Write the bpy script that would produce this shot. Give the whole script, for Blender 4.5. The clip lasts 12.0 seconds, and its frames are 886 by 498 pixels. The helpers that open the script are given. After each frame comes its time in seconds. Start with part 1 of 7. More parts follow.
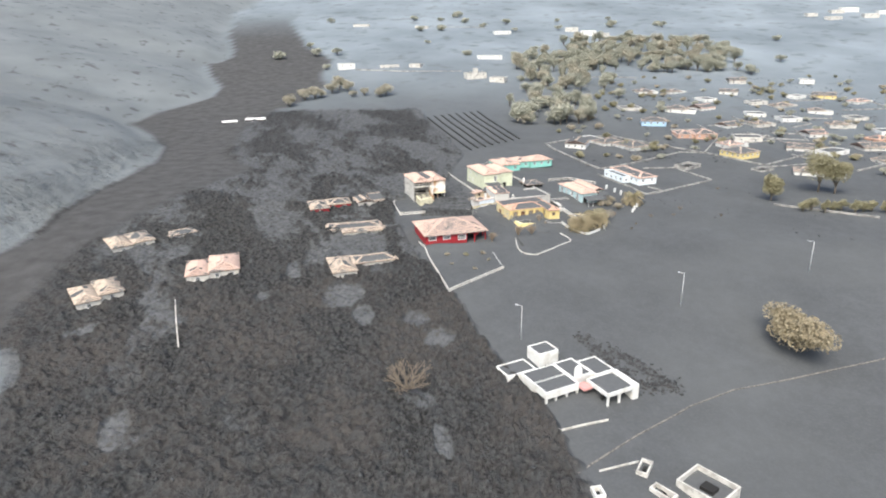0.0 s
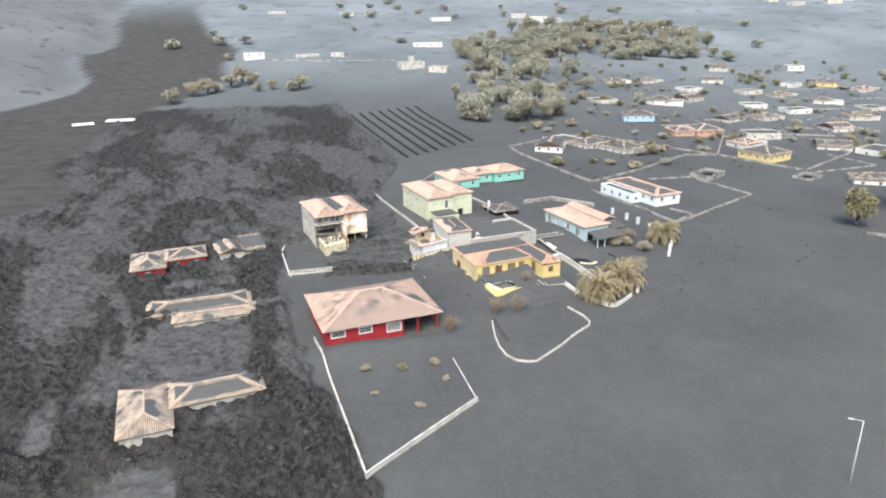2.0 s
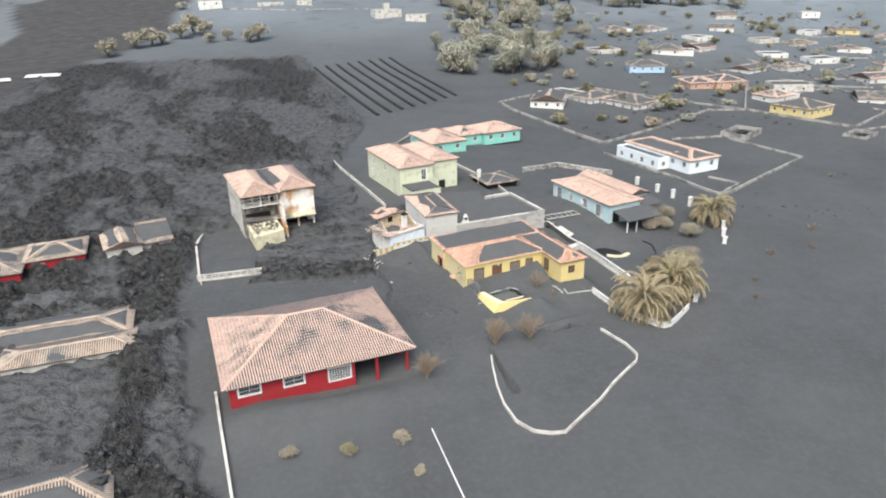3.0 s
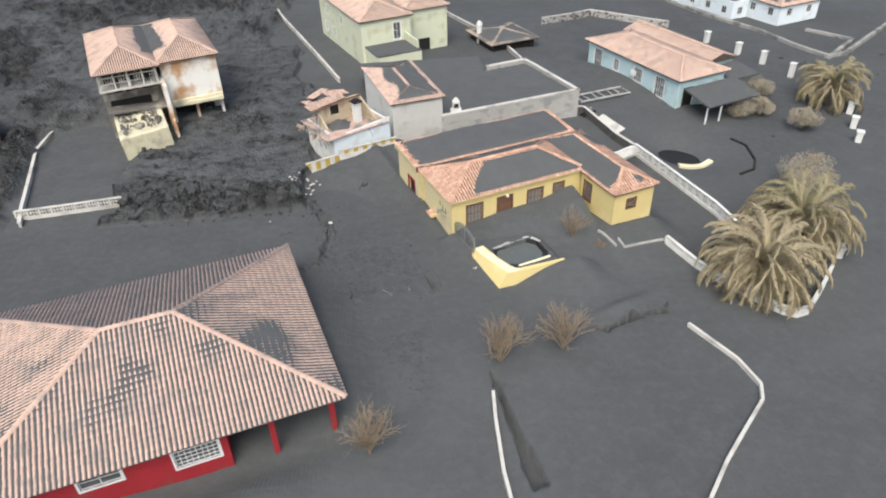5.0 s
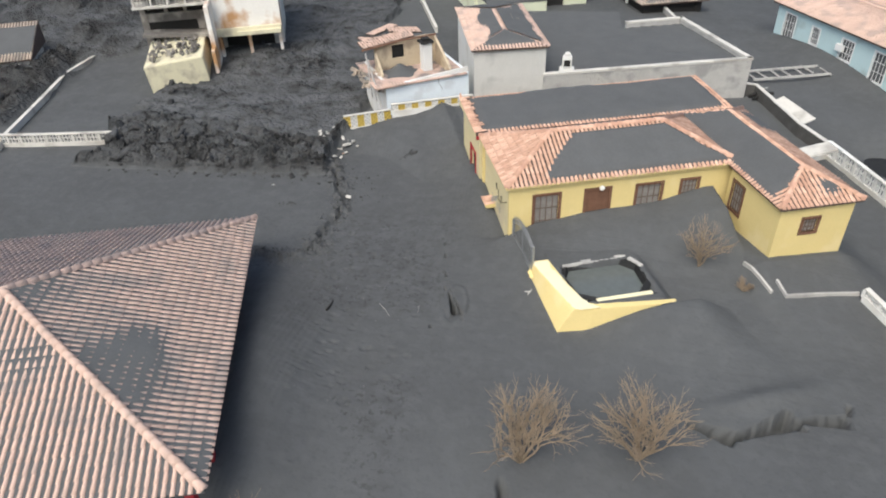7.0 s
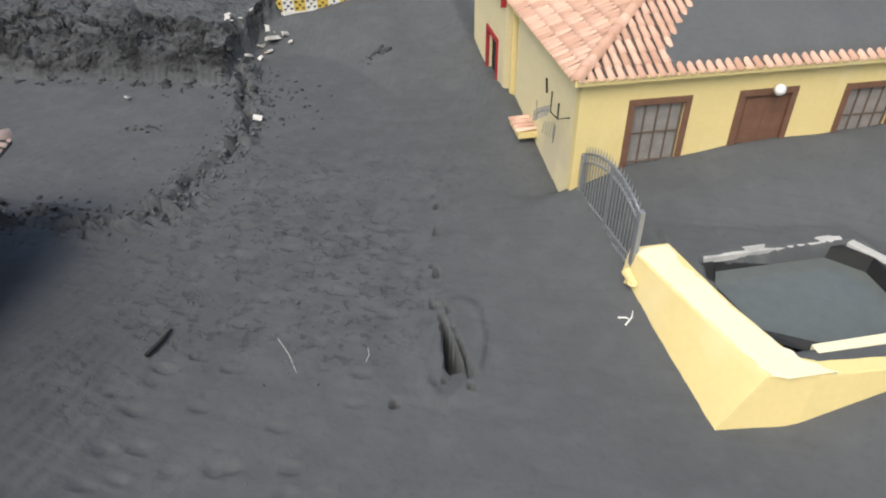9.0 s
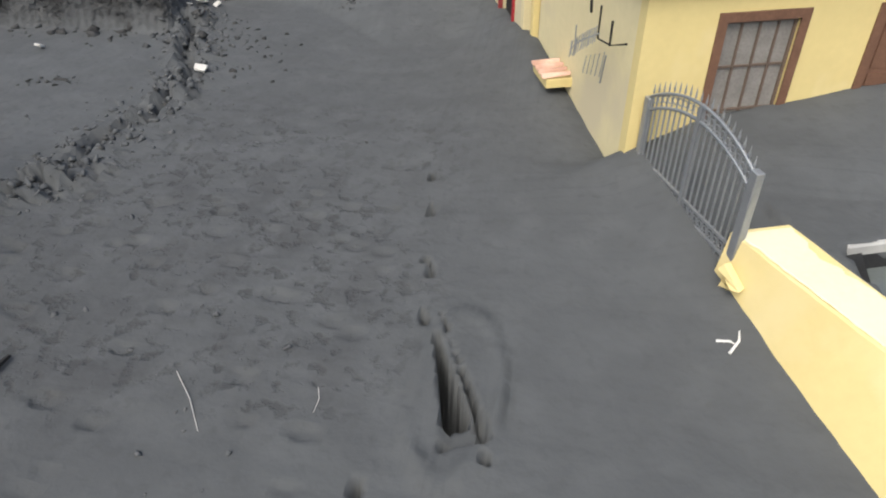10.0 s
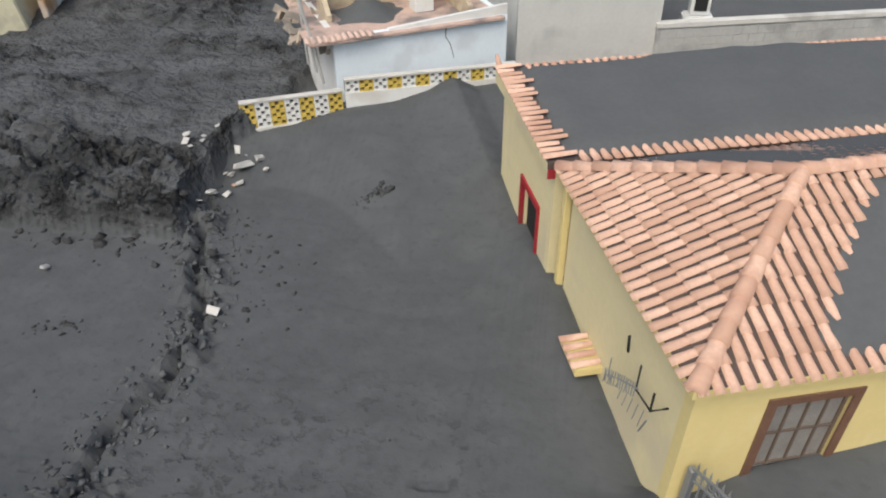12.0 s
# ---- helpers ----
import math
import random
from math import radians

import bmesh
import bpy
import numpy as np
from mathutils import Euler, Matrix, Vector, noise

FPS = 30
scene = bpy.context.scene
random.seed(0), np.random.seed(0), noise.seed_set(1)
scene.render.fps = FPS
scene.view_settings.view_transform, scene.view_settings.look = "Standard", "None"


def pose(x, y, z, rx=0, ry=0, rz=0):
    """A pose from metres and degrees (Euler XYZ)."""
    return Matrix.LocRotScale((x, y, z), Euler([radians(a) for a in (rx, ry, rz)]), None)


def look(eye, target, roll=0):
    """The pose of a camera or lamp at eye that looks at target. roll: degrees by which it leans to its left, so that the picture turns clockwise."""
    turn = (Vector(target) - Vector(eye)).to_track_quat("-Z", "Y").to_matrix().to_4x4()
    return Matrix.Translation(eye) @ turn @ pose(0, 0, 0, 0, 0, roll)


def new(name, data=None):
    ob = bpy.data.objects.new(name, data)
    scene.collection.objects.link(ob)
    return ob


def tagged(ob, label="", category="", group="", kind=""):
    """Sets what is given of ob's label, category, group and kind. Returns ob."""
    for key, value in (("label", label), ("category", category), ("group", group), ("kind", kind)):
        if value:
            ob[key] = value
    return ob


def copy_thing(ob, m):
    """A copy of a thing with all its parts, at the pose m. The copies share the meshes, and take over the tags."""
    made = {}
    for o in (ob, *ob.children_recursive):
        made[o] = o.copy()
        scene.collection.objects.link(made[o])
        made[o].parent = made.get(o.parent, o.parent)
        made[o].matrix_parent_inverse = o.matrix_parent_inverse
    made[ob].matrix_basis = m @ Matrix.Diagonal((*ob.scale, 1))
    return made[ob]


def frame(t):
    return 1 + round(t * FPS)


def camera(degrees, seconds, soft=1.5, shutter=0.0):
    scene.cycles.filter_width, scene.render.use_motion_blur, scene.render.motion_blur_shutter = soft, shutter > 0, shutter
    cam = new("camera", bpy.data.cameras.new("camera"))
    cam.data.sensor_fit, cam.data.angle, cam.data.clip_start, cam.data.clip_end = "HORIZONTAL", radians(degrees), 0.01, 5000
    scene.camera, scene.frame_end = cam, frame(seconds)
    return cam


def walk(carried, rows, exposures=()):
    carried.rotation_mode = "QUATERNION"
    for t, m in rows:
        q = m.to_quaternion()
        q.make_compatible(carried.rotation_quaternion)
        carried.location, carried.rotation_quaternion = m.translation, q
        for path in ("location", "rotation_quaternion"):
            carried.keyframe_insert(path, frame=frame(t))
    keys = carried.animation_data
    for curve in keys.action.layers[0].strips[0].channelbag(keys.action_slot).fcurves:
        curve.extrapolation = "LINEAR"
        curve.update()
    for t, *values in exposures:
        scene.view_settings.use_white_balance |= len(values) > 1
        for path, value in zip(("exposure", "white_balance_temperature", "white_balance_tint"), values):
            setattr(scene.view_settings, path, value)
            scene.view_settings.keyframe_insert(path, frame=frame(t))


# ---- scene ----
cam = camera(66.8, 12.0, soft=2.0)
# seconds, eye, target, roll
PATH = [
    (0, (0.841, -0.577, 47.531), (0.632, 12.987, 42.707), -0.8),
    (0.5, (0.608, 14.343, 46.114), (0.515, 27.915, 41.304), -0.8),
    (1, (1.099, 32.184, 42.070), (1.488, 45.756, 37.267), -0.8),
    (1.5, (2.226, 51.232, 38.844), (3.046, 64.775, 34.020), -1.0),
    (2, (3.324, 66.691, 35.721), (4.353, 80.227, 30.911), -0.9),
    (2.5, (4.844, 81.596, 31.960), (6.133, 95.118, 27.172), -1.0),
    (3, (6.446, 94.366, 28.950), (7.778, 107.585, 23.399), -1.1),
    (3.2, (6.840, 97.818, 28.189), (8.143, 110.829, 22.155), -1.1),
    (4.8, (10.262, 119.534, 22.583), (11.313, 131.363, 14.440), -1.7),
    (5, (11.111, 120.506, 22.018), (12.133, 132.242, 13.738), -1.8),
    (5.5, (13.470, 122.717, 20.861), (14.226, 134.460, 12.566), -1.9),
    (6, (15.171, 125.130, 19.228), (14.588, 136.902, 10.956), -2.2),
    (6.5, (15.901, 127.966, 17.071), (14.411, 139.652, 8.798), -2.4),
    (7, (15.759, 131.161, 14.661), (13.663, 142.803, 6.453), -2.2),
    (8.8, (14.086, 141.369, 7.498), (12.041, 152.724, -1.120), -1.2),
    (9, (13.968, 141.927, 6.876), (11.988, 153.303, -1.728), -1.0),
    (9.5, (13.788, 143.716, 5.289), (11.736, 155.107, -3.272), -1.1),
    (10, (13.534, 144.747, 4.502), (11.489, 156.151, -4.051), -0.9),
    (10.5, (13.373, 145.709, 4.292), (11.285, 157.099, -4.262), -1.3),
    (11, (13.146, 146.488, 5.885), (11.030, 157.856, -2.698), -1.7),
    (11.5, (12.981, 146.852, 6.954), (10.886, 158.250, -1.592), -1.5),
    (12, (12.749, 147.485, 7.666), (10.711, 158.904, -0.866), -1.0),
]
EXPOSURES = [(t, stops, 6500, 6) for t, stops in ((0.0, 1.12), (1.5, 1.04), (2.5, 0.93), (3.2, 0.81), (5.0, 0.61), (7.0, 0.60), (9.5, 0.65), (10.5, 0.70), (11.2, 0.43), (12.0, 0.36))]
walk(cam, [(t, look(eye, target, roll)) for t, eye, target, roll in PATH], EXPOSURES)

# ---------- light ----------
SUN_AZ, SUN_EL = 196.0, 54.0          # degrees: clockwise from +y, above the horizon
world = bpy.data.worlds.new("sky")
scene.world = world
world.use_nodes = True
sky = world.node_tree.nodes.new("ShaderNodeTexSky")
sky.sky_type = "NISHITA"
sky.sun_disc = False
sky.sun_elevation, sky.sun_rotation = radians(SUN_EL), radians(SUN_AZ)
sky.air_density, sky.dust_density, sky.ozone_density = 1.0, 4.0, 1.0
world.node_tree.links.new(sky.outputs["Color"], world.node_tree.nodes["Background"].inputs["Color"])
world.node_tree.nodes["Background"].inputs["Strength"].default_value = 0.135

sun = new("sun", bpy.data.lights.new("sun", "SUN"))
sun.data.energy, sun.data.angle, sun.data.color = 1.75, radians(45), (1.0, 0.955, 0.88)
sun.matrix_world = look((0, 0, 0), (-math.sin(radians(SUN_AZ)) * math.cos(radians(SUN_EL)),
                                    -math.cos(radians(SUN_AZ)) * math.cos(radians(SUN_EL)), -math.sin(radians(SUN_EL))))

# ---------- materials ----------
def paint(name, color, rough=0.8, metal=0.0, vary=0.15, scale=3.0, stain=None, stain_amount=0.5, stain_scale=0.6,
          bump_scale=40.0, bump=0.15, per_piece=0.0, spec=0.3):
    """A surface with grain at two scales, stains with ragged edges and fine relief. Object coordinates, in metres."""
    m = bpy.data.materials.new(name)
    m.use_nodes = True
    nt = m.node_tree
    b = nt.nodes["Principled BSDF"]
    b.inputs["Roughness"].default_value, b.inputs["Metallic"].default_value = rough, metal
    b.inputs["Specular IOR Level"].default_value = spec
    tc = nt.nodes.new("ShaderNodeTexCoord")

    def noise_node(s, detail=5.0):
        n = nt.nodes.new("ShaderNodeTexNoise")
        n.inputs["Scale"].default_value, n.inputs["Detail"].default_value = s, detail
        nt.links.new(tc.outputs["Object"], n.inputs["Vector"])
        return n

    def mix(fac, a, c):
        n = nt.nodes.new("ShaderNodeMix")
        n.data_type = "RGBA"
        for sock, v in ((n.inputs[0], fac), (n.inputs[6], a), (n.inputs[7], c)):
            if isinstance(v, (int, float)):
                sock.default_value = v
            elif isinstance(v, tuple):
                sock.default_value = (*v, 1.0)
            else:
                nt.links.new(v, sock)
        return n.outputs[2]

    def ramp(src, lo, hi):
        n = nt.nodes.new("ShaderNodeMapRange")
        n.inputs[1].default_value, n.inputs[2].default_value = lo, hi
        nt.links.new(src, n.inputs[0])
        return n.outputs[0]

    dark = tuple(c * (1 - vary) for c in color)
    light = tuple(min(1.0, c * (1 + vary)) for c in color)
    grain = ramp(noise_node(scale * 9).outputs["Fac"], 0.3, 0.7)
    broad = ramp(noise_node(scale).outputs["Fac"], 0.3, 0.7)
    col = mix(mix_value(nt, grain, broad), dark, light)
    if per_piece:
        info = nt.nodes.new("ShaderNodeObjectInfo")
        geo = nt.nodes.new("ShaderNodeNewGeometry")
        add = nt.nodes.new("ShaderNodeMath")
        add.operation = "ADD"
        nt.links.new(info.outputs["Random"], add.inputs[0])
        nt.links.new(geo.outputs["Random Per Island"], add.inputs[1])
        fr = nt.nodes.new("ShaderNodeMath")
        fr.operation = "FRACT"
        nt.links.new(add.outputs[0], fr.inputs[0])
        col = mix(ramp(fr.outputs[0], 0.0, 1.0 / per_piece), col, tuple(c * f for c, f in zip(color, (0.62, 0.55, 0.5))))
    if stain:
        patch = ramp(noise_node(stain_scale, 8.0).outputs["Fac"], 0.62 - 0.25 * stain_amount, 0.72 - 0.2 * stain_amount)
        col = mix(patch, col, stain)
    nt.links.new(col, b.inputs["Base Color"])
    bn = nt.nodes.new("ShaderNodeBump")
    bn.inputs["Strength"].default_value, bn.inputs["Distance"].default_value = bump, 0.02
    nt.links.new(noise_node(bump_scale).outputs["Fac"], bn.inputs["Height"])
    nt.links.new(bn.outputs["Normal"], b.inputs["Normal"])
    return m


def mix_value(nt, a, b):
    n = nt.nodes.new("ShaderNodeMath")
    n.operation = "MULTIPLY_ADD"
    nt.links.new(a, n.inputs[0])
    n.inputs[1].default_value = 0.45
    half = nt.nodes.new("ShaderNodeMath")
    half.operation = "MULTIPLY"
    half.inputs[1].default_value = 0.55
    nt.links.new(b, half.inputs[0])
    nt.links.new(half.outputs[0], n.inputs[2])
    return n.outputs[0]


M_ASH = paint("volcanic_ash", (0.096, 0.099, 0.102), 0.95, vary=0.1, scale=0.8, bump_scale=30, bump=0.3, spec=0.1)
M_ROCK = paint("lava_rock", (0.052, 0.0518, 0.0522), 0.95, vary=0.4, scale=1.5, bump_scale=9, bump=1.0, stain=(0.078, 0.081, 0.085), stain_amount=0.55, stain_scale=1.1, spec=0.08)
M_TILE = paint("clay_tile", (0.645, 0.425, 0.325), 0.85, vary=0.2, scale=1.6, stain=(0.44, 0.26, 0.19), stain_amount=0.5, stain_scale=1.1, per_piece=0.8)
M_TILE_PALE = paint("weathered_clay_tile", (0.55, 0.40, 0.335), 0.9, vary=0.14, scale=1.0, stain=(0.40, 0.31, 0.27), stain_amount=0.4, stain_scale=0.9, per_piece=0.2)
M_TILE_BED = paint("ash_filled_tile_bed", (0.085, 0.062, 0.054), 0.95, vary=0.2, scale=1.5)
M_TILE_GREY = paint("ash_dusted_tile", (0.42, 0.34, 0.28), 0.95, vary=0.2, scale=0.9, stain=(0.16, 0.15, 0.14), stain_amount=0.6, stain_scale=0.5, per_piece=0.2)
M_TILE_DUSTY = paint("dusty_beige_tile", (0.46, 0.38, 0.31), 0.95, vary=0.16, scale=0.8, stain=(0.26, 0.23, 0.20), stain_amount=0.5, stain_scale=0.6, per_piece=0.25)
M_YELLOW = paint("yellow_render", (0.66, 0.535, 0.245), 0.8, vary=0.05, scale=0.8, bump_scale=60, bump=0.2, stain=(0.70, 0.58, 0.30), stain_amount=0.3, stain_scale=0.5)
M_CREAM = paint("cream_render", (0.66, 0.57, 0.34), 0.85, vary=0.06, scale=0.7, bump_scale=60, bump=0.2, stain=(0.58, 0.50, 0.33), stain_amount=0.35, stain_scale=0.4)
M_PALE_TOP = paint("worn_pale_coping", (0.74, 0.68, 0.46), 0.9, vary=0.08, scale=1.2, stain=(0.64, 0.60, 0.46), stain_amount=0.4, stain_scale=1.2)
M_RED = paint("red_render", (0.30, 0.022, 0.030), 0.75, vary=0.12, scale=1.0, stain=(0.25, 0.04, 0.04), stain_amount=0.3)
M_WHITE = paint("white_render", (0.66, 0.655, 0.63), 0.8, vary=0.05, scale=0.8, stain=(0.55, 0.53, 0.49), stain_amount=0.4, stain_scale=0.5)
M_OFFWHITE = paint("dirty_white_render", (0.54, 0.52, 0.48), 0.85, vary=0.1, scale=0.9, stain=(0.36, 0.34, 0.31), stain_amount=0.5, stain_scale=0.6)
M_BURNT = paint("scorched_render", (0.74, 0.72, 0.68), 0.85, vary=0.08, scale=0.6, stain=(0.45, 0.26, 0.13), stain_amount=0.7, stain_scale=0.35)
M_GREEN = paint("pale_green_render", (0.60, 0.62, 0.47), 0.85, vary=0.05, scale=0.7, stain=(0.50, 0.50, 0.36), stain_amount=0.3)
M_TEAL = paint("turquoise_render", (0.25, 0.56, 0.49), 0.8, vary=0.08, scale=0.8)
M_BLUE = paint("light_blue_render", (0.46, 0.60, 0.62), 0.8, vary=0.05, scale=0.8, stain=(0.36, 0.45, 0.46), stain_amount=0.3)
M_SKYBLUE = paint("bright_blue_render", (0.36, 0.52, 0.68), 0.8, vary=0.08)
M_PALEBLUE = paint("bluish_white_render", (0.73, 0.79, 0.83), 0.85, vary=0.05, scale=0.7, stain=(0.64, 0.68, 0.71), stain_amount=0.3)
M_ORANGE = paint("orange_render", (0.52, 0.32, 0.24), 0.85, vary=0.1)
M_CONC = paint("grey_concrete", (0.41, 0.40, 0.38), 0.9, vary=0.12, scale=0.9, stain=(0.29, 0.285, 0.275), stain_amount=0.45, stain_scale=0.7, bump_scale=25, bump=0.3)
M_PLASTER = paint("pale_grey_plaster", (0.50, 0.49, 0.465), 0.9, vary=0.08, scale=0.9, stain=(0.38, 0.37, 0.355), stain_amount=0.4, stain_scale=0.5, bump_scale=25, bump=0.25)
M_BUSH = paint("dead_brown_foliage", (0.29, 0.25, 0.17), 0.9, vary=0.3, scale=0.5, per_piece=0.5)
M_WOOD = paint("dark_brown_wood", (0.155, 0.082, 0.053), 0.6, vary=0.25, scale=2.0)
# Near-black for dark things, and for shade painted into openings.
M_DARK = paint("near_black_and_shade", (0.02, 0.019, 0.018), 0.9, vary=0.2)
M_GLASS = paint("dull_window_glass", (0.10, 0.105, 0.11), 0.15, vary=0.2, spec=0.6, bump=0.0)
M_CURTAIN = paint("curtained_glass", (0.22, 0.205, 0.19), 0.3, vary=0.3, scale=3.0, spec=0.5, bump=0.0)
M_STEEL = paint("painted_steel", (0.32, 0.33, 0.34), 0.45, 0.6, vary=0.12, scale=4.0)
M_LAMP = paint("galvanised_steel", (0.60, 0.61, 0.62), 0.5, 0.3, vary=0.08)
M_ALU = paint("white_aluminium", (0.75, 0.75, 0.74), 0.5, 0.1, vary=0.05)
M_TWIG = paint("dry_twigs", (0.26, 0.20, 0.14), 0.9, vary=0.3, scale=3.0)
M_FROND = paint("dry_palm_frond", (0.36, 0.31, 0.205), 0.8, vary=0.25, scale=1.5, per_piece=0.5)
M_FROND_G = paint("dull_green_palm_frond", (0.28, 0.25, 0.15), 0.7, vary=0.3, scale=1.5, per_piece=0.5)
M_BARK = paint("ash_covered_bark", (0.17, 0.14, 0.11), 0.95, vary=0.3, scale=4.0, bump=0.6, bump_scale=14)
M_LEAF = paint("ash_dusted_leaves", (0.27, 0.255, 0.16), 0.85, vary=0.3, scale=0.5, per_piece=0.6)
M_LEAF_B = paint("browned_leaves", (0.37, 0.335, 0.26), 0.85, vary=0.3, scale=0.5, per_piece=0.6)
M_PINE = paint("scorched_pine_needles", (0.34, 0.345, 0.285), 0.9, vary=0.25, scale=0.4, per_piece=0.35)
M_WALLSTONE = paint("ashy_wall_stone", (0.33, 0.32, 0.30), 0.95, vary=0.2, scale=0.9, stain=(0.16, 0.155, 0.15), stain_amount=0.6, stain_scale=0.4)
M_BEIGE = paint("beige_plaster", (0.52, 0.43, 0.31), 0.9, vary=0.1, scale=0.9, stain=(0.34, 0.27, 0.20), stain_amount=0.5, stain_scale=0.7)
M_PINK_FLOOR = paint("pink_floor_tile", (0.50, 0.36, 0.30), 0.85, vary=0.15, scale=1.2, stain=(0.20, 0.17, 0.16), stain_amount=0.6, stain_scale=0.6)
M_STONE = paint("rubble_stone", (0.20, 0.185, 0.165), 0.95, vary=0.5, scale=2.5, stain=(0.08, 0.075, 0.07), stain_amount=0.6, stain_scale=2.0)
# Grey with shade put into it, for a shaded wall face and block holes.
M_SHADE_GREY = paint("painted_shade_grey", (0.085, 0.083, 0.08), 0.95, vary=0.3, scale=1.5)
M_LEAF_FAR = paint("pale_dusty_leaves", (0.37, 0.35, 0.28), 0.9, vary=0.25, scale=0.4, per_piece=0.35)
M_SOOT = paint("sooty_render", (0.15, 0.14, 0.13), 0.95, vary=0.3, scale=0.8, stain=(0.34, 0.32, 0.29), stain_amount=0.5, stain_scale=0.6)
M_PALECREAM = paint("pale_cream_render", (0.62, 0.58, 0.42), 0.85, vary=0.08, scale=0.8, stain=(0.40, 0.36, 0.28), stain_amount=0.4, stain_scale=0.6)
M_WATER = paint("ashy_water", (0.105, 0.116, 0.112), 0.10, vary=0.1, spec=0.5, bump=0.02, bump_scale=2)
M_BLACKTANK = paint("black_liner", (0.018, 0.018, 0.018), 0.6, vary=0.3)


def ground_material():
    """Ash, rough lava and the darker channel, blended by the named attributes lava and channel; far paints in haze."""
    m = bpy.data.materials.new("ash_and_lava_ground")
    m.use_nodes = True
    nt = m.node_tree
    b = nt.nodes["Principled BSDF"]
    b.inputs["Roughness"].default_value = 0.95
    b.inputs["Specular IOR Level"].default_value = 0.1
    tc = nt.nodes.new("ShaderNodeTexCoord")

    def nz(s, d=6.0, lo=0.3, hi=0.7):
        n = nt.nodes.new("ShaderNodeTexNoise")
        n.inputs["Scale"].default_value, n.inputs["Detail"].default_value = s, d
        nt.links.new(tc.outputs["Object"], n.inputs["Vector"])
        r = nt.nodes.new("ShaderNodeMapRange")
        r.inputs[1].default_value, r.inputs[2].default_value = lo, hi
        nt.links.new(n.outputs["Fac"], r.inputs[0])
        return r.outputs[0]

    def mix(fac, a, c):
        n = nt.nodes.new("ShaderNodeMix")
        n.data_type = "RGBA"
        for sock, v in ((n.inputs[0], fac), (n.inputs[6], a), (n.inputs[7], c)):
            if isinstance(v, (int, float)):
                sock.default_value = v
            elif isinstance(v, tuple):
                sock.default_value = (*v, 1.0)
            else:
                nt.links.new(v, sock)
        return n.outputs[2]

    def attr(name):
        n = nt.nodes.new("ShaderNodeAttribute")
        n.attribute_name = name
        return n.outputs["Fac"]

    def times(a, k):
        n = nt.nodes.new("ShaderNodeMath")
        n.operation = "MULTIPLY"
        for s, v in zip(n.inputs, (a, k)):
            if isinstance(v, float):
                s.default_value = v
            else:
                nt.links.new(v, s)
        return n.outputs[0]

    ash = mix(nz(0.06), (0.070, 0.073, 0.076), (0.090, 0.094, 0.098))
    ash = mix(times(nz(0.35, 6.0, 0.35, 0.65), 0.45), ash, (0.060, 0.062, 0.064))
    ash = mix(times(nz(1.6, 5.0, 0.45, 0.7), 0.35), ash, (0.108, 0.112, 0.115))
    ash = mix(times(nz(4.5, 4.0, 0.56, 0.66), 0.25), ash, (0.050, 0.051, 0.053))
    ash = mix(times(nz(0.025, 6.0, 0.42, 0.62), 0.4), ash, (0.105, 0.109, 0.110))
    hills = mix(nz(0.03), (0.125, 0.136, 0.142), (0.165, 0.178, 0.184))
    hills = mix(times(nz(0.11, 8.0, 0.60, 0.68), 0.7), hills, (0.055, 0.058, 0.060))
    # Haze put into the colour: distant ash painted paler and bluer.
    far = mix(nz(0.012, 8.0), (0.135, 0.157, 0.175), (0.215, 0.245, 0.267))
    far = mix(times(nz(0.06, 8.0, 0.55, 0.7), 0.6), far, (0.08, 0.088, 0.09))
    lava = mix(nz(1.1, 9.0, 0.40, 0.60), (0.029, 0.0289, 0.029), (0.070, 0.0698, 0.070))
    lava = mix(times(times(nz(0.05, 6.0, 0.38, 0.6), attr("scorched")), 0.75), lava, (0.076, 0.070, 0.066))
    lava = mix(times(nz(0.45, 9.0, 0.50, 0.58), 0.55), lava, (0.058, 0.061, 0.063))
    chan = mix(nz(0.18, 9.0), (0.050, 0.0493, 0.0488), (0.078, 0.077, 0.076))
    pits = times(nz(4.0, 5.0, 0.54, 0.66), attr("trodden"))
    # Dents darkened in the colour, by the same mask as their bump.
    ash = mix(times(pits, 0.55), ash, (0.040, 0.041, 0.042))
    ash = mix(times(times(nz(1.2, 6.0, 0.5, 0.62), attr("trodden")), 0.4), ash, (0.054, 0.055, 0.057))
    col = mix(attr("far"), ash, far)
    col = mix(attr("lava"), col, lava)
    col = mix(times(attr("dusted"), nz(0.8, 9.0, 0.30, 0.52)), col, mix(nz(0.4), (0.072, 0.0745, 0.077), (0.108, 0.112, 0.116)))
    col = mix(attr("channel"), col, chan)
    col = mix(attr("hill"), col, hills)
    nt.links.new(col, b.inputs["Base Color"])
    bn = nt.nodes.new("ShaderNodeBump")
    bn.inputs["Strength"].default_value, bn.inputs["Distance"].default_value = 0.22, 0.05
    nt.links.new(nz(5.0, 9.0, 0.2, 0.8), bn.inputs["Height"])
    crust = nt.nodes.new("ShaderNodeBump")
    crust.inputs["Strength"].default_value, crust.inputs["Distance"].default_value = 1.0, 0.45
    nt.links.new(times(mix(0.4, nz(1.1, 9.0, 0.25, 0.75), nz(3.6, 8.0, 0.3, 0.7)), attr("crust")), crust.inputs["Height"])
    nt.links.new(bn.outputs["Normal"], crust.inputs["Normal"])
    dip = nt.nodes.new("ShaderNodeBump")
    dip.invert = True
    dip.inputs["Strength"].default_value, dip.inputs["Distance"].default_value = 0.4, 0.04
    nt.links.new(pits, dip.inputs["Height"])
    nt.links.new(crust.outputs["Normal"], dip.inputs["Normal"])
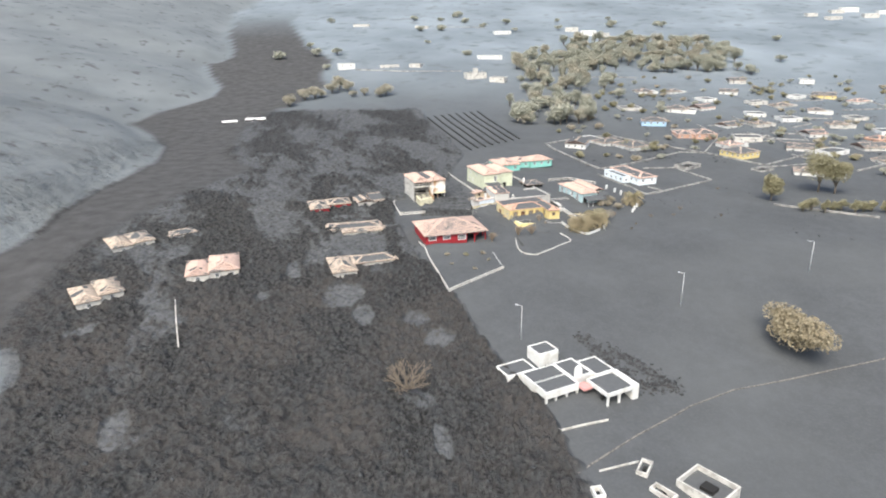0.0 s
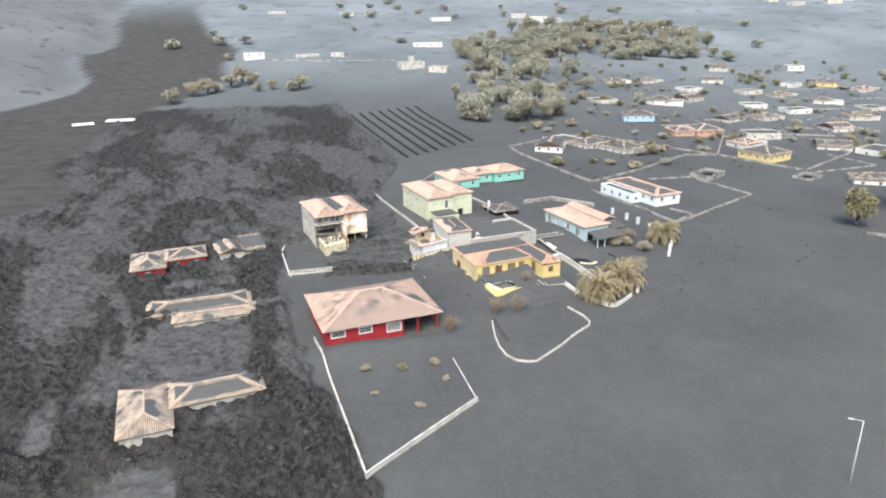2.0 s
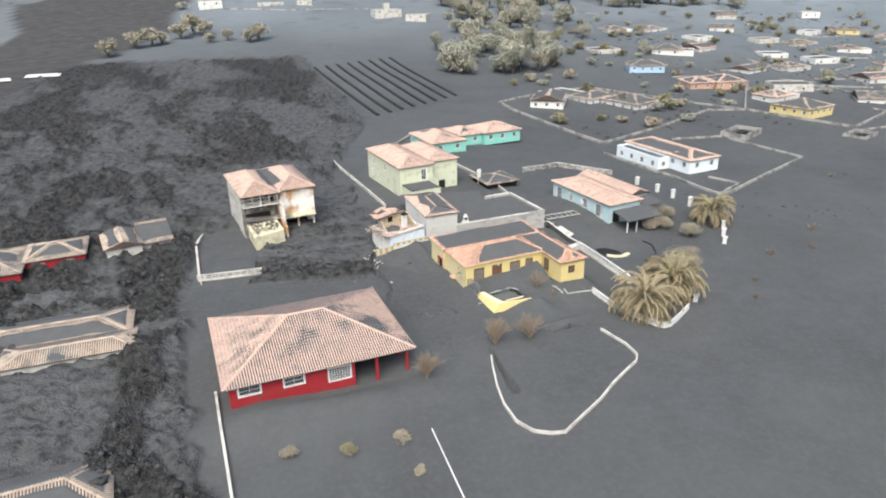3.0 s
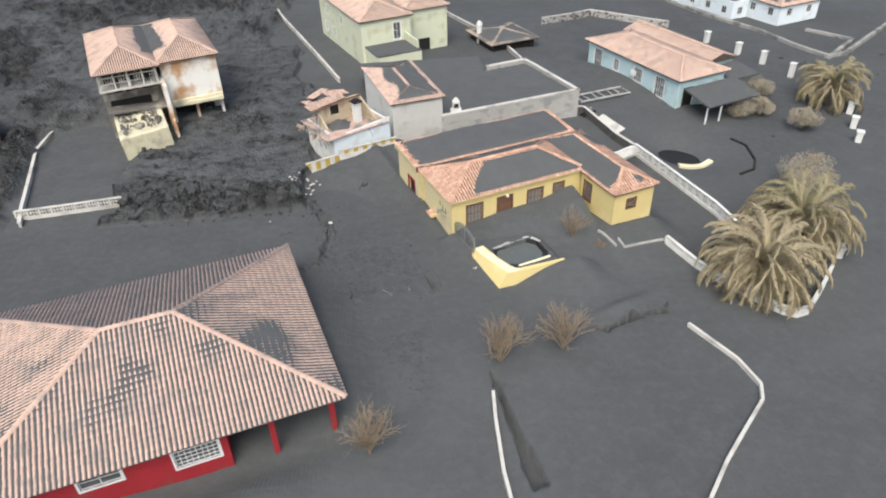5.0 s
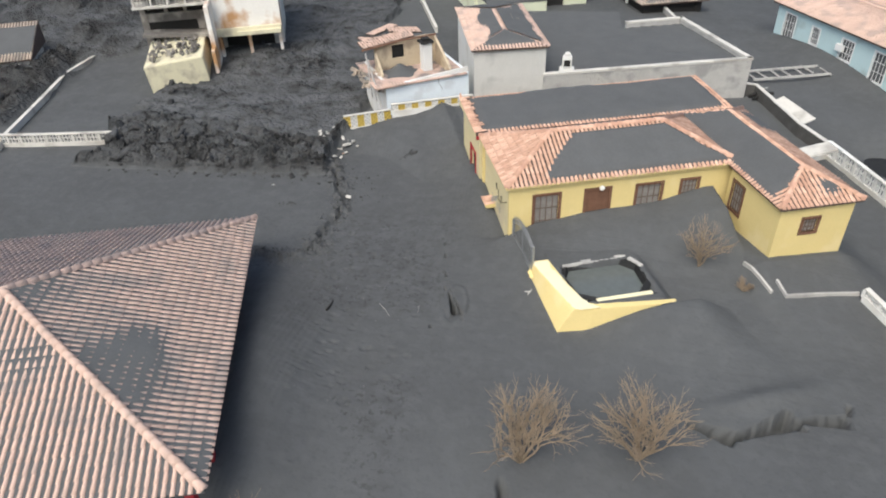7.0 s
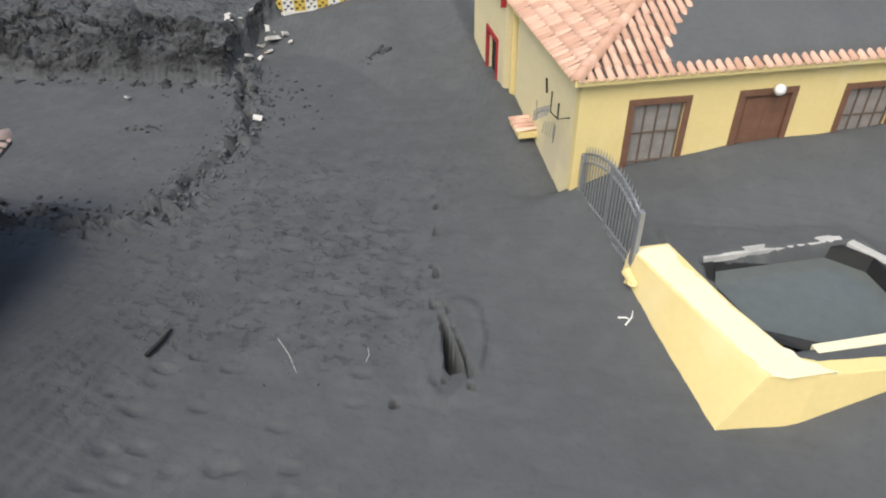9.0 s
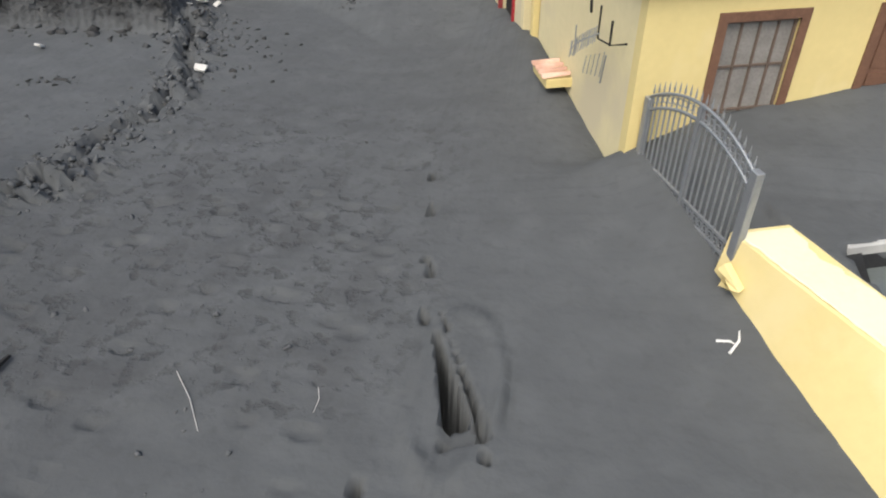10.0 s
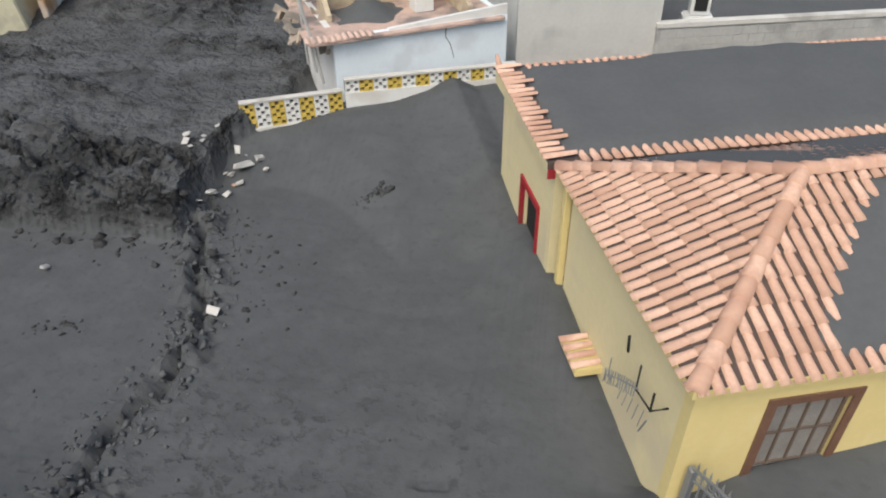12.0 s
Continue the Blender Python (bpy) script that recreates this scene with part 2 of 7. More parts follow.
    nt.links.new(dip.outputs["Normal"], b.inputs["Normal"])
    return m


M_GROUND = ground_material()
# ---------- ground form ----------
def smooth01(a):
    a = np.clip(a, 0.0, 1.0)
    return a * a * (3 - 2 * a)


PROFILE_Y = [-400, 0, 90, 130, 160, 190, 215, 250, 300, 350, 420, 500, 560, 800, 1500, 3000, 4200]
PROFILE_Z = [-30, -17, -9.6, -5.9, -2.4, -0.45, 0.0, 0.2, -0.4, -0.2, 2.0, 8.5, 15, 48, 155, 420, 620]
_ys = np.arange(-400.0, 4200.0, 5.0)
_zs = np.interp(_ys, PROFILE_Y, PROFILE_Z)
for _ in range(6):
    _zs[1:-1] = (_zs[:-2] + 2 * _zs[1:-1] + _zs[2:]) / 4


def shore(y):
    """x of the foot of the ash hills beside the flow."""
    return np.interp(y, [0, 110, 122, 130, 137, 150, 170, 198, 221, 265, 309, 347, 380, 412, 456, 497, 530, 573, 617, 640, 679, 757, 900],
                     [-75, -87, -91, -95.5, -104, -128, -135, -130, -135, -137.5, -137, -148, -168, -195, -189, -172, -176, -201, -217, -201, -210, -242, -270])


def swell(x, y):
    """The broad lie of the land."""
    x, y = np.asarray(x, float), np.asarray(y, float)
    z = np.interp(y, _ys, _zs)
    right = np.interp(x, [5, 25, 35, 45, 75, 165, 260], [0.0, 0.1, 0.4, 1.1, 2.3, 4.8, 6.8])
    z = z - right * np.interp(y, [100, 150, 200, 350, 500, 700], [2.2, 1.8, 1.0, 0.95, 0.6, 0.3])
    hill = np.clip(shore(y) - x, 0, 400)
    z = z + 0.30 * hill * smooth01(hill / 25) * (1 - 0.0011 * hill) * smooth01((y - 60) / 90)
    return z


def bump(x, y, cx, cy, rx, ry, turn=0.0):
    c, s = math.cos(radians(turn)), math.sin(radians(turn))
    u, v = (x - cx) * c + (y - cy) * s, -(x - cx) * s + (y - cy) * c
    return np.exp(-(u / rx) ** 2 - (v / ry) ** 2)


def value_noise(x, y, seed):
    xi, yi = np.floor(x).astype(np.int64), np.floor(y).astype(np.int64)
    fx, fy = x - xi, y - yi
    fx, fy = fx * fx * (3 - 2 * fx), fy * fy * (3 - 2 * fy)

    def lattice(a, b):
        h = (a * 374761393 + b * 668265263 + seed * 974711) & 0x7FFFFFFF
        h = ((h ^ (h >> 13)) * 1274126177) & 0x7FFFFFFF
        return ((h ^ (h >> 16)) & 0xFFFF) / 65535.0

    a, b = lattice(xi, yi), lattice(xi + 1, yi)
    c, d = lattice(xi, yi + 1), lattice(xi + 1, yi + 1)
    return (a + (b - a) * fx) * (1 - fy) + (c + (d - c) * fx) * fy


def fractal(x, y, size, octaves, seed, gain=0.5):
    out, amp, total = 0.0, 1.0, 0.0
    for k in range(octaves):
        out = out + amp * (value_noise(x / size + 17.3 * k, y / size - 9.1 * k, seed + k) - 0.5)
        total += amp
        amp *= gain
        size *= 0.5
    return out / total * 2


def flow_edge(y):
    """x of the right-hand edge of the lava flow."""
    return np.interp(y, [0, 92, 108, 128, 155, 187, 205, 222, 236, 246, 256, 275, 300, 330, 380, 425, 445], [34, 24, 21, 12.5, 3.0, -9.5, -13.5, -18, -19, -8, 1.5, 0.5, 4.0, 7.5, -3, -15, -19])


def lava_mask(x, y):
    wob = 2.2 * fractal(x, y, 9.0, 3, 41) + 0.8 * fractal(x, y, 2.2, 2, 47)
    main = smooth01((flow_edge(y) - x + wob) / 2.0) * smooth01((452 + 2 * wob - y) / 8)
    right = np.interp(y, [218, 229, 236, 250, 264], [9.0, 8.8, 9.4, 5.6, 4.2])
    left = np.interp(y, [218, 225, 232, 237, 242], [-8.3, -8.8, -10.0, -12.0, -22.0])
    inside = np.minimum(np.minimum(y - 218.1, right - x + 0.9 * wob), np.minimum(x - left + 2.2 * wob, 262 - y))
    tongue = smooth01(inside / 0.4 + 0.7 * wob)
    return np.maximum(main, tongue)


def channel_mask(x, y):
    """The smoother dark channel between the rough flow and the ash hills."""
    inner = np.interp(y, [0, 110, 130, 195, 250, 295, 330, 378, 422, 455, 462, 535, 560, 634, 710, 842],
                      [-60, -80, -99, -106, -101, -86, -108, -116, -122, -112, -104, -92, -101, -106, -144, -186])
    wob = 5 * fractal(x, y, 40.0, 3, 71)
    return smooth01((inner - x + wob) / 8) * smooth01((x - shore(y) + 2 + 0.3 * wob) / 3) * smooth01((980 + 3 * wob - y) / 260)


def worley(x, y, seed):
    """Distances to the two nearest scattered centres, and a random value of the nearest."""
    xi, yi = np.floor(x).astype(np.int64), np.floor(y).astype(np.int64)
    f1, f2, h = np.full(x.shape, 9.0), np.full(x.shape, 9.0), np.zeros(x.shape)
    for dx in (-1, 0, 1):
        for dy in (-1, 0, 1):
            k = ((xi + dx) * 374761393 + (yi + dy) * 668265263 + seed * 974711) & 0x7FFFFFFF
            k = ((k ^ (k >> 13)) * 1274126177) & 0x7FFFFFFF
            a, b, c = (k & 0x3FF) / 1023.0, ((k >> 10) & 0x3FF) / 1023.0, ((k >> 20) & 0x3FF) / 1023.0
            d = np.hypot(xi + dx + a - x, yi + dy + b - y)
            near = d < f1
            f2 = np.where(near, f1, np.minimum(f2, d))
            h = np.where(near, c, h)
            f1 = np.where(near, d, f1)
    return f1, f2, h


def clinker(x, y, size, seed):
    """Broken plates of crust with deep gaps, 0 to 1."""
    wx = x + 0.45 * size * fractal(x, y, size * 0.9, 3, seed + 3)
    wy = y + 0.45 * size * fractal(x, y, size * 0.9, 3, seed + 8)
    f1, f2, h = worley(wx / size, wy / (0.75 * size), seed)
    return smooth01((f2 - f1) / 0.24) * (0.25 + 0.75 * h) - 0.25 * f1


def tongue_area(x, y):
    return smooth01((x + 14) / 4) * smooth01((13 - x) / 3) * smooth01((y - 214) / 2) * smooth01((264 - y) / 4)


# smooth pools of ash on the flow: centre x, y, radii, turn
POOLS = [(-62.5, 106.0, 2.4, 5.6, 12), (-97.0, 124.0, 5.0, 10.0, 30), (-7.8, 145.0, 3.4, 3.2, 0), (-2.0, 136.0, 3.6, 3.4, 20), (-27.0, 157.0, 5.4, 6.8, -10),
         (-42.7, 172.0, 1.9, 6.0, 12), (-20.5, 147.0, 2.6, 4.0, 20), (-86.0, 141.0, 4.5, 1.6, 30), (-47.5, 156.0, 1.8, 2.6, 0), (-1.0, 101.0, 1.6, 4.5, 15), (-24.0, 205.5, 7.5, 2.4, 14), (-36.0, 216.0, 4.0, 3.0, 10)]


def ash_patch(x, y):
    """Where ash smothers the flow: streaks along it, pools, and a dusting of the plates' flat tops."""
    wx, wy = x + 5 * fractal(x, y, 11.0, 3, 93), y + 5 * fractal(x, y, 11.0, 3, 97)
    n = 0.8 * fractal(wx + 0.35 * wy, 0.45 * wy, 17.0, 5, 91, 0.62)
    n = n + 0.5 * (0.42 - np.abs(fractal(wx + 0.45 * wy, 0.28 * wy, 5.0, 4, 99, 0.62)))
    levee = np.exp(-((flow_edge(y) - x - 5.5) / 4.5) ** 2) * smooth01((240 - y) / 15)
    bare = np.interp(y, [100, 140, 165, 185, 240, 300], [0.40, 0.34, 0.20, 0.07, 0.03, 0.02])
    wide = 0.9 * smooth01((n - bare - 0.4 * levee) / 0.17)
    for cx, cy, rx, ry, turn in POOLS:
        wide = np.maximum(wide, smooth01((bump(wx * 0.25 + x * 0.75, wy * 0.25 + y * 0.75, cx, cy, rx, ry, turn) - 0.30) / 0.12))
    t = tongue_area(x, y)
    hit = t > 0
    if hit.any():
        hx, hy, gx_, gy_ = x[hit], y[hit], wx[hit], wy[hit]
        top = smooth01((clinker(hx, hy, 1.5, 153) - 0.22) / 0.3)
        n = fractal(0.45 * gx_ + 0.1 * gy_, 1.1 * gy_, 2.6, 4, 95, 0.6)
        behind = smooth01((hy - 219.9 - 1.5 * fractal(hx, hy, 3.0, 2, 181)) / 1.6)
        thin = 0.95 * smooth01((n + 0.06 + 0.26 * behind) / 0.26) * (0.55 + 0.45 * behind)
        wide = np.array(wide)
        wide[hit] = wide[hit] * (1 - t[hit]) + np.maximum(thin, 0.7 * top) * t[hit]
    return wide


CRACK = [(7.9, 220.2), (8.3, 219.2), (8.5, 218.5), (9.2, 217.1), (9.72, 216.05), (9.9, 215.1), (10.1, 214.4), (10.06, 213.5), (9.92, 212.9), (9.6, 212.2), (9.62, 211.4), (9.86, 210.8), (9.5, 210.15), (9.2, 209.8), (8.4, 209.4), (7.3, 209.6), (5.9, 209.4), (4.8, 209.8)]


def crust_crack(x, y):
    """A crevice in the ash with its edges pushed up."""
    out = np.zeros(x.shape)
    near = (x > 2.5) & (x < 12.5) & (y > 207) & (y < 222)
    if not near.any():
        return out
    px, py = x[near], y[near]
    wx = px + 0.28 * fractal(px, py, 0.9, 3, 111)
    wy = py + 0.28 * fractal(px, py, 0.9, 3, 117)
    d = np.full(px.shape, 9.0)
    for (xa, ya), (xb, yb) in zip(CRACK, CRACK[1:]):
        ln = math.hypot(xb - xa, yb - ya)
        ux, uy = (xb - xa) / ln, (yb - ya) / ln
        t = np.clip((wx - xa) * ux + (wy - ya) * uy, 0, ln)
        d = np.minimum(d, np.hypot(wx - xa - t * ux, wy - ya - t * uy))
    plates = clinker(px, py, 0.55, 121)
    broad = smooth01(1 - d / 0.95)
    lift = broad * (0.10 + 0.62 * (plates - 0.2) * smooth01((fractal(px, py, 1.2, 2, 127) + 0.25) / 0.3))
    gap = 0.5 * smooth01((0.17 - d) / 0.1) * smooth01((fractal(px, py, 1.6, 2, 131) + 0.45) / 0.3)
    out[near] = lift - gap
    return out


def prints(x, y):
    """Small hollows and tracks pressed into the ash."""
    out = np.zeros(x.shape)
    near = (x > -2) & (x < 20) & (y > 196) & (y < 217)
    if not near.any():
        return out
    px, py = x[near], y[near]
    f1, f2, h = worley(px / 0.8, py / 0.62, 141)
    dent = smooth01((0.22 * (0.5 + 0.8 * h) - f1) / 0.12) * (h > 0.45)
    rim = smooth01(1 - np.abs(f1 - 0.28) / 0.1) * (h > 0.45)
    where = smooth01((fractal(px, py, 3.5, 3, 143) + 0.18) / 0.3) * smooth01((17.6 - px) / 2.0) * smooth01((214.5 - py) / 3.0) * smooth01((px - 1) / 4)
    out[near] = where * (0.010 * rim - 0.07 * dent)
    return out


def slit(x, y):
    """Narrow collapsed holes over a buried wall."""
    out = np.zeros(np.shape(x))
    near = (np.abs(x - 26) < 12) & (np.abs(y - 202) < 14)
    if not near.any():
        return out
    x, y = x[near], y[near]
    uneven = 1 + 0.5 * fractal(x, y, 1.1, 2, 167)

    def cut(xa, ya, xb, yb, w, depth):
        ln = math.hypot(xb - xa, yb - ya)
        dx, dy = (xb - xa) / ln, (yb - ya) / ln
        a, b = (x - xa) * dx + (y - ya) * dy, -(x - xa) * dy + (y - ya) * dx
        taper = np.clip(a / ln, 0, 1)
        half = w * (0.25 + 0.75 * taper) * uneven
        return depth * smooth01((half - np.abs(b)) / 0.06) * smooth01(a / 0.12) * smooth01((ln - a) / 0.12)
    z = cut(17.5, 207.6, 18.0, 206.2, 0.17, 1.6) + cut(17.44, 208.25, 17.68, 207.6, 0.06, 0.4) + cut(17.68, 207.6, 18.4, 206.0, 0.075, 0.45) + cut(17.92, 206.6, 18.14, 205.85, 0.26, 0.2) + cut(17.84, 206.0, 17.92, 205.75, 0.07, 0.3)
    z = z + cut(17.2, 208.15, 17.34, 207.75, 0.12, 0.35) + cut(17.0, 209.35, 17.08, 209.15, 0.11, 0.7) + cut(17.12, 209.25, 17.22, 208.8, 0.10, 0.3) + cut(16.68, 211.85, 16.76, 211.55, 0.10, 0.9) + cut(16.8, 211.1, 16.92, 210.4, 0.09, 0.3) + cut(16.96, 210.9, 16.98, 210.5, 0.05, 0.2)
    z = z + cut(18.36, 205.9, 18.42, 205.65, 0.09, 0.25) + cut(17.2, 206.6, 17.35, 206.55, 0.07, 0.3) + cut(17.0, 205.4, 17.05, 205.05, 0.10, 0.3) + cut(16.1, 210.7, 16.35, 210.55, 0.07, 0.25) + cut(16.2, 209.2, 16.5, 209.1, 0.06, 0.25) + cut(16.2, 208.4, 16.5, 208.55, 0.05, 0.2)
    z = z - 0.08 * smooth01(1 - np.abs(np.hypot((x - 17.92) / 0.62, (y - 206.7) / 1.45) - 0.9) / 0.25) * (0.6 + fractal(x, y, 0.4, 2, 163))
    z = z + cut(27.9, 201.0, 29.6, 200.45, 0.5, 1.0) + cut(29.3, 200.4, 32.2, 201.85, 0.62, 1.1) + cut(32.0, 201.7, 34.2, 202.0, 0.42, 0.7) + cut(34.1, 201.9, 34.45, 202.9, 0.16, 0.4)
    z = z + cut(21.1, 196.3, 22.2, 189.0, 0.6, 1.1) + cut(20.9, 197.4, 21.2, 196.2, 0.4, 0.8)
    out[near] = z
    return out


def ground_z(x, y, fine=True):
    x, y = np.asarray(x, float), np.asarray(y, float)
    z = swell(x, y)
    z = z + 0.5 * fractal(x, y, 60.0, 3, 5) * smooth01((np.hypot(x - 18, y - 208) - 15) / 60)
    for h, cx, cy, rx, ry, turn in MOUNDS:
        z = z + h * bump(x, y, cx, cy, rx, ry, turn)
    z = z + yard(x, y) + wall_bank(x, y) - slit(x, y)
    if fine:
        m, ch = lava_mask(x, y), channel_mask(x, y)
        ash = ash_patch(x, y)
        rough = m * (1 - 0.96 * ch) * (1 - 0.55 * ash)
        t = tongue_area(x, y)
        ridge = 1 - np.abs(fractal(x, y, 6.0, 3, 11)) * 2.6
        fold = 1 - np.abs(fractal(x + 0.6 * y, y, 2.4, 3, 13, 0.6)) * 2.2
        z = z + rough * (1 - 0.72 * t) * (0.6 * ridge + 0.6 * fold + 1.25 * fractal(x, y, 2.8, 4, 23, 0.7) - 0.25) + 0.3 * m
        z = z + 0.45 * m * t * smooth01((y - 218) / 1.6) * (1.2 - 0.6 * smooth01((y - 221) / 5))
        hit = (m > 0.02) & (x > -90) & (x < 26) & (y > 90) & (y < 300)
        if hit.any():
            hx, hy, ht = x[hit], y[hit], t[hit]
            amp = (m * (1 - 0.88 * ch))[hit] * (1 - (0.6 + 0.2 * ht) * ash[hit]) * (1 - 0.4 * ht * smooth01((hy - 222) / 3))
            add = (1 - ht) * 0.75 * clinker(hx, hy, 2.6, 151)
            add = add + ht * (0.6 * clinker(hx, hy, 1.5, 153) + 0.36 * clinker(hx, hy, 0.62, 157) + 0.3 * (1 - 2.4 * np.abs(fractal(hx + 0.5 * hy, hy, 1.1, 3, 159, 0.65))) - 0.25)
            z = z.copy()
            z[hit] += amp * add
        z = z + crust_crack(x, y) * (1 - m) + prints(x, y) * (1 - m)
        far = smooth01((y - 240) / 60)
        z = z + rough * far * 0.8 * fractal(x, y, 14.0, 3, 29, 0.7)
        near = smooth01(1 - np.hypot(x - 18, y - 210) / 70)
        z = z + (1 - m) * near * (0.035 * fractal(x, y, 1.6, 3, 33) + 0.02 * fractal(x + 0.4 * y, y * 2.5, 0.9, 2, 37))
        hills = smooth01((shore(y) - x) / 20)
        z = z + hills * 1.6 * fractal(x, y, 70.0, 3, 53)
        z = z + smooth01((y - 420) / 200) * 1.6 * fractal(x, y, 90.0, 3, 61)
    return z


def yard(x, y):
    """Ash heaped against the yellow house and in its yard, above the broad lie of the land."""
    u = (x - 20.1) * 0.947 + (y - 211.6) * 0.321
    v = -(x - 20.1) * 0.321 + (y - 211.6) * 0.947
    level = np.interp(u, [-0.5, 0.0, 1.3, 4.0, 8.0, 10.6, 12.5], [0.3, 0.55, 1.3, 1.65, 1.85, 2.5, 2.6])
    court = level * np.interp(-v, [0, 1.5, 2.9, 4.5, 6.2, 9.0], [1.0, 0.86, 0.5, 0.24, 0.08, 0.0])
    court = court * smooth01((u + 2.4) / 2.7) * smooth01((11.9 - u) / 0.7) * smooth01((1.0 - v) / 0.8)
    wing = 1.15 * np.interp(-v - 4.9, [-5, -4, 0, 2.5, 5.5], [0.0, 0.6, 1.0, 0.35, 0.0]) * smooth01((u - 9.5) / 2.0) * smooth01((18.5 - u) / 3.0)
    up = np.maximum(court, wing * smooth01((u - 9.0) / 2.5))
    deck = 1.02 * smooth01((u - np.interp(-v, [2.7, 6.75], [1.1, 1.75])) / 0.3) * smooth01((6.9 - u) / 1.3) * smooth01((v + 6.75) / 0.3) * smooth01((1.0 - v) / 0.8)
    up = np.maximum(up, deck)
    pool = smooth01((u - 1.75) / 0.25) * smooth01((5.45 - u) / 0.25) * smooth01((v + 6.05) / 0.25) * smooth01((-3.15 - v) / 0.25)
    ramp = 1.0 * smooth01((u - 0.8) / 5.5) * smooth01((9.5 - u) / 2.5) * np.exp(-((v + 6.9) / 2.2) ** 2) * smooth01((-6.55 - v) / 0.2)
    return np.maximum(up, ramp) - 1.5 * pool


def wall_bank(x, y):
    """Ash banked up against the ornamental wall, its crest uneven along the wall."""
    a = (x - 7.6) * 0.917 + (y - 223.0) * 0.398
    d = (x - 7.6) * 0.398 - (y - 223.0) * 0.917
    crest = np.interp(a, [-0.6, 0.3, 2.0, 3.6, 5.4, 6.6, 7.4, 8.2, 9.6, 12.0], [0.0, 0.75, 0.9, 1.2, 1.3, 1.6, 1.95, 1.55, 1.6, 1.3])
    steep = 1 + 2.6 * (1 - smooth01((a - 0.6) / 4.0))
    fall = np.interp(d * steep, [-4.0, -2.0, -1.0, 0.0, 0.5, 1.4, 4.3, 7.5], [0.0, 0.5, 1.0, 1.0, 1.0, 0.86, 0.45, 0.0])
    return crest * fall * smooth01((13.0 - a) / 3.0)


# ash drifts and hollows: height, centre x, y, radii, turn
MOUNDS = [
    (0.35, 17.5, 214.5, 1.6, 5.0, 18),
    (0.42, 18.3, 216.6, 0.9, 4.6, 18.7),
    (0.38, 17.85, 217.7, 0.9, 2.4, 18.7),
    (0.9, -6.0, 239.0, 9.0, 7.0, 10),
    (1.5, 46.2, 243.5, 3.4, 8.5, 20.5),
    (-0.6, 2.0, 190.3, 9.0, 1.6, 16),
    (0.8, -3.0, 224.5, 8.0, 3.5, 10),
    (1.9, -3.0, 187.0, 7.0, 3.4, 16),
    (0.9, 7.0, 189.0, 5.0, 2.4, 16),
    (0.12, 17.85, 206.9, 0.6, 1.6, 20),
    (0.3, 31.0, 202.6, 2.6, 0.5, 22),
    (-1.5, 44.9, 226.5, 3.8, 2.6, -48),
    (1.5, 10.4, 200.6, 2.2, 6.0, 16),
]

# ---------- builders ----------
def part(name, bm, material, parent=None, label="", smooth=False, at=None):
    """One mesh object from a bmesh, under parent."""
    me = bpy.data.meshes.new(name)
    bm.to_mesh(me)
    bm.free()
    me.materials.append(material)
    if smooth:
        me.polygons.foreach_set("use_smooth", [True] * len(me.polygons))
    ob = new(name, me)
    if parent is not None:
        ob.parent = parent
    if at is not None:
        ob.matrix_local = at
    if label:
        ob["label"] = label
    return ob


def shared(name, me, parent, m):
    ob = new(name, me)
    ob.parent = parent
    ob.matrix_local = m
    return ob


def thing(name, m, label, category, group="", kind=""):
    ob = new(name)
    ob.empty_display_size = 0.2
    ob.matrix_world = m
    return tagged(ob, label, category, group, kind)


def mesh_of(verts, faces, material, name):
    me = bpy.data.meshes.new(name)
    me.from_pydata([tuple(v) for v in verts], [], faces)
    me.materials.append(material)
    me.update()
    return me


def box(bm, x0, x1, y0, y1, z0, z1, turn=None, shear=0.0):
    vs = [bm.verts.new((x + shear * (z - z0), y, z)) for z in (z0, z1) for x, y in ((x0, y0), (x1, y0), (x1, y1), (x0, y1))]
    for f in ((3, 2, 1, 0), (4, 5, 6, 7), (0, 1, 5, 4), (1, 2, 6, 5), (2, 3, 7, 6), (3, 0, 4, 7)):
        bm.faces.new([vs[i] for i in f])
    if turn is not None:
        bmesh.ops.transform(bm, matrix=turn, verts=vs)
    return vs


def soften(bm, width=0.02, segments=1):
    bmesh.ops.bevel(bm, geom=list(bm.edges), offset=width, segments=segments, affect="EDGES", clamp_overlap=True)


def tube(bm, path, radii, sides=6):
    """A tapering round bar along a path of points."""
    rings = []
    path = [Vector(p) for p in path]
    for i, p in enumerate(path):
        d = (path[min(i + 1, len(path) - 1)] - path[max(i - 1, 0)]).normalized()
        a = d.orthogonal().normalized()
        b = d.cross(a)
        r = radii[i] if isinstance(radii, (list, tuple)) else radii
        rings.append([bm.verts.new(p + (a * math.cos(2 * math.pi * k / sides) + b * math.sin(2 * math.pi * k / sides)) * r) for k in range(sides)])
    for r0, r1 in zip(rings, rings[1:]):
        for k in range(sides):
            bm.faces.new((r0[k], r0[(k + 1) % sides], r1[(k + 1) % sides], r1[k]))
    bm.faces.new(rings[0][::-1])
    bm.faces.new(rings[-1])


def gz(x, y, fine=False):
    return float(ground_z(np.array([x]), np.array([y]), fine)[0])


# ---------- ground sheet ----------
def spread(core0, core1, step, mid0, mid1, mid_step, end0, end1, grow):
    lines = list(np.arange(core0, core1, step))
    a, s = core0, step
    while a > mid0:
        s = min(s * 1.12, mid_step)
        a -= s
        lines.append(a)
    while a > end0:
        s *= grow
        a -= s
        lines.append(a)
    a, s = core1, step
    while a < mid1:
        lines.append(a)
        s = min(s * 1.12, mid_step)
        a += s
    while a < end1:
        lines.append(a)
        s *= grow
        a += s
    lines.append(end1)
    return np.array(sorted(lines))


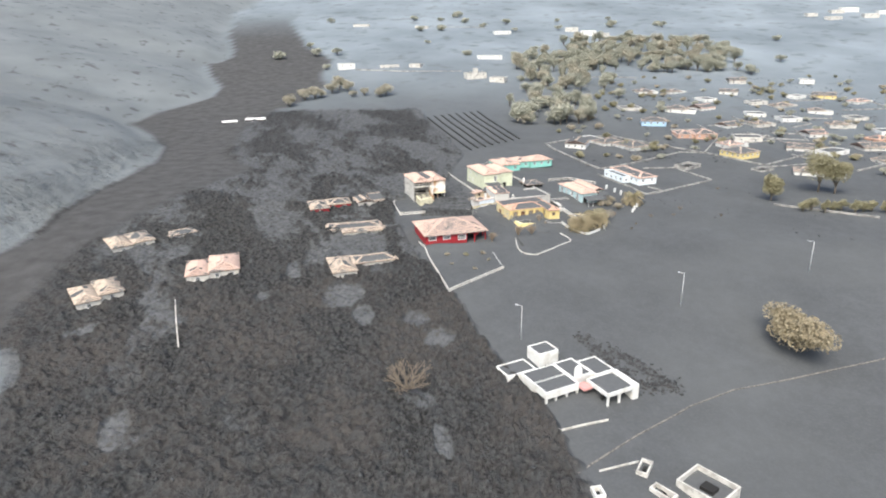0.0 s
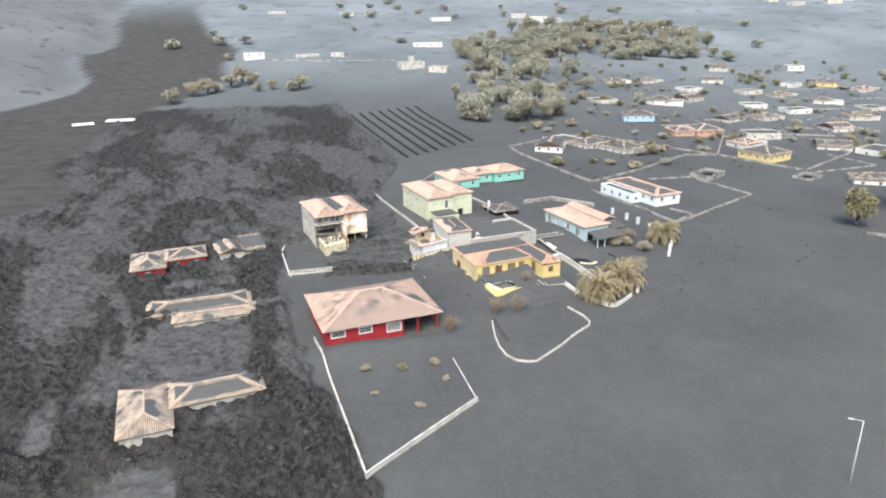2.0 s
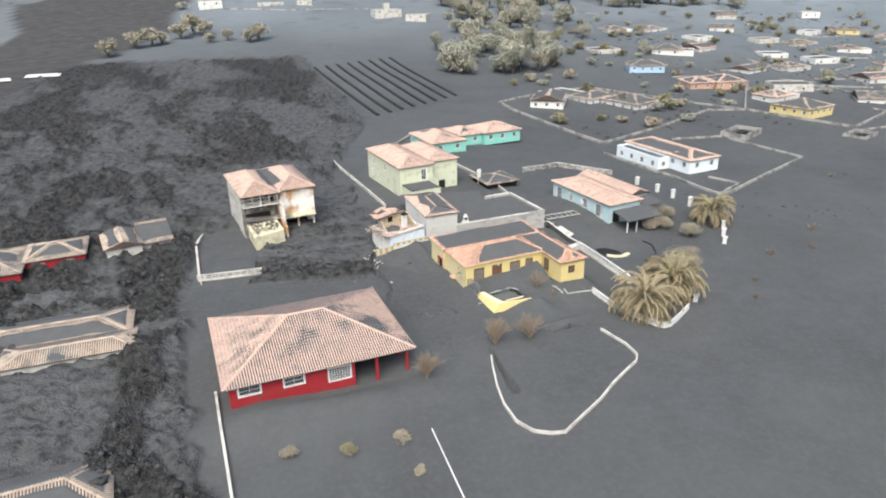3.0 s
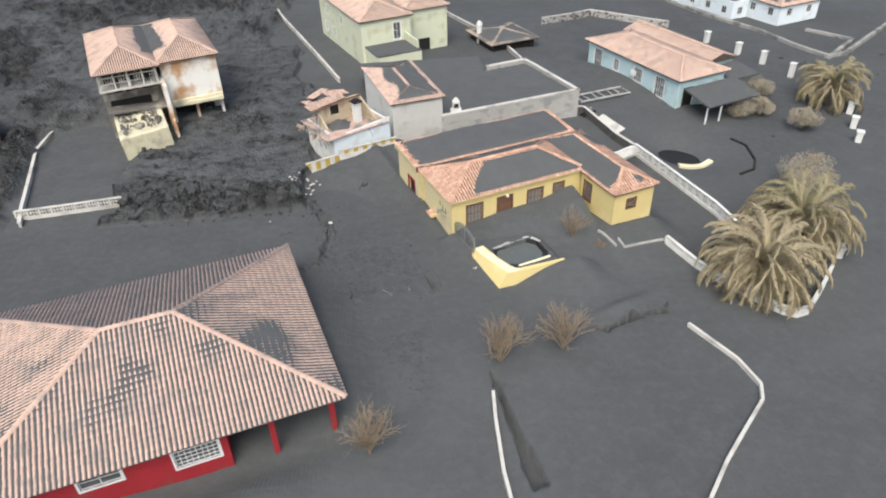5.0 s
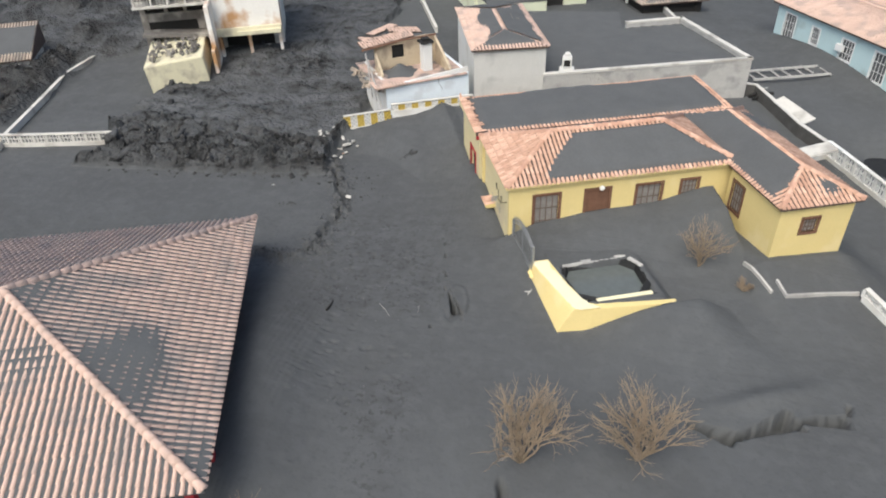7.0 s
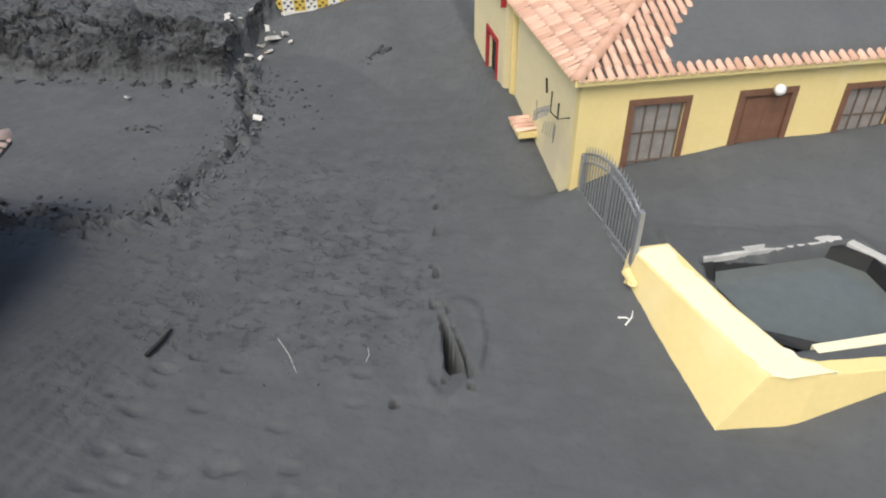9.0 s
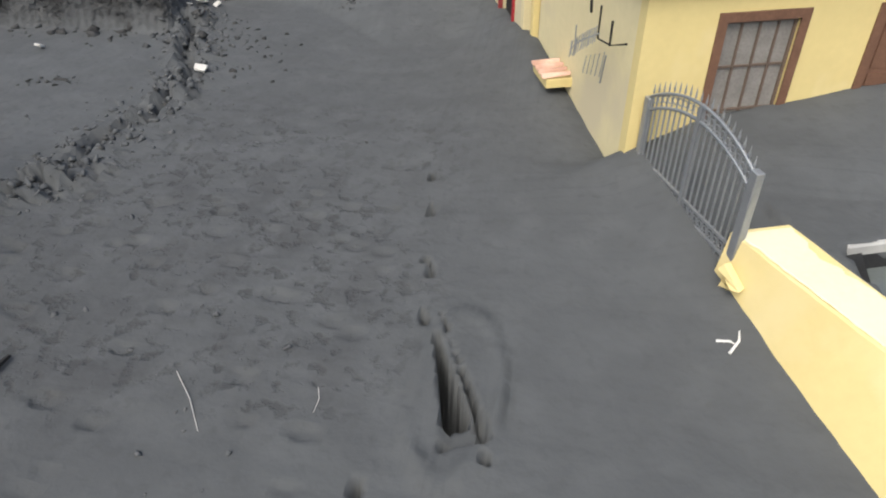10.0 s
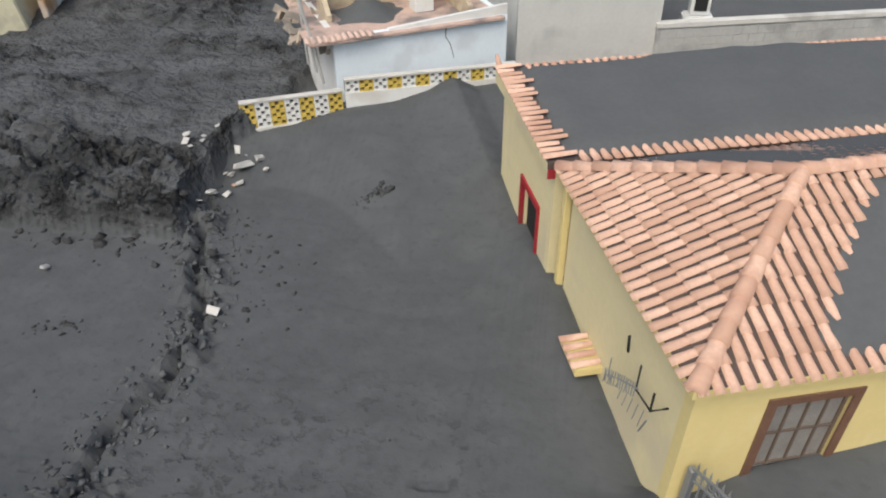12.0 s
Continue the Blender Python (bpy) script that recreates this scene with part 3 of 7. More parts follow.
def sheet(name, xs, ys, zf, material):
    X, Y = np.meshgrid(xs, ys)
    Z = zf(X, Y)
    nx, ny = len(xs), len(ys)
    me = bpy.data.meshes.new(name)
    me.vertices.add(nx * ny)
    me.vertices.foreach_set("co", np.stack([X, Y, Z], -1).astype(np.float32).ravel())
    i = np.arange(nx * ny).reshape(ny, nx)
    quads = np.stack([i[:-1, :-1], i[:-1, 1:], i[1:, 1:], i[1:, :-1]], -1).reshape(-1, 4)
    me.loops.add(quads.size)
    me.loops.foreach_set("vertex_index", quads.astype(np.int32).ravel())
    me.polygons.add(len(quads))
    me.polygons.foreach_set("loop_start", np.arange(0, quads.size, 4, dtype=np.int32))
    me.polygons.foreach_set("use_smooth", np.ones(len(quads), dtype=bool))
    me.update(calc_edges=True)
    me.materials.append(material)
    return me, X, Y


gx = spread(-12.0, 40.0, 0.24, -150, 200, 0.95, -2600, 2600, 1.07)
gy = spread(197.0, 236.0, 0.24, 85, 330, 0.95, -300, 4000, 1.045)
gx = np.union1d(gx, np.concatenate([np.arange(-95.0, -9.0, 0.62), np.arange(-9.0, 12.0, 0.12), np.arange(12.0, 18.8, 0.14), np.arange(16.5, 18.6, 0.06), np.arange(20.6, 22.9, 0.12), np.arange(27.8, 35.2, 0.12)]))
gy = np.union1d(gy, np.concatenate([np.arange(92.0, 197.0, 0.62), np.arange(200.0, 234.0, 0.13), np.arange(205.0, 212.2, 0.07), np.arange(189.0, 197.0, 0.16), np.arange(199.8, 204.6, 0.1)]))
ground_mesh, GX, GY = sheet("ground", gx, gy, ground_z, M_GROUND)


def ground_attribute(name, values):
    a = ground_mesh.attributes.new(name, "FLOAT", "POINT")
    a.data.foreach_set("value", np.clip(values, 0, 1).astype(np.float32).ravel())


_lava, _chan = lava_mask(GX, GY), channel_mask(GX, GY)
ground_attribute("lava", _lava)
ground_attribute("channel", _chan)
_flat = tongue_area(GX, GY) * _lava * smooth01((225 - GY) / 3) > 0.5          # broken crust between the houses is left unsmoothed
ground_mesh.polygons.foreach_set("use_smooth", ~(_flat[:-1, :-1] & _flat[1:, 1:]).ravel())
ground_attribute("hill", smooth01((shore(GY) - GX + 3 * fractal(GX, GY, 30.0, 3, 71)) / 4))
# Weight of the painted haze, growing with distance.
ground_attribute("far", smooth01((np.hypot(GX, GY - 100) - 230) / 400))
_ash = ash_patch(GX, GY)
ground_attribute("dusted", _lava * (1 - _chan) * _ash)
ground_attribute("crust", _lava * (1 - 0.8 * _chan) * (1 - 0.6 * _ash))
ground_attribute("scorched", smooth01((182 - GY + 6 * fractal(GX, GY, 12.0, 2, 73)) / 25))
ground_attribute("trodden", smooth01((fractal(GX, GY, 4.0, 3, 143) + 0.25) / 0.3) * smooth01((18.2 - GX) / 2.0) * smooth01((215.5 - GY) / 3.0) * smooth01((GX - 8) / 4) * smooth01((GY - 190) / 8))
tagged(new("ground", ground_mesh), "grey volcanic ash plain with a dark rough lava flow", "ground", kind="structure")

# ---------- roofs ----------
class Slope:
    """One roof slope: eave start, unit vectors along the eave, up the slope and out of it, eave length, level run at s."""

    def __init__(self, p0, along, inward, length, pitch, run):
        self.p0, self.a, self.n_len, self.run, self.pitch = Vector(p0), Vector(along), length, run, pitch
        c, s = math.cos(pitch), math.sin(pitch)
        self.b = Vector(inward) * c + Vector((0, 0, 1)) * s
        self.n = self.a.cross(self.b)

    def top(self, s):
        return max(0.0, self.run(s)) / math.cos(self.pitch)

    def at(self, s, t, h=0.0):
        return self.p0 + self.a * s + self.b * t + self.n * h

    def matrix(self, s, t, h=0.0):
        return Matrix.Translation(self.at(s, t, h)) @ Matrix((self.a, self.b, self.n)).transposed().to_4x4()


def slopes(x0, x1, y0, y1, z, pitch, kind):
    """The slopes of a hip, gable (ridge along x or y) or lean-to roof over a rectangle of eaves, and its ridge lines."""
    w, d = x1 - x0, y1 - y0
    p = radians(pitch)
    half = min(w, d) / 2
    rise = half * math.tan(p)
    lean = kind == "lean"
    if lean:
        top = d * math.tan(p)
        return [Slope((x0, y0, z), (1, 0, 0), (0, 1, 0), w, p, lambda s: d)], [((x0, y1, z + top), (x1, y1, z + top))], top
    if kind == "hip":
        def hip(length):
            return lambda s: min(s, length - s, half)
        f = [Slope((x0, y0, z), (1, 0, 0), (0, 1, 0), w, p, hip(w)), Slope((x1, y0, z), (0, 1, 0), (-1, 0, 0), d, p, hip(d)),
             Slope((x1, y1, z), (-1, 0, 0), (0, -1, 0), w, p, hip(w)), Slope((x0, y1, z), (0, -1, 0), (1, 0, 0), d, p, hip(d))]
        if w >= d:
            r0, r1 = (x0 + half, y0 + half, z + rise), (x1 - half, y0 + half, z + rise)
            lines = [(r0, r1), ((x0, y0, z), r0), ((x0, y1, z), r0), ((x1, y0, z), r1), ((x1, y1, z), r1)]
        else:
            r0, r1 = (x0 + half, y0 + half, z + rise), (x0 + half, y1 - half, z + rise)
            lines = [(r0, r1), ((x0, y0, z), r0), ((x1, y0, z), r0), ((x0, y1, z), r1), ((x1, y1, z), r1)]
        return f, lines, rise
    if kind == "gable_y":
        rise = w / 2 * math.tan(p)
        f = [Slope((x1, y0, z), (0, 1, 0), (-1, 0, 0), d, p, lambda s: w / 2), Slope((x0, y1, z), (0, -1, 0), (1, 0, 0), d, p, lambda s: w / 2)]
        return f, [((x0 + w / 2, y0, z + rise), (x0 + w / 2, y1, z + rise))], rise
    rise = d / 2 * math.tan(p)
    f = [Slope((x0, y0, z), (1, 0, 0), (0, 1, 0), w, p, lambda s: d / 2), Slope((x1, y1, z), (-1, 0, 0), (0, -1, 0), w, p, lambda s: d / 2)]
    return f, [((x0, y0 + d / 2, z + rise), (x1, y0 + d / 2, z + rise))], rise


def roof_body(x0, x1, y0, y1, z, pitch, kind, thick=0.14):
    bm = bmesh.new()
    fs, lines, rise = slopes(x0, x1, y0, y1, z, pitch, kind)
    lo = [bm.verts.new((x, y, z - thick)) for x, y in ((x0, y0), (x1, y0), (x1, y1), (x0, y1))]
    hi = [bm.verts.new((x, y, z)) for x, y in ((x0, y0), (x1, y0), (x1, y1), (x0, y1))]
    bm.faces.new(lo[::-1])
    if kind == "lean":
        for v in hi[2:]:
            v.co.z += rise
        bm.faces.new(hi)
        for i in range(4):
            bm.faces.new((lo[i], lo[(i + 1) % 4], hi[(i + 1) % 4], hi[i]))
        return bm
    for i in range(4):
        bm.faces.new((lo[i], lo[(i + 1) % 4], hi[(i + 1) % 4], hi[i]))
    if (Vector(lines[0][0]) - Vector(lines[0][1])).length < 0.01:
        r = bm.verts.new(lines[0][0])
        for i in range(4):
            bm.faces.new((hi[i], hi[(i + 1) % 4], r))
        return bm
    r0, r1 = bm.verts.new(lines[0][0]), bm.verts.new(lines[0][1])
    along_x = abs(lines[0][1][0] - lines[0][0][0]) > abs(lines[0][1][1] - lines[0][0][1])
    if along_x:
        bm.faces.new((hi[0], hi[1], r1, r0)), bm.faces.new((hi[2], hi[3], r0, r1))
        bm.faces.new((hi[1], hi[2], r1)), bm.faces.new((hi[3], hi[0], r0))
    else:
        bm.faces.new((hi[1], hi[2], r1, r0)), bm.faces.new((hi[3], hi[0], r0, r1))
        bm.faces.new((hi[0], hi[1], r0)), bm.faces.new((hi[2], hi[3], r1))
    return bm


def tile_shape(length, r_low=0.088, r_high=0.070, seg=4, lift=0.035):
    """A barrel tile: lower end at y = 0, upper end at y = length."""
    vs, fs = [], []
    for y, r, up in ((0.0, r_low, lift), (length, r_high, 0.0)):
        for k in range(seg + 1):
            a = math.pi * k / seg
            vs.append((r * math.cos(a), y, up + r * math.sin(a) * 0.9 - 0.012))
    for k in range(seg):
        fs.append((k, k + 1, seg + 2 + k, seg + 1 + k))
    fs.append(tuple(range(seg, -1, -1)))
    return vs, fs


def tile_rows(slope, gap, course, bare=None):
    """Matrices and lengths of the tiles of a slope; bare(s, t) tells where tiles show above the ash."""
    n = max(1, int(slope.n_len / gap))
    step = slope.n_len / n
    for i in range(n):
        s = step * (i + 0.5)
        top = slope.top(s)
        if top < 0.12:
            continue
        if course is None:
            yield s, -0.06, top + 0.05
            continue
        t = -0.07
        while t < top - 0.05:
            if bare is None or bare(s, t + 0.2):
                yield s, t, min(course + 0.06, top - t)
            t += course


def joined_tiles(slopes_, gap, course, bare=None, seed=3, jitter=0.0, radius=1.0):
    rng = random.Random(seed)
    verts, faces = [], []
    for k, sl in enumerate(slopes_):
        for s, t, ln in tile_rows(sl, gap, course, None if bare is None else bare.get(k)):
            vs, fs = tile_shape(ln, 0.088 * radius * gap / 0.235, 0.070 * radius * gap / 0.235, 4 if course else 3)
            base = len(verts)
            ds, dh = rng.uniform(-jitter, jitter), rng.uniform(-jitter, jitter) * 0.5
            verts += [sl.at(s + x + ds, t + y, z + dh) for x, y, z in vs]
            faces += [tuple(base + i for i in f) for f in fs]
    return verts, faces


def ridge_tiles(lines, r=0.13, course=0.42, skip=()):
    verts, faces = [], []
    for k, (p, q) in enumerate(lines):
        if k in skip:
            continue
        p, q = Vector(p), Vector(q)
        if p.z > q.z:
            p, q = q, p
        d = q - p
        if d.length < 0.1:
            continue
        a = d.normalized()
        side = a.cross(Vector((0, 0, 1))).normalized()
        up = side.cross(a)
        n = max(1, round(d.length / course))
        for i in range(n):
            for e, f in ((0.0, 1.06), (1.06, 0.9)):
                base = p + d * ((i + e) / n)
                for j in range(6):
                    ang = math.pi * j / 5
                    verts.append(base + side * (r * f * math.cos(ang)) + up * (r * f * math.sin(ang) + (0.05 if e == 0 else 0.02)))
            o = len(verts) - 12
            faces += [(o + j, o + 6 + j, o + 7 + j, o + 1 + j) for j in range(5)]
            faces.append(tuple(o + j for j in range(6)))
    return verts, faces


def ash_layer(slope, depth, step=0.2, seed=1, rough=0.35, size=1.6):
    """A drift of ash lying on a slope; depth(s, t) in metres, below zero where there is none."""
    ns = int(slope.n_len / step) + 1
    top = max(slope.top(slope.n_len * i / 40) for i in range(41))
    ntt = int(top / step) + 1
    s, t = np.meshgrid(np.arange(ns) * step, np.arange(ntt) * step)
    noise_ = fractal(s + seed * 13.1, t + seed * 7.7, size, 4, seed)
    h = np.minimum(0.2, depth(s, t) + rough * 0.25 * noise_)
    tops = np.array([slope.top(k * step) for k in range(ns)]) + 0.12
    inside = t <= tops[None, :]
    keep = (np.maximum.reduce([h[:-1, :-1], h[:-1, 1:], h[1:, 1:], h[1:, :-1]]) >= 0.015)
    keep &= inside[:-1, :-1] & inside[:-1, 1:] & inside[1:, 1:] & inside[1:, :-1]
    verts, faces, index = [], [], {}
    for j, i in zip(*np.nonzero(keep)):
        ids = []
        for q in ((j, i), (j, i + 1), (j + 1, i + 1), (j + 1, i)):
            if q not in index:
                index[q] = len(verts)
                verts.append(slope.at(float(s[q]), float(t[q]), max(float(h[q]), -0.05)))
            ids.append(index[q])
        faces.append(tuple(ids))
    return verts, faces


def mesh_part(name, verts, faces, material, parent, label="", smooth=False, kind=""):
    if not faces:
        return None
    me = mesh_of(verts, faces, material, name)
    if smooth:
        me.polygons.foreach_set("use_smooth", [True] * len(me.polygons))
    ob = new(name, me)
    ob.parent = parent
    if label:
        ob["label"] = label
    if kind:
        ob["kind"] = kind
    return ob


# ---------- walls with openings ----------
def wall_cells(bm, length, z0, z1, thick, holes):
    """A wall from (0, 0) along x, thick along +y, with rectangular holes (a0, a1, b0, b1) through it."""
    xs = sorted({0.0, length, *[h[0] for h in holes], *[h[1] for h in holes]})
    zs = sorted({z0, z1, *[min(max(h[2], z0), z1) for h in holes], *[min(max(h[3], z0), z1) for h in holes]})
    nx, nz = len(xs) - 1, len(zs) - 1
    solid = {}
    for i in range(nx):
        for k in range(nz):
            cx, cz = (xs[i] + xs[i + 1]) / 2, (zs[k] + zs[k + 1]) / 2
            solid[i, k] = not any(h[0] < cx < h[1] and h[2] < cz < h[3] for h in holes)
    vs = {}

    def v(i, y, k):
        if (i, y, k) not in vs:
            vs[i, y, k] = bm.verts.new((xs[i], y, zs[k]))
        return vs[i, y, k]

    t = thick
    for (i, k), full in solid.items():
        if not full:
            continue
        bm.faces.new((v(i, 0, k), v(i + 1, 0, k), v(i + 1, 0, k + 1), v(i, 0, k + 1)))
        bm.faces.new((v(i + 1, t, k), v(i, t, k), v(i, t, k + 1), v(i + 1, t, k + 1)))
        if not solid.get((i - 1, k)):
            bm.faces.new((v(i, t, k), v(i, 0, k), v(i, 0, k + 1), v(i, t, k + 1)))
        if not solid.get((i + 1, k)):
            bm.faces.new((v(i + 1, 0, k), v(i + 1, t, k), v(i + 1, t, k + 1), v(i + 1, 0, k + 1)))
        if not solid.get((i, k - 1)):
            bm.faces.new((v(i, t, k), v(i + 1, t, k), v(i + 1, 0, k), v(i, 0, k)))
        if not solid.get((i, k + 1)):
            bm.faces.new((v(i, 0, k + 1), v(i + 1, 0, k + 1), v(i + 1, t, k + 1), v(i, t, k + 1)))


def glazed(parent, m, w, h, frame_mat, pane_mat, trim=0.12, bars=(2, 3), name="window", label="", lamp=False):
    """A window: trim round the opening, a sash with glazing bars and a pane set back. Local x along the wall, y into it."""
    bm = bmesh.new()
    for x0, x1, z0, z1 in ((-trim, 0, -trim, h + trim), (w, w + trim, -trim, h + trim), (0, w, h, h + trim), (0, w, -trim, 0)):
        box(bm, x0, x1, -0.035, 0.08, z0, z1)
    win = part(name, bm, frame_mat, parent, label, at=m)
    bm = bmesh.new()
    e = 0.05
    for x0, x1, z0, z1 in ((0, e, 0, h), (w - e, w, 0, h), (e, w - e, h - e, h), (e, w - e, 0, e)):
        box(bm, x0, x1, 0.05, 0.11, z0, z1)
    for k in range(1, bars[0]):
        x = w * k / bars[0]
        box(bm, x - 0.018, x + 0.018, 0.052, 0.10, e, h - e)
    for k in range(1, bars[1]):
        z = h * k / bars[1]
        box(bm, e, w - e, 0.055, 0.098, z - 0.018, z + 0.018)
    part("sash", bm, frame_mat if pane_mat is not M_CURTAIN else M_SASH, win)
    bm = bmesh.new()
    box(bm, e * 0.5, w - e * 0.5, 0.085, 0.094, e * 0.5, h - e * 0.5)
    part("pane", bm, pane_mat, win)
    return win


def boarded(parent, m, w, h, frame_mat, leaf_mat, trim=0.12):
    """A door with trim, a leaf set back and raised panels."""
    bm = bmesh.new()
    for x0, x1, z0, z1 in ((-trim, 0, 0, h + trim), (w, w + trim, 0, h + trim), (0, w, h, h + trim)):
        box(bm, x0, x1, -0.035, 0.08, z0, z1)
    door = part("door", bm, frame_mat, parent, at=m)
    bm = bmesh.new()
    box(bm, 0, w, 0.06, 0.11, 0, h)
    for z0, z1 in ((0.12, h * 0.48), (h * 0.53, h - 0.12)):
        box(bm, 0.12, w / 2 - 0.05, 0.045, 0.06, z0, z1), box(bm, w / 2 + 0.05, w - 0.12, 0.045, 0.06, z0, z1)
    part("leaf", bm, leaf_mat, door)
    return door


M_SASH = paint("brown_painted_sash", (0.13, 0.095, 0.075), 0.6, vary=0.1)

SIDES = {"f": lambda x0, x1, y0, y1: ((x0, y0), 0, x1 - x0), "r": lambda x0, x1, y0, y1: ((x1, y0), 90, y1 - y0),
         "b": lambda x0, x1, y0, y1: ((x1, y1), 180, x1 - x0), "l": lambda x0, x1, y0, y1: ((x0, y1), 270, y1 - y0)}


def side_matrix(rect, side):
    (x, y), turn, length = SIDES[side](*rect)
    return Matrix.Translation((x, y, 0)) @ pose(0, 0, 0, 0, 0, turn), length


def walls(root, rect, z0, z1, material, holes=None, thick=0.25, skip="", mats=None):
    """Four walls round a rectangle; holes: {side: [(start, width, sill, height, style)]}."""
    holes = holes or {}
    for side in "frbl":
        if side in skip:
            continue
        m, length = side_matrix(rect, side)
        bm = bmesh.new()
        cuts = [(a, a + w, z, z + h) for a, w, z, h, _ in holes.get(side, [])]
        inset = thick if side in "rl" else 0.0
        wall_cells(bm, length, z0, z1, thick, cuts)
        if inset:
            for v in bm.verts:
                v.co.x = min(max(v.co.x, inset), length - inset)
        part("wall", bm, (mats or {}).get(side, material), root, at=m)
        for a, w, z, h, style in holes.get(side, []):
            mm = m @ Matrix.Translation((a, 0, z))
            if style == "wood":
                glazed(root, mm, w, h, M_WOOD, M_CURTAIN, 0.15, (4, 3), label="brown wooden window with small panes")
            elif style == "door":
                boarded(root, mm, w, h, M_WOOD, M_WOOD, 0.15)
            elif style == "white":
                glazed(root, mm, w, h, M_ALU, M_GLASS, 0.14, (2, 2), label="white framed window")
            elif style == "grid":
                glazed(root, mm, w, h, M_ALU, M_GLASS, 0.10, (4, 3), label="white window divided into small panes")
            elif style == "grille":
                glazed(root, mm, w, h, M_ALU, M_GLASS, 0.12, (8, 5), label="white framed window with a close grille")
            elif style == "plain":
                glazed(root, mm, w, h, M_ALU, M_GLASS, 0.05, (2, 1))
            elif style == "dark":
                # Near-black sheet set in the hole, in place of the room's shade.
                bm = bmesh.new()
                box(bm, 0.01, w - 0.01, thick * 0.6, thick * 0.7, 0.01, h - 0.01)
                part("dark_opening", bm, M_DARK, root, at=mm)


def roofed(root, rect, z, pitch, kind, over=0.35, tile=M_TILE, gap=0.235, course=None, ridge=True, ash=None, seed=1, bare=None, body=M_TILE_BED):
    x0, x1, y0, y1 = rect
    e = (x0 - over, x1 + over, y0 - over, y1 + over)
    roof = part("roof", roof_body(*e, z, pitch, kind), body, root)
    fs, lines, rise = slopes(*e, z, pitch, kind)
    v, f = joined_tiles(fs, gap, course, bare, seed, 0.012 if course else 0.004)
    mesh_part("roof_tiles", v, f, tile, roof, "rows of clay barrel tiles", True, "stuff")
    if ridge:
        v, f = ridge_tiles(lines if kind != "lean" else [], 0.14)
        mesh_part("ridge_tiles", v, f, tile, roof, smooth=True)
    for k, depth in (ash or {}).items():
        if isinstance(depth, float):
            depth = blanket(fs[k], depth, seed + k)
        v, f = ash_layer(fs[k], depth, 0.22, seed + k)
        mesh_part("ash_drift", v, f, M_ASH, roof, "grey volcanic ash lying on the tiles", True, "stuff")
    return roof, fs, lines


def flat_roof(root, rect, z, material, parapet=0.35, thick=0.2, ash=True):
    x0, x1, y0, y1 = rect
    bm = bmesh.new()
    box(bm, x0, x1, y0, y1, z - thick, z)
    roof = part("roof", bm, M_ASH if ash else material, root)
    if parapet:
        bm = bmesh.new()
        for r in ((x0 - 0.03, x1 + 0.03, y0 - 0.03, y0 + 0.2), (x0 - 0.03, x1 + 0.03, y1 - 0.2, y1 + 0.03), (x0 - 0.03, x0 + 0.2, y0 + 0.2, y1 - 0.2), (x1 - 0.2, x1 + 0.03, y0 + 0.2, y1 - 0.2)):
            box(bm, *r, z - 0.25, z + parapet)
        part("parapet", bm, material, root)
    return roof


def blanket(slope, level, seed):
    """Ash over a whole slope but for ragged rims along its eave and hips."""
    def depth(s, t):
        top = np.array([slope.top(float(a)) for a in s[0]])[None, :]
        rim = 0.35 + 0.5 * value_noise(s / 2.7 + seed, t / 2.7, seed)
        return np.minimum(0.15, np.minimum(t - rim, top - t - rim) * 0.4) + level - 0.05
    return depth


def patchy(level, seed, size=2.5, gain=0.35):
    """Ash depth that comes and goes over a slope."""
    return lambda s, t: level + gain * (value_noise(np.asarray(s / size + seed), np.asarray(t / size - seed), seed) - 0.5)


def least(*a):
    out = a[0]
    for b in a[1:]:
        out = np.minimum(out, b)
    return out

# ---------- houses ----------
def site(x, y, z, deg):
    return pose(x, y, z, 0, 0, deg)


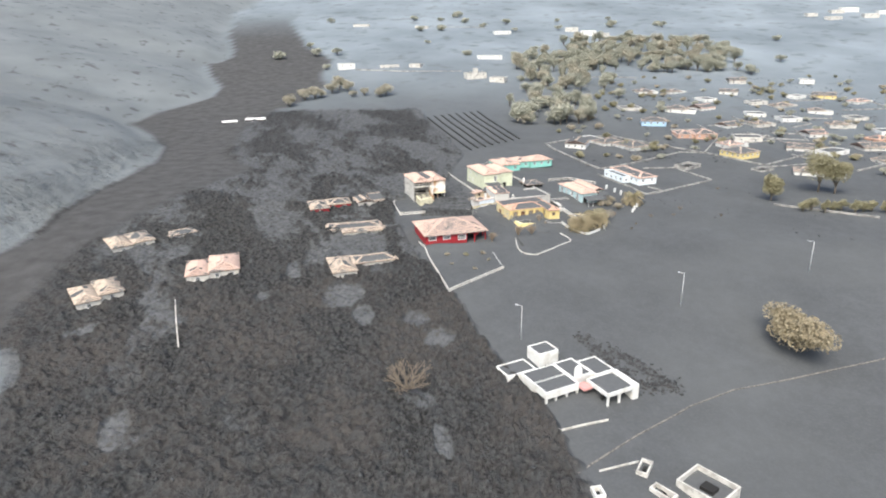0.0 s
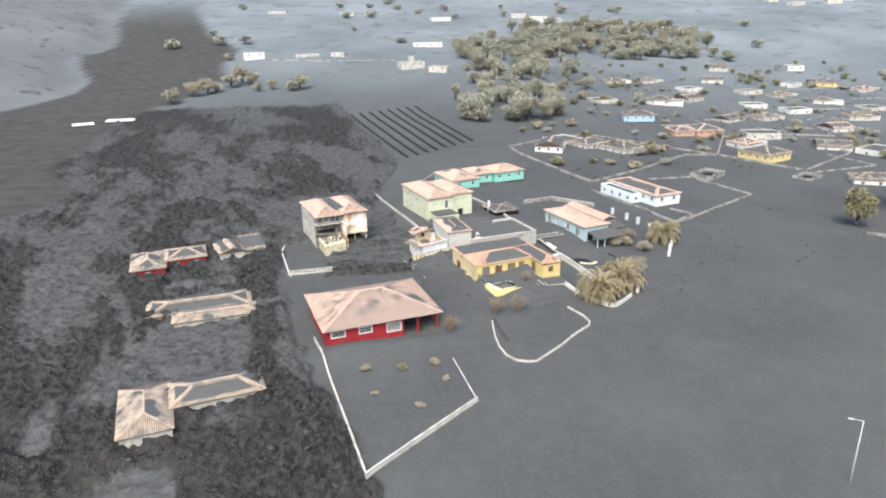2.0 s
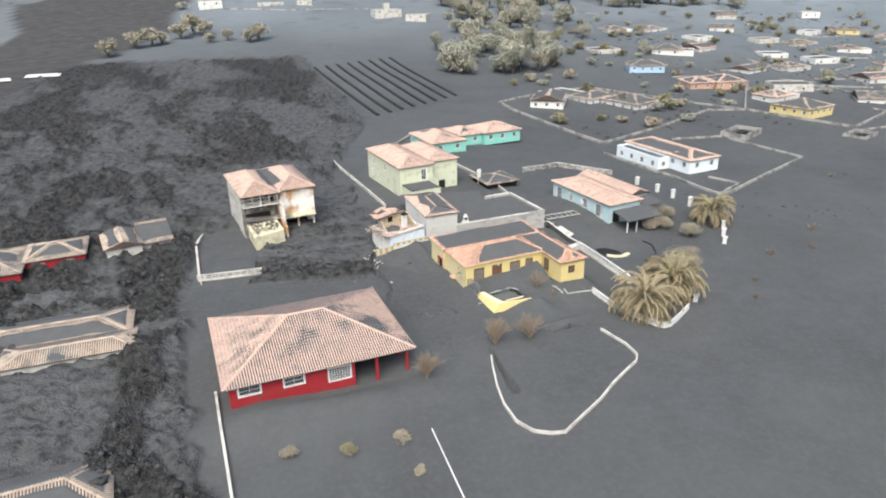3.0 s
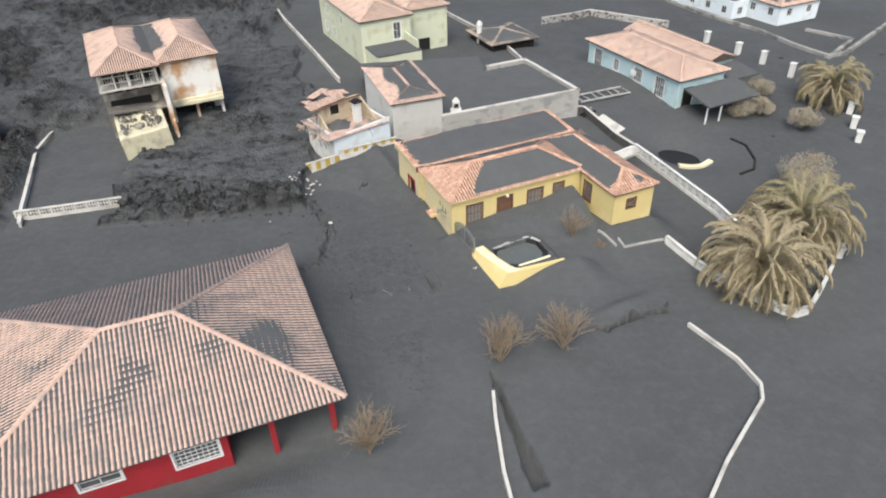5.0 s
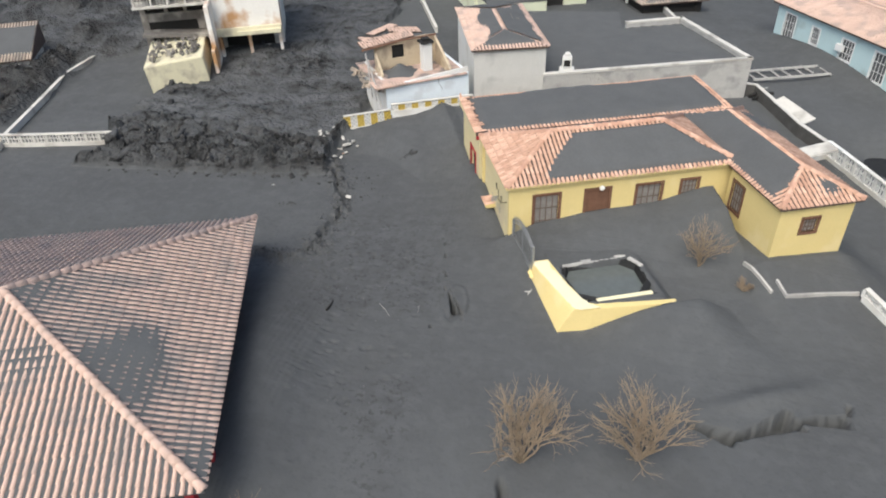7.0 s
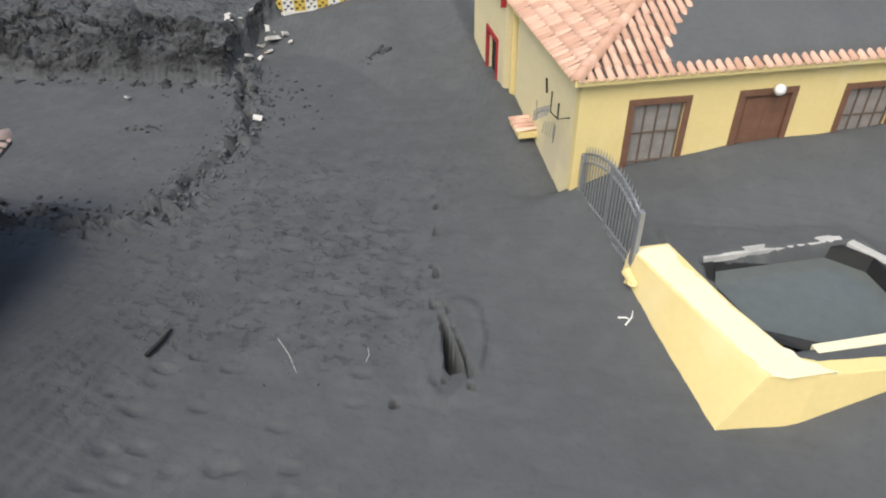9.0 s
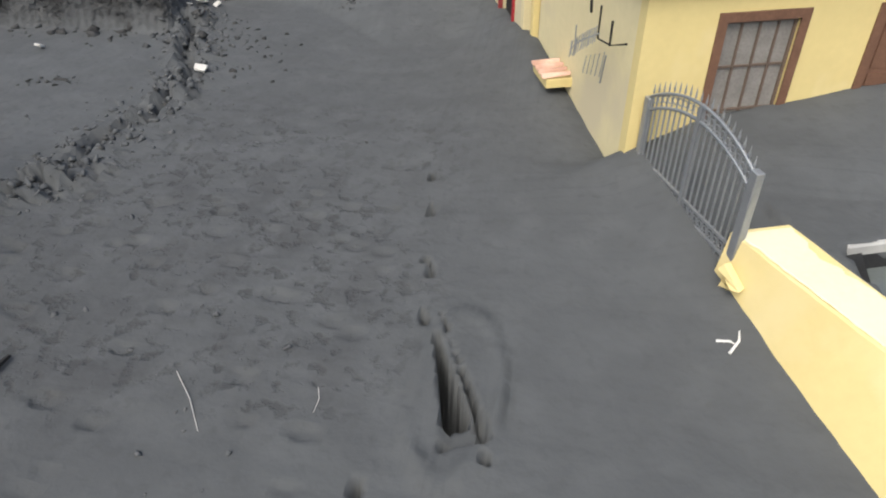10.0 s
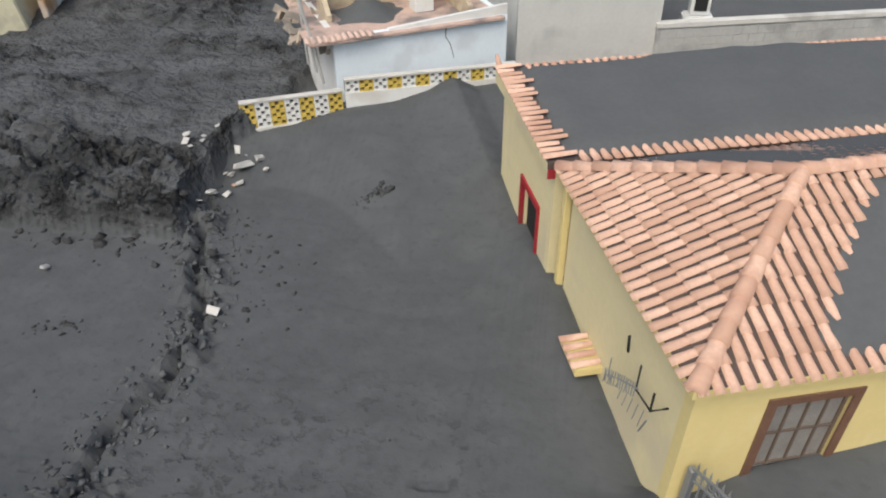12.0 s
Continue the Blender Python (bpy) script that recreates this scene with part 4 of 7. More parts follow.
def yellow_house():
    root = thing("yellow_house", site(20.09, 211.78, 0, 18.7), "yellow rendered L-shaped house half buried in ash", "house")
    front = (0.0, 15.7, 0.0, 5.8)
    wing = (11.9, 15.7, -4.75, 0.0)
    back = (-0.25, 15.2, 6.05, 10.7)
    walls(root, front, -1.5, 3.5, M_YELLOW, {"f": [(1.36, 1.26, 0.5, 2.3, "wood"), (4.12, 1.22, 0.7, 2.1, "door"), (6.91, 1.3, 0.5, 2.25, "wood"), (9.39, 0.85, 1.6, 1.15, "wood")]}, mats={"l": M_CREAM}, skip="b")
    walls(root, wing, -1.8, 3.5, M_YELLOW, {"f": [(1.32, 0.72, 2.0, 0.72, "wood")], "l": [(0.75, 0.9, 1.3, 1.5, "wood")]}, skip="b")
    walls(root, back, -1.5, 3.62, M_CREAM, {"l": [(2.3, 1.4, -0.4, 2.4, "dark")]}, mats={"f": M_CREAM})

    def front_ash(s, t):
        r = least(s, 12.54 - s, 3.12 + 0 * s) / math.cos(radians(23.5))
        edge = 2.1 + 0.85 * np.maximum(t - 0.55, 0) + 0.8 * np.maximum(0.55 - t, 0)
        return least(0.17 + 0 * s, (s - edge) * 0.45 + 0.05, (t - 0.20) * 0.8, (r - 0.22 - t) * 0.8)

    roof = part("roof", roof_body(-0.22, 12.32, -0.22, 6.02, 3.6, 23.5, "hip"), M_TILE_BED, root)
    fs, lines, _ = slopes(-0.22, 12.32, -0.22, 6.02, 3.6, 23.5, "hip")
    # single tiles on the slopes nearest to the drive
    kinds = {}
    for key in (0.46, 0.30, 0.18):
        vs, fc = tile_shape(key)
        kinds[key] = mesh_of(vs, fc, M_TILE, "tile")
        kinds[key].polygons.foreach_set("use_smooth", [True] * len(fc))
    rng = random.Random(8)
    count = 0
    rest_v, rest_f = [], []
    for k, lim in ((3, 99.0), (0, 7.5), (1, -1), (2, -1)):
        sl = fs[k]
        for s, t, ln in tile_rows(sl, 0.235, 0.40):
            if k == 0 and front_ash(s, t + 0.2) > 0.15:
                continue
            jig = rng.uniform(-0.012, 0.012)
            if s < lim and count < 300:
                key = 0.46 if ln > 0.38 else 0.30 if ln > 0.24 else 0.18
                ob = shared("tile", kinds[key], roof, sl.matrix(s + jig, t, rng.uniform(0, 0.012)) @ pose(0, 0, 0, 0, 0, rng.uniform(-1.5, 1.5)))
                count += 1
            else:
                vs, fc = tile_shape(ln)
                o = len(rest_v)
                rest_v += [sl.at(s + x + jig, t + y, z) for x, y, z in vs]
                rest_f += [tuple(o + i for i in f) for f in fc]
    mesh_part("roof_tiles", rest_v, rest_f, M_TILE, roof, "terracotta barrel tiles", True, "stuff")
    v, f = ridge_tiles(lines, 0.15)
    mesh_part("ridge_tiles", v, f, M_TILE, roof, smooth=True)
    v, f = ash_layer(fs[0], front_ash, 0.1, 5, 0.3, 1.3)
    mesh_part("ash_drift", v, f, M_ASH, roof, "grey ash lying on the front slope", True, "stuff")
    v, f = ash_layer(fs[2], lambda s, t: 0.1 + 0 * s, 0.3, 6)
    mesh_part("ash_drift", v, f, M_ASH, roof, smooth=True, kind="stuff")

    # wing
    roofed(root, (11.9, 15.7, -4.75, 5.8), 3.62, 23.5, "hip", 0.22, M_TILE, 0.235, 0.40,
           ash={3: lambda s, t: least(0.18 + 0 * s, s * 0.9, (10.2 - s) * 0.7 - 0.25 * t, (t - 0.12) * 0.9), 0: lambda s, t: 0.25 * (0.75 - np.hypot(s - 2.9, t - 0.9)),
                1: lambda s, t: least(0.08 + 0 * s, (s - 7.2) * 0.2, (1.3 - t) * 0.3), 2: lambda s, t: least(0.12 + 0 * s, (s - 2.0) * 0.3)})
    # back part: a low roof drowned in ash with rows of tiles along its edges
    roofed(root, (-0.25, 15.2, 6.25, 10.7), 3.74, 3.0, "lean", 0.2, M_TILE, 0.235, 0.40,
           bare={0: lambda s, t: (t < 0.25 and s > 0.6) or (t > 4.3 and (0.7 < s < 4.2 or s > 8.5)) or s > 15.4}, ridge=False,
           ash={0: lambda s, t: least(0.16 + 0 * s, (t - 0.16) * 0.5, (4.75 - t) * 0.4 + 0.02 + 0.1 * smooth01((s - 3.6) / 1.0) * smooth01((9.2 - s) / 1.0), (s - 0.5) * 0.4, (15.5 - s) * 0.4)})
    bm = bmesh.new()
    box(bm, -0.232, 11.9, -0.232, -0.226, 3.47, 3.635), box(bm, -0.232, -0.226, -0.226, 6.02, 3.47, 3.635)
    part("fascia", bm, M_YELLOW, root)
    bm = bmesh.new()
    box(bm, -0.42, 0.25, 6.06, 6.11, 3.35, 3.72)
    part("end_board", bm, M_RED, root, "red board closing the roof step")
    # short courses of tiles along the side verge, laid across it
    rng_v = random.Random(15)
    tv, tf = [], []
    for i in range(20):
        vs, fc = tile_shape(0.42 + 0.34 * rng_v.random(), 0.085, 0.06)
        o = len(tv)
        y0 = 6.2 + 0.236 * i
        tv += [(-0.53 + b, y0 + a + rng_v.uniform(-0.01, 0.01), 3.80 + 0.052 * (y0 - 6.2) * 0.95 + 0.10 * b + c) for a, b, c in vs]
        tf += [tuple(o + j for j in t) for t in fc]
    mesh_part("verge_tiles", tv, tf, M_TILE, root, "short courses of clay tiles along the verge", True, "stuff")
    bm = bmesh.new()
    box(bm, -0.462, -0.455, 6.05, 10.9, 3.58, 3.98)
    for v in bm.verts:
        if v.co.y < 7 and v.co.z > 3.9:
            v.co.z = 3.76
    part("fascia", bm, M_CREAM, root)
    # low tile at the eave's back corner
    bm = bmesh.new()
    tube(bm, [(-0.32, 10.75, 3.8), (-0.36, 10.95, 4.0), (-0.4, 11.1, 4.25)], [0.12, 0.09, 0.04], 7)
    part("corner_tile", bm, M_TILE, root, "upturned clay corner tile")
    # gutter pipe, stub roof, lamp
    bm = bmesh.new()
    box(bm, -0.14, 0.02, 5.62, 5.8, -1.0, 3.46)
    soften(bm, 0.012)
    part("pilaster", bm, M_YELLOW, root)
    bm = bmesh.new()
    box(bm, -0.55, 0.0, 2.95, 3.95, 0.62, 0.80)
    stub = part("meter_hood", bm, M_YELLOW, root)
    vs, fs2 = [], []
    for i in range(4):
        tv, tf = tile_shape(0.6)
        o = len(vs)
        vs += [(-0.62 + y, 3.07 + 0.25 * i + x, 0.80 + z + 0.12 * y) for x, y, z in tv]
        fs2 += [tuple(o + j for j in t) for t in tf]
    mesh_part("hood_tiles", vs, fs2, M_TILE, stub, smooth=True)
    bm = bmesh.new()
    bmesh.ops.create_uvsphere(bm, u_segments=14, v_segments=10, radius=0.14, matrix=Matrix.Translation((4.85, -0.2, 2.98)))
    part("globe_lamp", bm, M_WHITE, root, "white globe lamp above the door", True)
    # red frame of the side doorway
    bm = bmesh.new()
    for y0, y1, z0, z1 in ((6.9, 7.0, -0.4, 2.1), (8.4, 8.5, -0.4, 2.1), (7.0, 8.4, 1.95, 2.1)):
        box(bm, -0.31, -0.19, y0, y1, z0, z1)
    part("door_frame", bm, M_RED, root, "red painted door frame")
    bm = bmesh.new()
    box(bm, -0.30, -0.26, 7.0, 7.75, -0.5, 0.3, pose(0, 0, 0, -14, 0, 0))
    part("door_panel", bm, M_WHITE, root, "white panel jammed in the doorway")
    # aerials on the side wall
    mast = bmesh.new()
    tube(mast, [(0.0, 0.55, 2.35), (-0.30, 0.55, 2.35), (-0.30, 0.55, 2.75)], 0.022, 6)
    tube(mast, [(-0.30, 0.55, 2.36), (-0.32, 1.05, 2.30), (-0.32, 1.05, 2.85)], 0.018, 6)
    mast = part("aerial_mast", mast, M_DARK, root, "bent dark steel aerial bracket")
    bm = bmesh.new()
    tube(bm, [(-0.34, 0.95, 2.42), (-0.45, 1.5, 2.12), (-0.5, 1.85, 1.85)], 0.016, 5)
    part("television_aerial", bm, M_STEEL, mast, "bent grey television aerial")
    rng = random.Random(3)
    for i in range(15):
        f = i / 14
        y, z = 0.95 + 0.9 * f, 2.42 - 0.57 * f
        bm = bmesh.new()
        tube(bm, [(-0.42 - 0.1 * f, y - 0.02, z - 0.12 - 0.04 * rng.random()), (-0.40 - 0.1 * f, y + rng.uniform(-0.05, 0.05), z), (-0.38 - 0.1 * f, y + 0.04, z + 0.11 + 0.04 * rng.random())], 0.010, 4)
        part("aerial_element", bm, M_STEEL, mast)
    bm = bmesh.new()
    tube(bm, [(-0.3, 1.62, 2.95), (-0.25, 1.66, 2.55)], 0.028, 5)
    part("aerial_rod", bm, M_DARK, mast)
    rods = [((-0.36, 0.5, 2.2), (-0.3, 0.75, 1.62), 0.016), ((-0.45, 1.8, 2.3), (-0.4, 1.9, 1.7), 0.012)]
    rods += [((-0.3, 0.72 + 0.2 * i, 2.18 - 0.09 * i), (-0.32, 0.78 + 0.2 * i, 1.72 - 0.06 * i), 0.008) for i in range(5)]
    for p, q, r in rods:
        bm = bmesh.new()
        tube(bm, [p, q], r, 5)
        part("aerial_rod", bm, M_STEEL, mast)
    return root


yellow_house()


def red_house():
    root = thing("red_house", site(-7.1, 187.9, 0, 16.3), "red house with a large weathered tiled hip roof in ash", "house")
    rect = (0.6, 19.4, 4.6, 15.4)
    z = 2.6
    walls(root, (0.6, 13.4, 0.7, 5.0), -2.5, z, M_RED, {"f": [(0.9, 2.1, 1.2, 0.95, "white"), (5.4, 2.0, 1.15, 0.95, "white"), (10.0, 2.3, 0.55, 1.45, "grille")]}, skip="b")
    walls(root, (0.6, 18.6, 5.0, 15.3), -2.5, z, M_RED, {"f": [(14.0, 2.6, -0.8, 2.9, "dark")], "r": [(2.0, 1.4, 0.6, 1.2, "white"), (6.5, 1.4, 0.6, 1.2, "white")]})
    for x, y in ((19.2, 0.75), (19.2, 3.2), (15.8, 0.75)):
        bm = bmesh.new()
        box(bm, x - 0.16, x + 0.16, y - 0.16, y + 0.16, -2.5, z)
        soften(bm, 0.015)
        part("post", bm, M_RED, root, "red porch post")
    bm = bmesh.new()
    box(bm, 13.4, 19.35, 0.72, 0.95, 2.25, 2.58)
    part("beam", bm, M_RED, root)
    fs, lines, _ = slopes(0, 20, 0, 16, 2.72, 18.3, "hip")
    roof = part("roof", roof_body(0, 20, 0, 16, 2.72, 18.3, "hip"), M_ASH, root)
    v, f = joined_tiles(fs, 0.27, 0.42, None, 5, 0.012, 0.8)
    mesh_part("roof_tiles", v, f, M_TILE_PALE, roof, "faded pink barrel tiles streaked with ash", True, "stuff")
    v, f = ridge_tiles(lines, 0.16)
    mesh_part("ridge_tiles", v, f, M_TILE_PALE, roof, smooth=True)
    for k, lv in ((0, -0.03), (1, 0.01), (2, -0.03), (3, -0.03)):
        v, f = ash_layer(fs[k], lambda s, t, lv=lv, k=k: np.minimum(0.085, lv + 0.16 * fractal(s + 31 * k, t * 0.8, 4.0, 3, 7)), 0.16, 21 + k, 0.12)
        mesh_part("ash_drift", v, f, M_ASH, roof, "thin patches of ash between the tiles", True, "stuff")


red_house()


def ruined_house():
    root = thing("ruined_house", site(-11.9, 233.0, 1.1, 20.5) @ Matrix.Diagonal((0.86, 1.06, 1.0, 1.0)), "burnt two-storey white house with two tiled hip roofs, engulfed by lava", "house")
    a, b = (0.0, 6.5, 0.0, 13.0), (6.9, 13.3, 0.6, 13.0)
    # left half: open gallery over a scorched ground floor
    walls(root, (0.0, 6.5, 1.8, 13.0), -1.0, 6.8, M_OFFWHITE, {"f": [(0.5, 1.8, 4.1, 2.5, "dark"), (2.6, 1.5, 4.1, 2.5, "dark"), (4.4, 1.7, 4.1, 2.4, "dark"), (0.6, 4.6, 0.4, 3.0, "dark")]}, mats={"f": M_SOOT})
    bm = bmesh.new()
    box(bm, -0.1, 6.6, 0.0, 1.8, 4.95, 5.15)
    part("gallery_floor", bm, M_OFFWHITE, root)
    for x in (0.1, 1.7, 3.2, 4.8, 6.3):
        bm = bmesh.new()
        box(bm, x - 0.09, x + 0.09, 0.05, 0.23, 5.15, 6.8)
        part("post", bm, M_OFFWHITE, root)
    bm = bmesh.new()
    for i in range(22):
        if i not in (5, 6, 12, 17, 18):
            box(bm, 0.25 + 0.28 * i, 0.31 + 0.28 * i, 0.1, 0.16, 5.2, 6.3)
    box(bm, 0.2, 6.3, 0.09, 0.17, 6.3, 6.38), box(bm, 0.2, 4.3, 0.09, 0.17, 5.7, 5.76)
    part("gallery_screen", bm, M_OFFWHITE, root)
    bm = bmesh.new()
    box(bm, -0.05, 6.5, 0.3, 1.8, 2.6, 2.85, pose(0, 0, 0, 0, 3, 0))
    part("slab", bm, M_SOOT, root)
    # lower cream wall leaning out of the lava
    bm = bmesh.new()
    box(bm, 0.6, 6.0, -3.4, 1.6, -1.4, 1.75, pose(0, 0, 0, 6, -5, 0))
    soften(bm, 0.06, 2)
    part("garage", bm, M_PALECREAM, root, "cream garage block filled with rubble")
    bm = bmesh.new()
    rng = random.Random(4)
    for i in range(170):
        x = 0.9 + 4.6 * rng.random()
        c = Vector((x, -3.2 + 4.4 * rng.random(), 1.72 + 0.09 * x + 0.4 * rng.random() ** 2))
        s = rng.uniform(0.04, 0.2)
        box(bm, -s, s, -s * 0.7, s * 0.7, -s * 0.5, s * 0.5, Matrix.Translation(c) @ Euler((rng.random() * 6, rng.random() * 6, rng.random() * 6)).to_matrix().to_4x4())
    part("rubble", bm, M_SOOT, root, "broken sooty concrete on the garage")["kind"] = "stuff"
    bm = bmesh.new()
    box(bm, 6.55, 7.0, -1.6, 2.0, -0.5, 5.2), box(bm, 6.6, 6.95, -2.6, -1.6, -0.5, 2.0)
    soften(bm, 0.05)
    part("cross_wall", bm, M_BURNT, root)
    walls(root, b, 2.6, 6.8, M_BURNT, {"r": [(3.0, 1.2, 4.0, 1.5, "white"), (8.0, 1.2, 4.0, 1.5, "white")]})
    walls(root, (6.9, 13.3, 2.4, 13.0), -1.0, 2.6, M_OFFWHITE, {"f": [(0.6, 4.8, 0.5, 1.9, "dark")]})
    for x in (7.2, 10.0, 13.0):
        bm = bmesh.new()
        box(bm, x - 0.15, x + 0.15, 0.7, 1.0, -1.0, 2.6)
        part("pillar", bm, M_BURNT, root)
    bm = bmesh.new()
    box(bm, 7.0, 13.2, 0.3, 0.62, 2.1, 2.75), box(bm, 9.0, 13.2, -0.05, 0.3, 2.2, 2.5)
    part("balcony_edge", bm, M_PALECREAM, root)
    for r, sd in ((a, 3), (b, 9)):
        roofed(root, r, 6.9, 21, "hip", 0.35, M_TILE_PALE, 0.25, None, seed=sd, ash={1 if sd == 3 else 3: lambda s, t: least(0.14 + 0 * s, (1.9 - t) * 0.2, (s - 2.2) * 0.1 if sd == 3 else (10.5 - s) * 0.1)})


ruined_house()


def green_house():
    root = thing("green_house", site(13.4, 253.0, 0, 20.5), "pale green two-storey house with an orange tiled roof", "house")
    walls(root, (0, 6.8, 0, 17.0), -1.5, 5.7, M_GREEN, {"f": [(4.4, 1.0, 2.9, 2.1, "white")], "l": [(2.0, 0.8, 1.0, 1.2, "white"), (5.5, 0.8, 1.0, 1.2, "white"), (9.0, 0.8, 3.6, 1.2, "plain"), (3.0, 0.8, 3.6, 1.2, "plain")]})
    walls(root, (6.8, 13.0, 1.8, 16.0), -1.5, 5.6, M_GREEN, {"f": [(1.6, 2.0, -0.2, 1.9, "dark")], "r": [(2.5, 1.1, 3.4, 1.3, "white"), (7.0, 1.1, 3.4, 1.3, "white")]})
    roofed(root, (0, 6.8, 0, 17.0), 5.8, 20, "hip", 0.3, M_TILE_PALE, 0.25, seed=11, ash={1: lambda s, t: least(0.1 + 0 * s, (0.9 - t) * 0.15)})
    roofed(root, (6.8, 13.0, 1.8, 16.0), 5.7, 20, "hip", 0.3, M_TILE_PALE, 0.25, seed=12, ash={3: lambda s, t: least(0.1 + 0 * s, (0.9 - t) * 0.15)})
    walls(root, (0.3, 6.2, -4.6, -0.02), -1.5, 2.5, M_GREEN)
    flat_roof(root, (0.3, 6.2, -4.6, -0.02), 2.62, M_GREEN, 0.0)
    bm = bmesh.new()
    box(bm, 5.9, 6.1, -4.0, -0.05, 2.62, 3.6)
    part("stair_wall", bm, M_GREEN, root)


green_house()


def concrete_annex():
    root = thing("concrete_annex", site(16.25, 228.85, 0, 14.0), "grey concrete and white annex with an ash-covered tiled roof", "house")
    walls(root, (0, 5.2, 0, 10.8), -1.2, 4.72, M_PLASTER, mats={"l": M_WHITE, "b": M_WHITE})
    roofed(root, (0, 5.2, 0, 10.8), 4.8, 9, "hip", 0.18, M_TILE_PALE, 0.24, 0.42, seed=31, ridge=False,
           ash={0: lambda s, t: least(0.16 + 0 * s, (t - 0.45) * 0.3, (s - 0.9) * 0.3), 1: lambda s, t: least(0.13 + 0 * s, (t - 0.2) * 0.3),
                2: lambda s, t: 0.12 + 0 * s, 3: lambda s, t: least(0.16 + 0 * s, (t - 1.3 - 0.3 * np.sin(s)) * 0.3)})


concrete_annex()


def broken_house():
    root = thing("broken_house", site(10.6, 225.25, 1.88, 31.0) @ Matrix.Scale(0.86, 4), "collapsed white house with beige rooms laid open beside the lava", "house")
    rng = random.Random(6)
    walls(root, (0, 7.2, 0, 6.5), -3.0, 1.75, M_PALEBLUE, skip="b", mats={"l": M_WHITE})
    bm = bmesh.new()
    box(bm, 2.2, 7.2, 0.02, 0.2, 1.754, 2.15)
    for v in bm.verts:
        if v.co.z > 2 and v.co.x < 3:
            v.co.z -= 0.34
    part("parapet", bm, M_WHITE, root)
    bm = bmesh.new()
    box(bm, -0.7, 7.0, -0.25, 6.4, 1.60, 1.745, pose(0, 0, 0, 0, 0, 0))
    box(bm, -1.0, 1.6, -0.45, 1.2, 1.66, 1.80)
    soften(bm, 0.03)
    part("terrace", bm, M_PINK_FLOOR, root, "pink tiled terrace strewn with ash")
    vs, fs = [], []
    for i in range(11):
        tv, tf = tile_shape(0.5)
        o = len(vs)
        d = rng.uniform(-0.08, 0.08)
        vs += [(-1.0 + 0.235 * i + x, -0.5 + y + d, 1.80 + z + 0.15 * y) for x, y, z in tv]
        fs += [tuple(o + j for j in t) for t in tf]
    mesh_part("eave_tiles", vs, fs, M_TILE_PALE, root, "broken edge of pale tiles", True, "stuff")
    bm = bmesh.new()
    tube(bm, [(4.55, -0.002, 1.7), (4.5, -0.002, 1.2), (4.72, -0.002, 0.85), (4.85, -0.002, 0.3)], [0.03, 0.018, 0.022, 0.01], 4)
    part("wall_crack", bm, M_DARK, root, "dark crack down the pale wall")
    # rooms laid open: back wall with a window, side wall broken on a slope
    m = Matrix.Translation((0.3, 3.6, 0))
    bm = bmesh.new()
    wall_cells(bm, 5.3, 1.75, 4.1, 0.2, [(1.5, 2.6, 2.55, 3.65)])
    for v in bm.verts:
        if v.co.z > 4 and v.co.x < 0.5:
            v.co.z -= 0.7
    part("back_wall", bm, M_BEIGE, root, at=m)
    # Near-black sheet painting the shade in the window hole.
    bm = bmesh.new()
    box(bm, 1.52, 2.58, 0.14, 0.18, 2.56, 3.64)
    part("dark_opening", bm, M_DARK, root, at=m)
    bm = bmesh.new()
    box(bm, 5.6, 5.8, 0.3, 3.8, 1.75, 4.0)
    for v in bm.verts:
        if v.co.z > 3 and v.co.y < 1:
            v.co.z = 2.2
    part("side_wall", bm, M_BEIGE, root)
    bm = bmesh.new()
    box(bm, 0.25, 0.45, 1.9, 3.6, 1.75, 3.3)
    for v in bm.verts:
        if v.co.z > 3 and v.co.y < 3:
            v.co.z = 2.0
    part("side_wall", bm, M_BEIGE, root)
    bm = bmesh.new()
    box(bm, 3.85, 4.65, 1.6, 2.4, 1.75, 4.05)
    soften(bm, 0.03)
    ch = part("chimney", bm, M_WHITE, root, "white chimney block")
    bm = bmesh.new()
    box(bm, 3.7, 4.8, 1.45, 2.55, 4.054, 4.18), box(bm, 3.95, 4.55, 1.7, 2.3, 4.18, 4.4)
    part("cap", bm, M_DARK, ch)
    # heaps of ash on the floor
    xs = np.linspace(0.6, 3.6, 26)
    X, Y = np.meshgrid(xs, np.linspace(0.9, 3.5, 24))
    Z = 1.70 + 0.75 * np.exp(-((X - 2.0) / 0.8) ** 2 - ((Y - 2.5) / 0.8) ** 2) + 0.1 * fractal(X, Y, 0.8, 2, 5)
    verts = [(float(a), float(b), float(c)) for a, b, c in zip(X.ravel(), Y.ravel(), Z.ravel())]
    faces = [(j * 26 + i, j * 26 + i + 1, j * 26 + i + 27, j * 26 + i + 26) for j in range(23) for i in range(25)]
    mesh_part("ash_mound", verts, faces, M_ASH, root, "heap of ash on the floor", True)
    # roof slabs slid backwards, with their tiles
    for k, (x, y, z, rx, ry, rz, w, d) in enumerate(((1.5, 4.1, 4.12, 5, -5, 3, 2.3, 0.7), (3.6, 5.6, 4.2, -4, 6, -7, 1.4, 0.9), (0.8, 6.0, 3.5, 10, 12, 16, 1.0, 0.8), (2.0, 6.8, 4.1, -8, -6, 20, 1.3, 0.6))):
        bm = bmesh.new()
        box(bm, -w, w, -d, d, -0.1, 0.02)
        slab = part("fallen_roof", bm, M_TILE_BED, root, at=pose(x, y, z, rx, ry, rz))
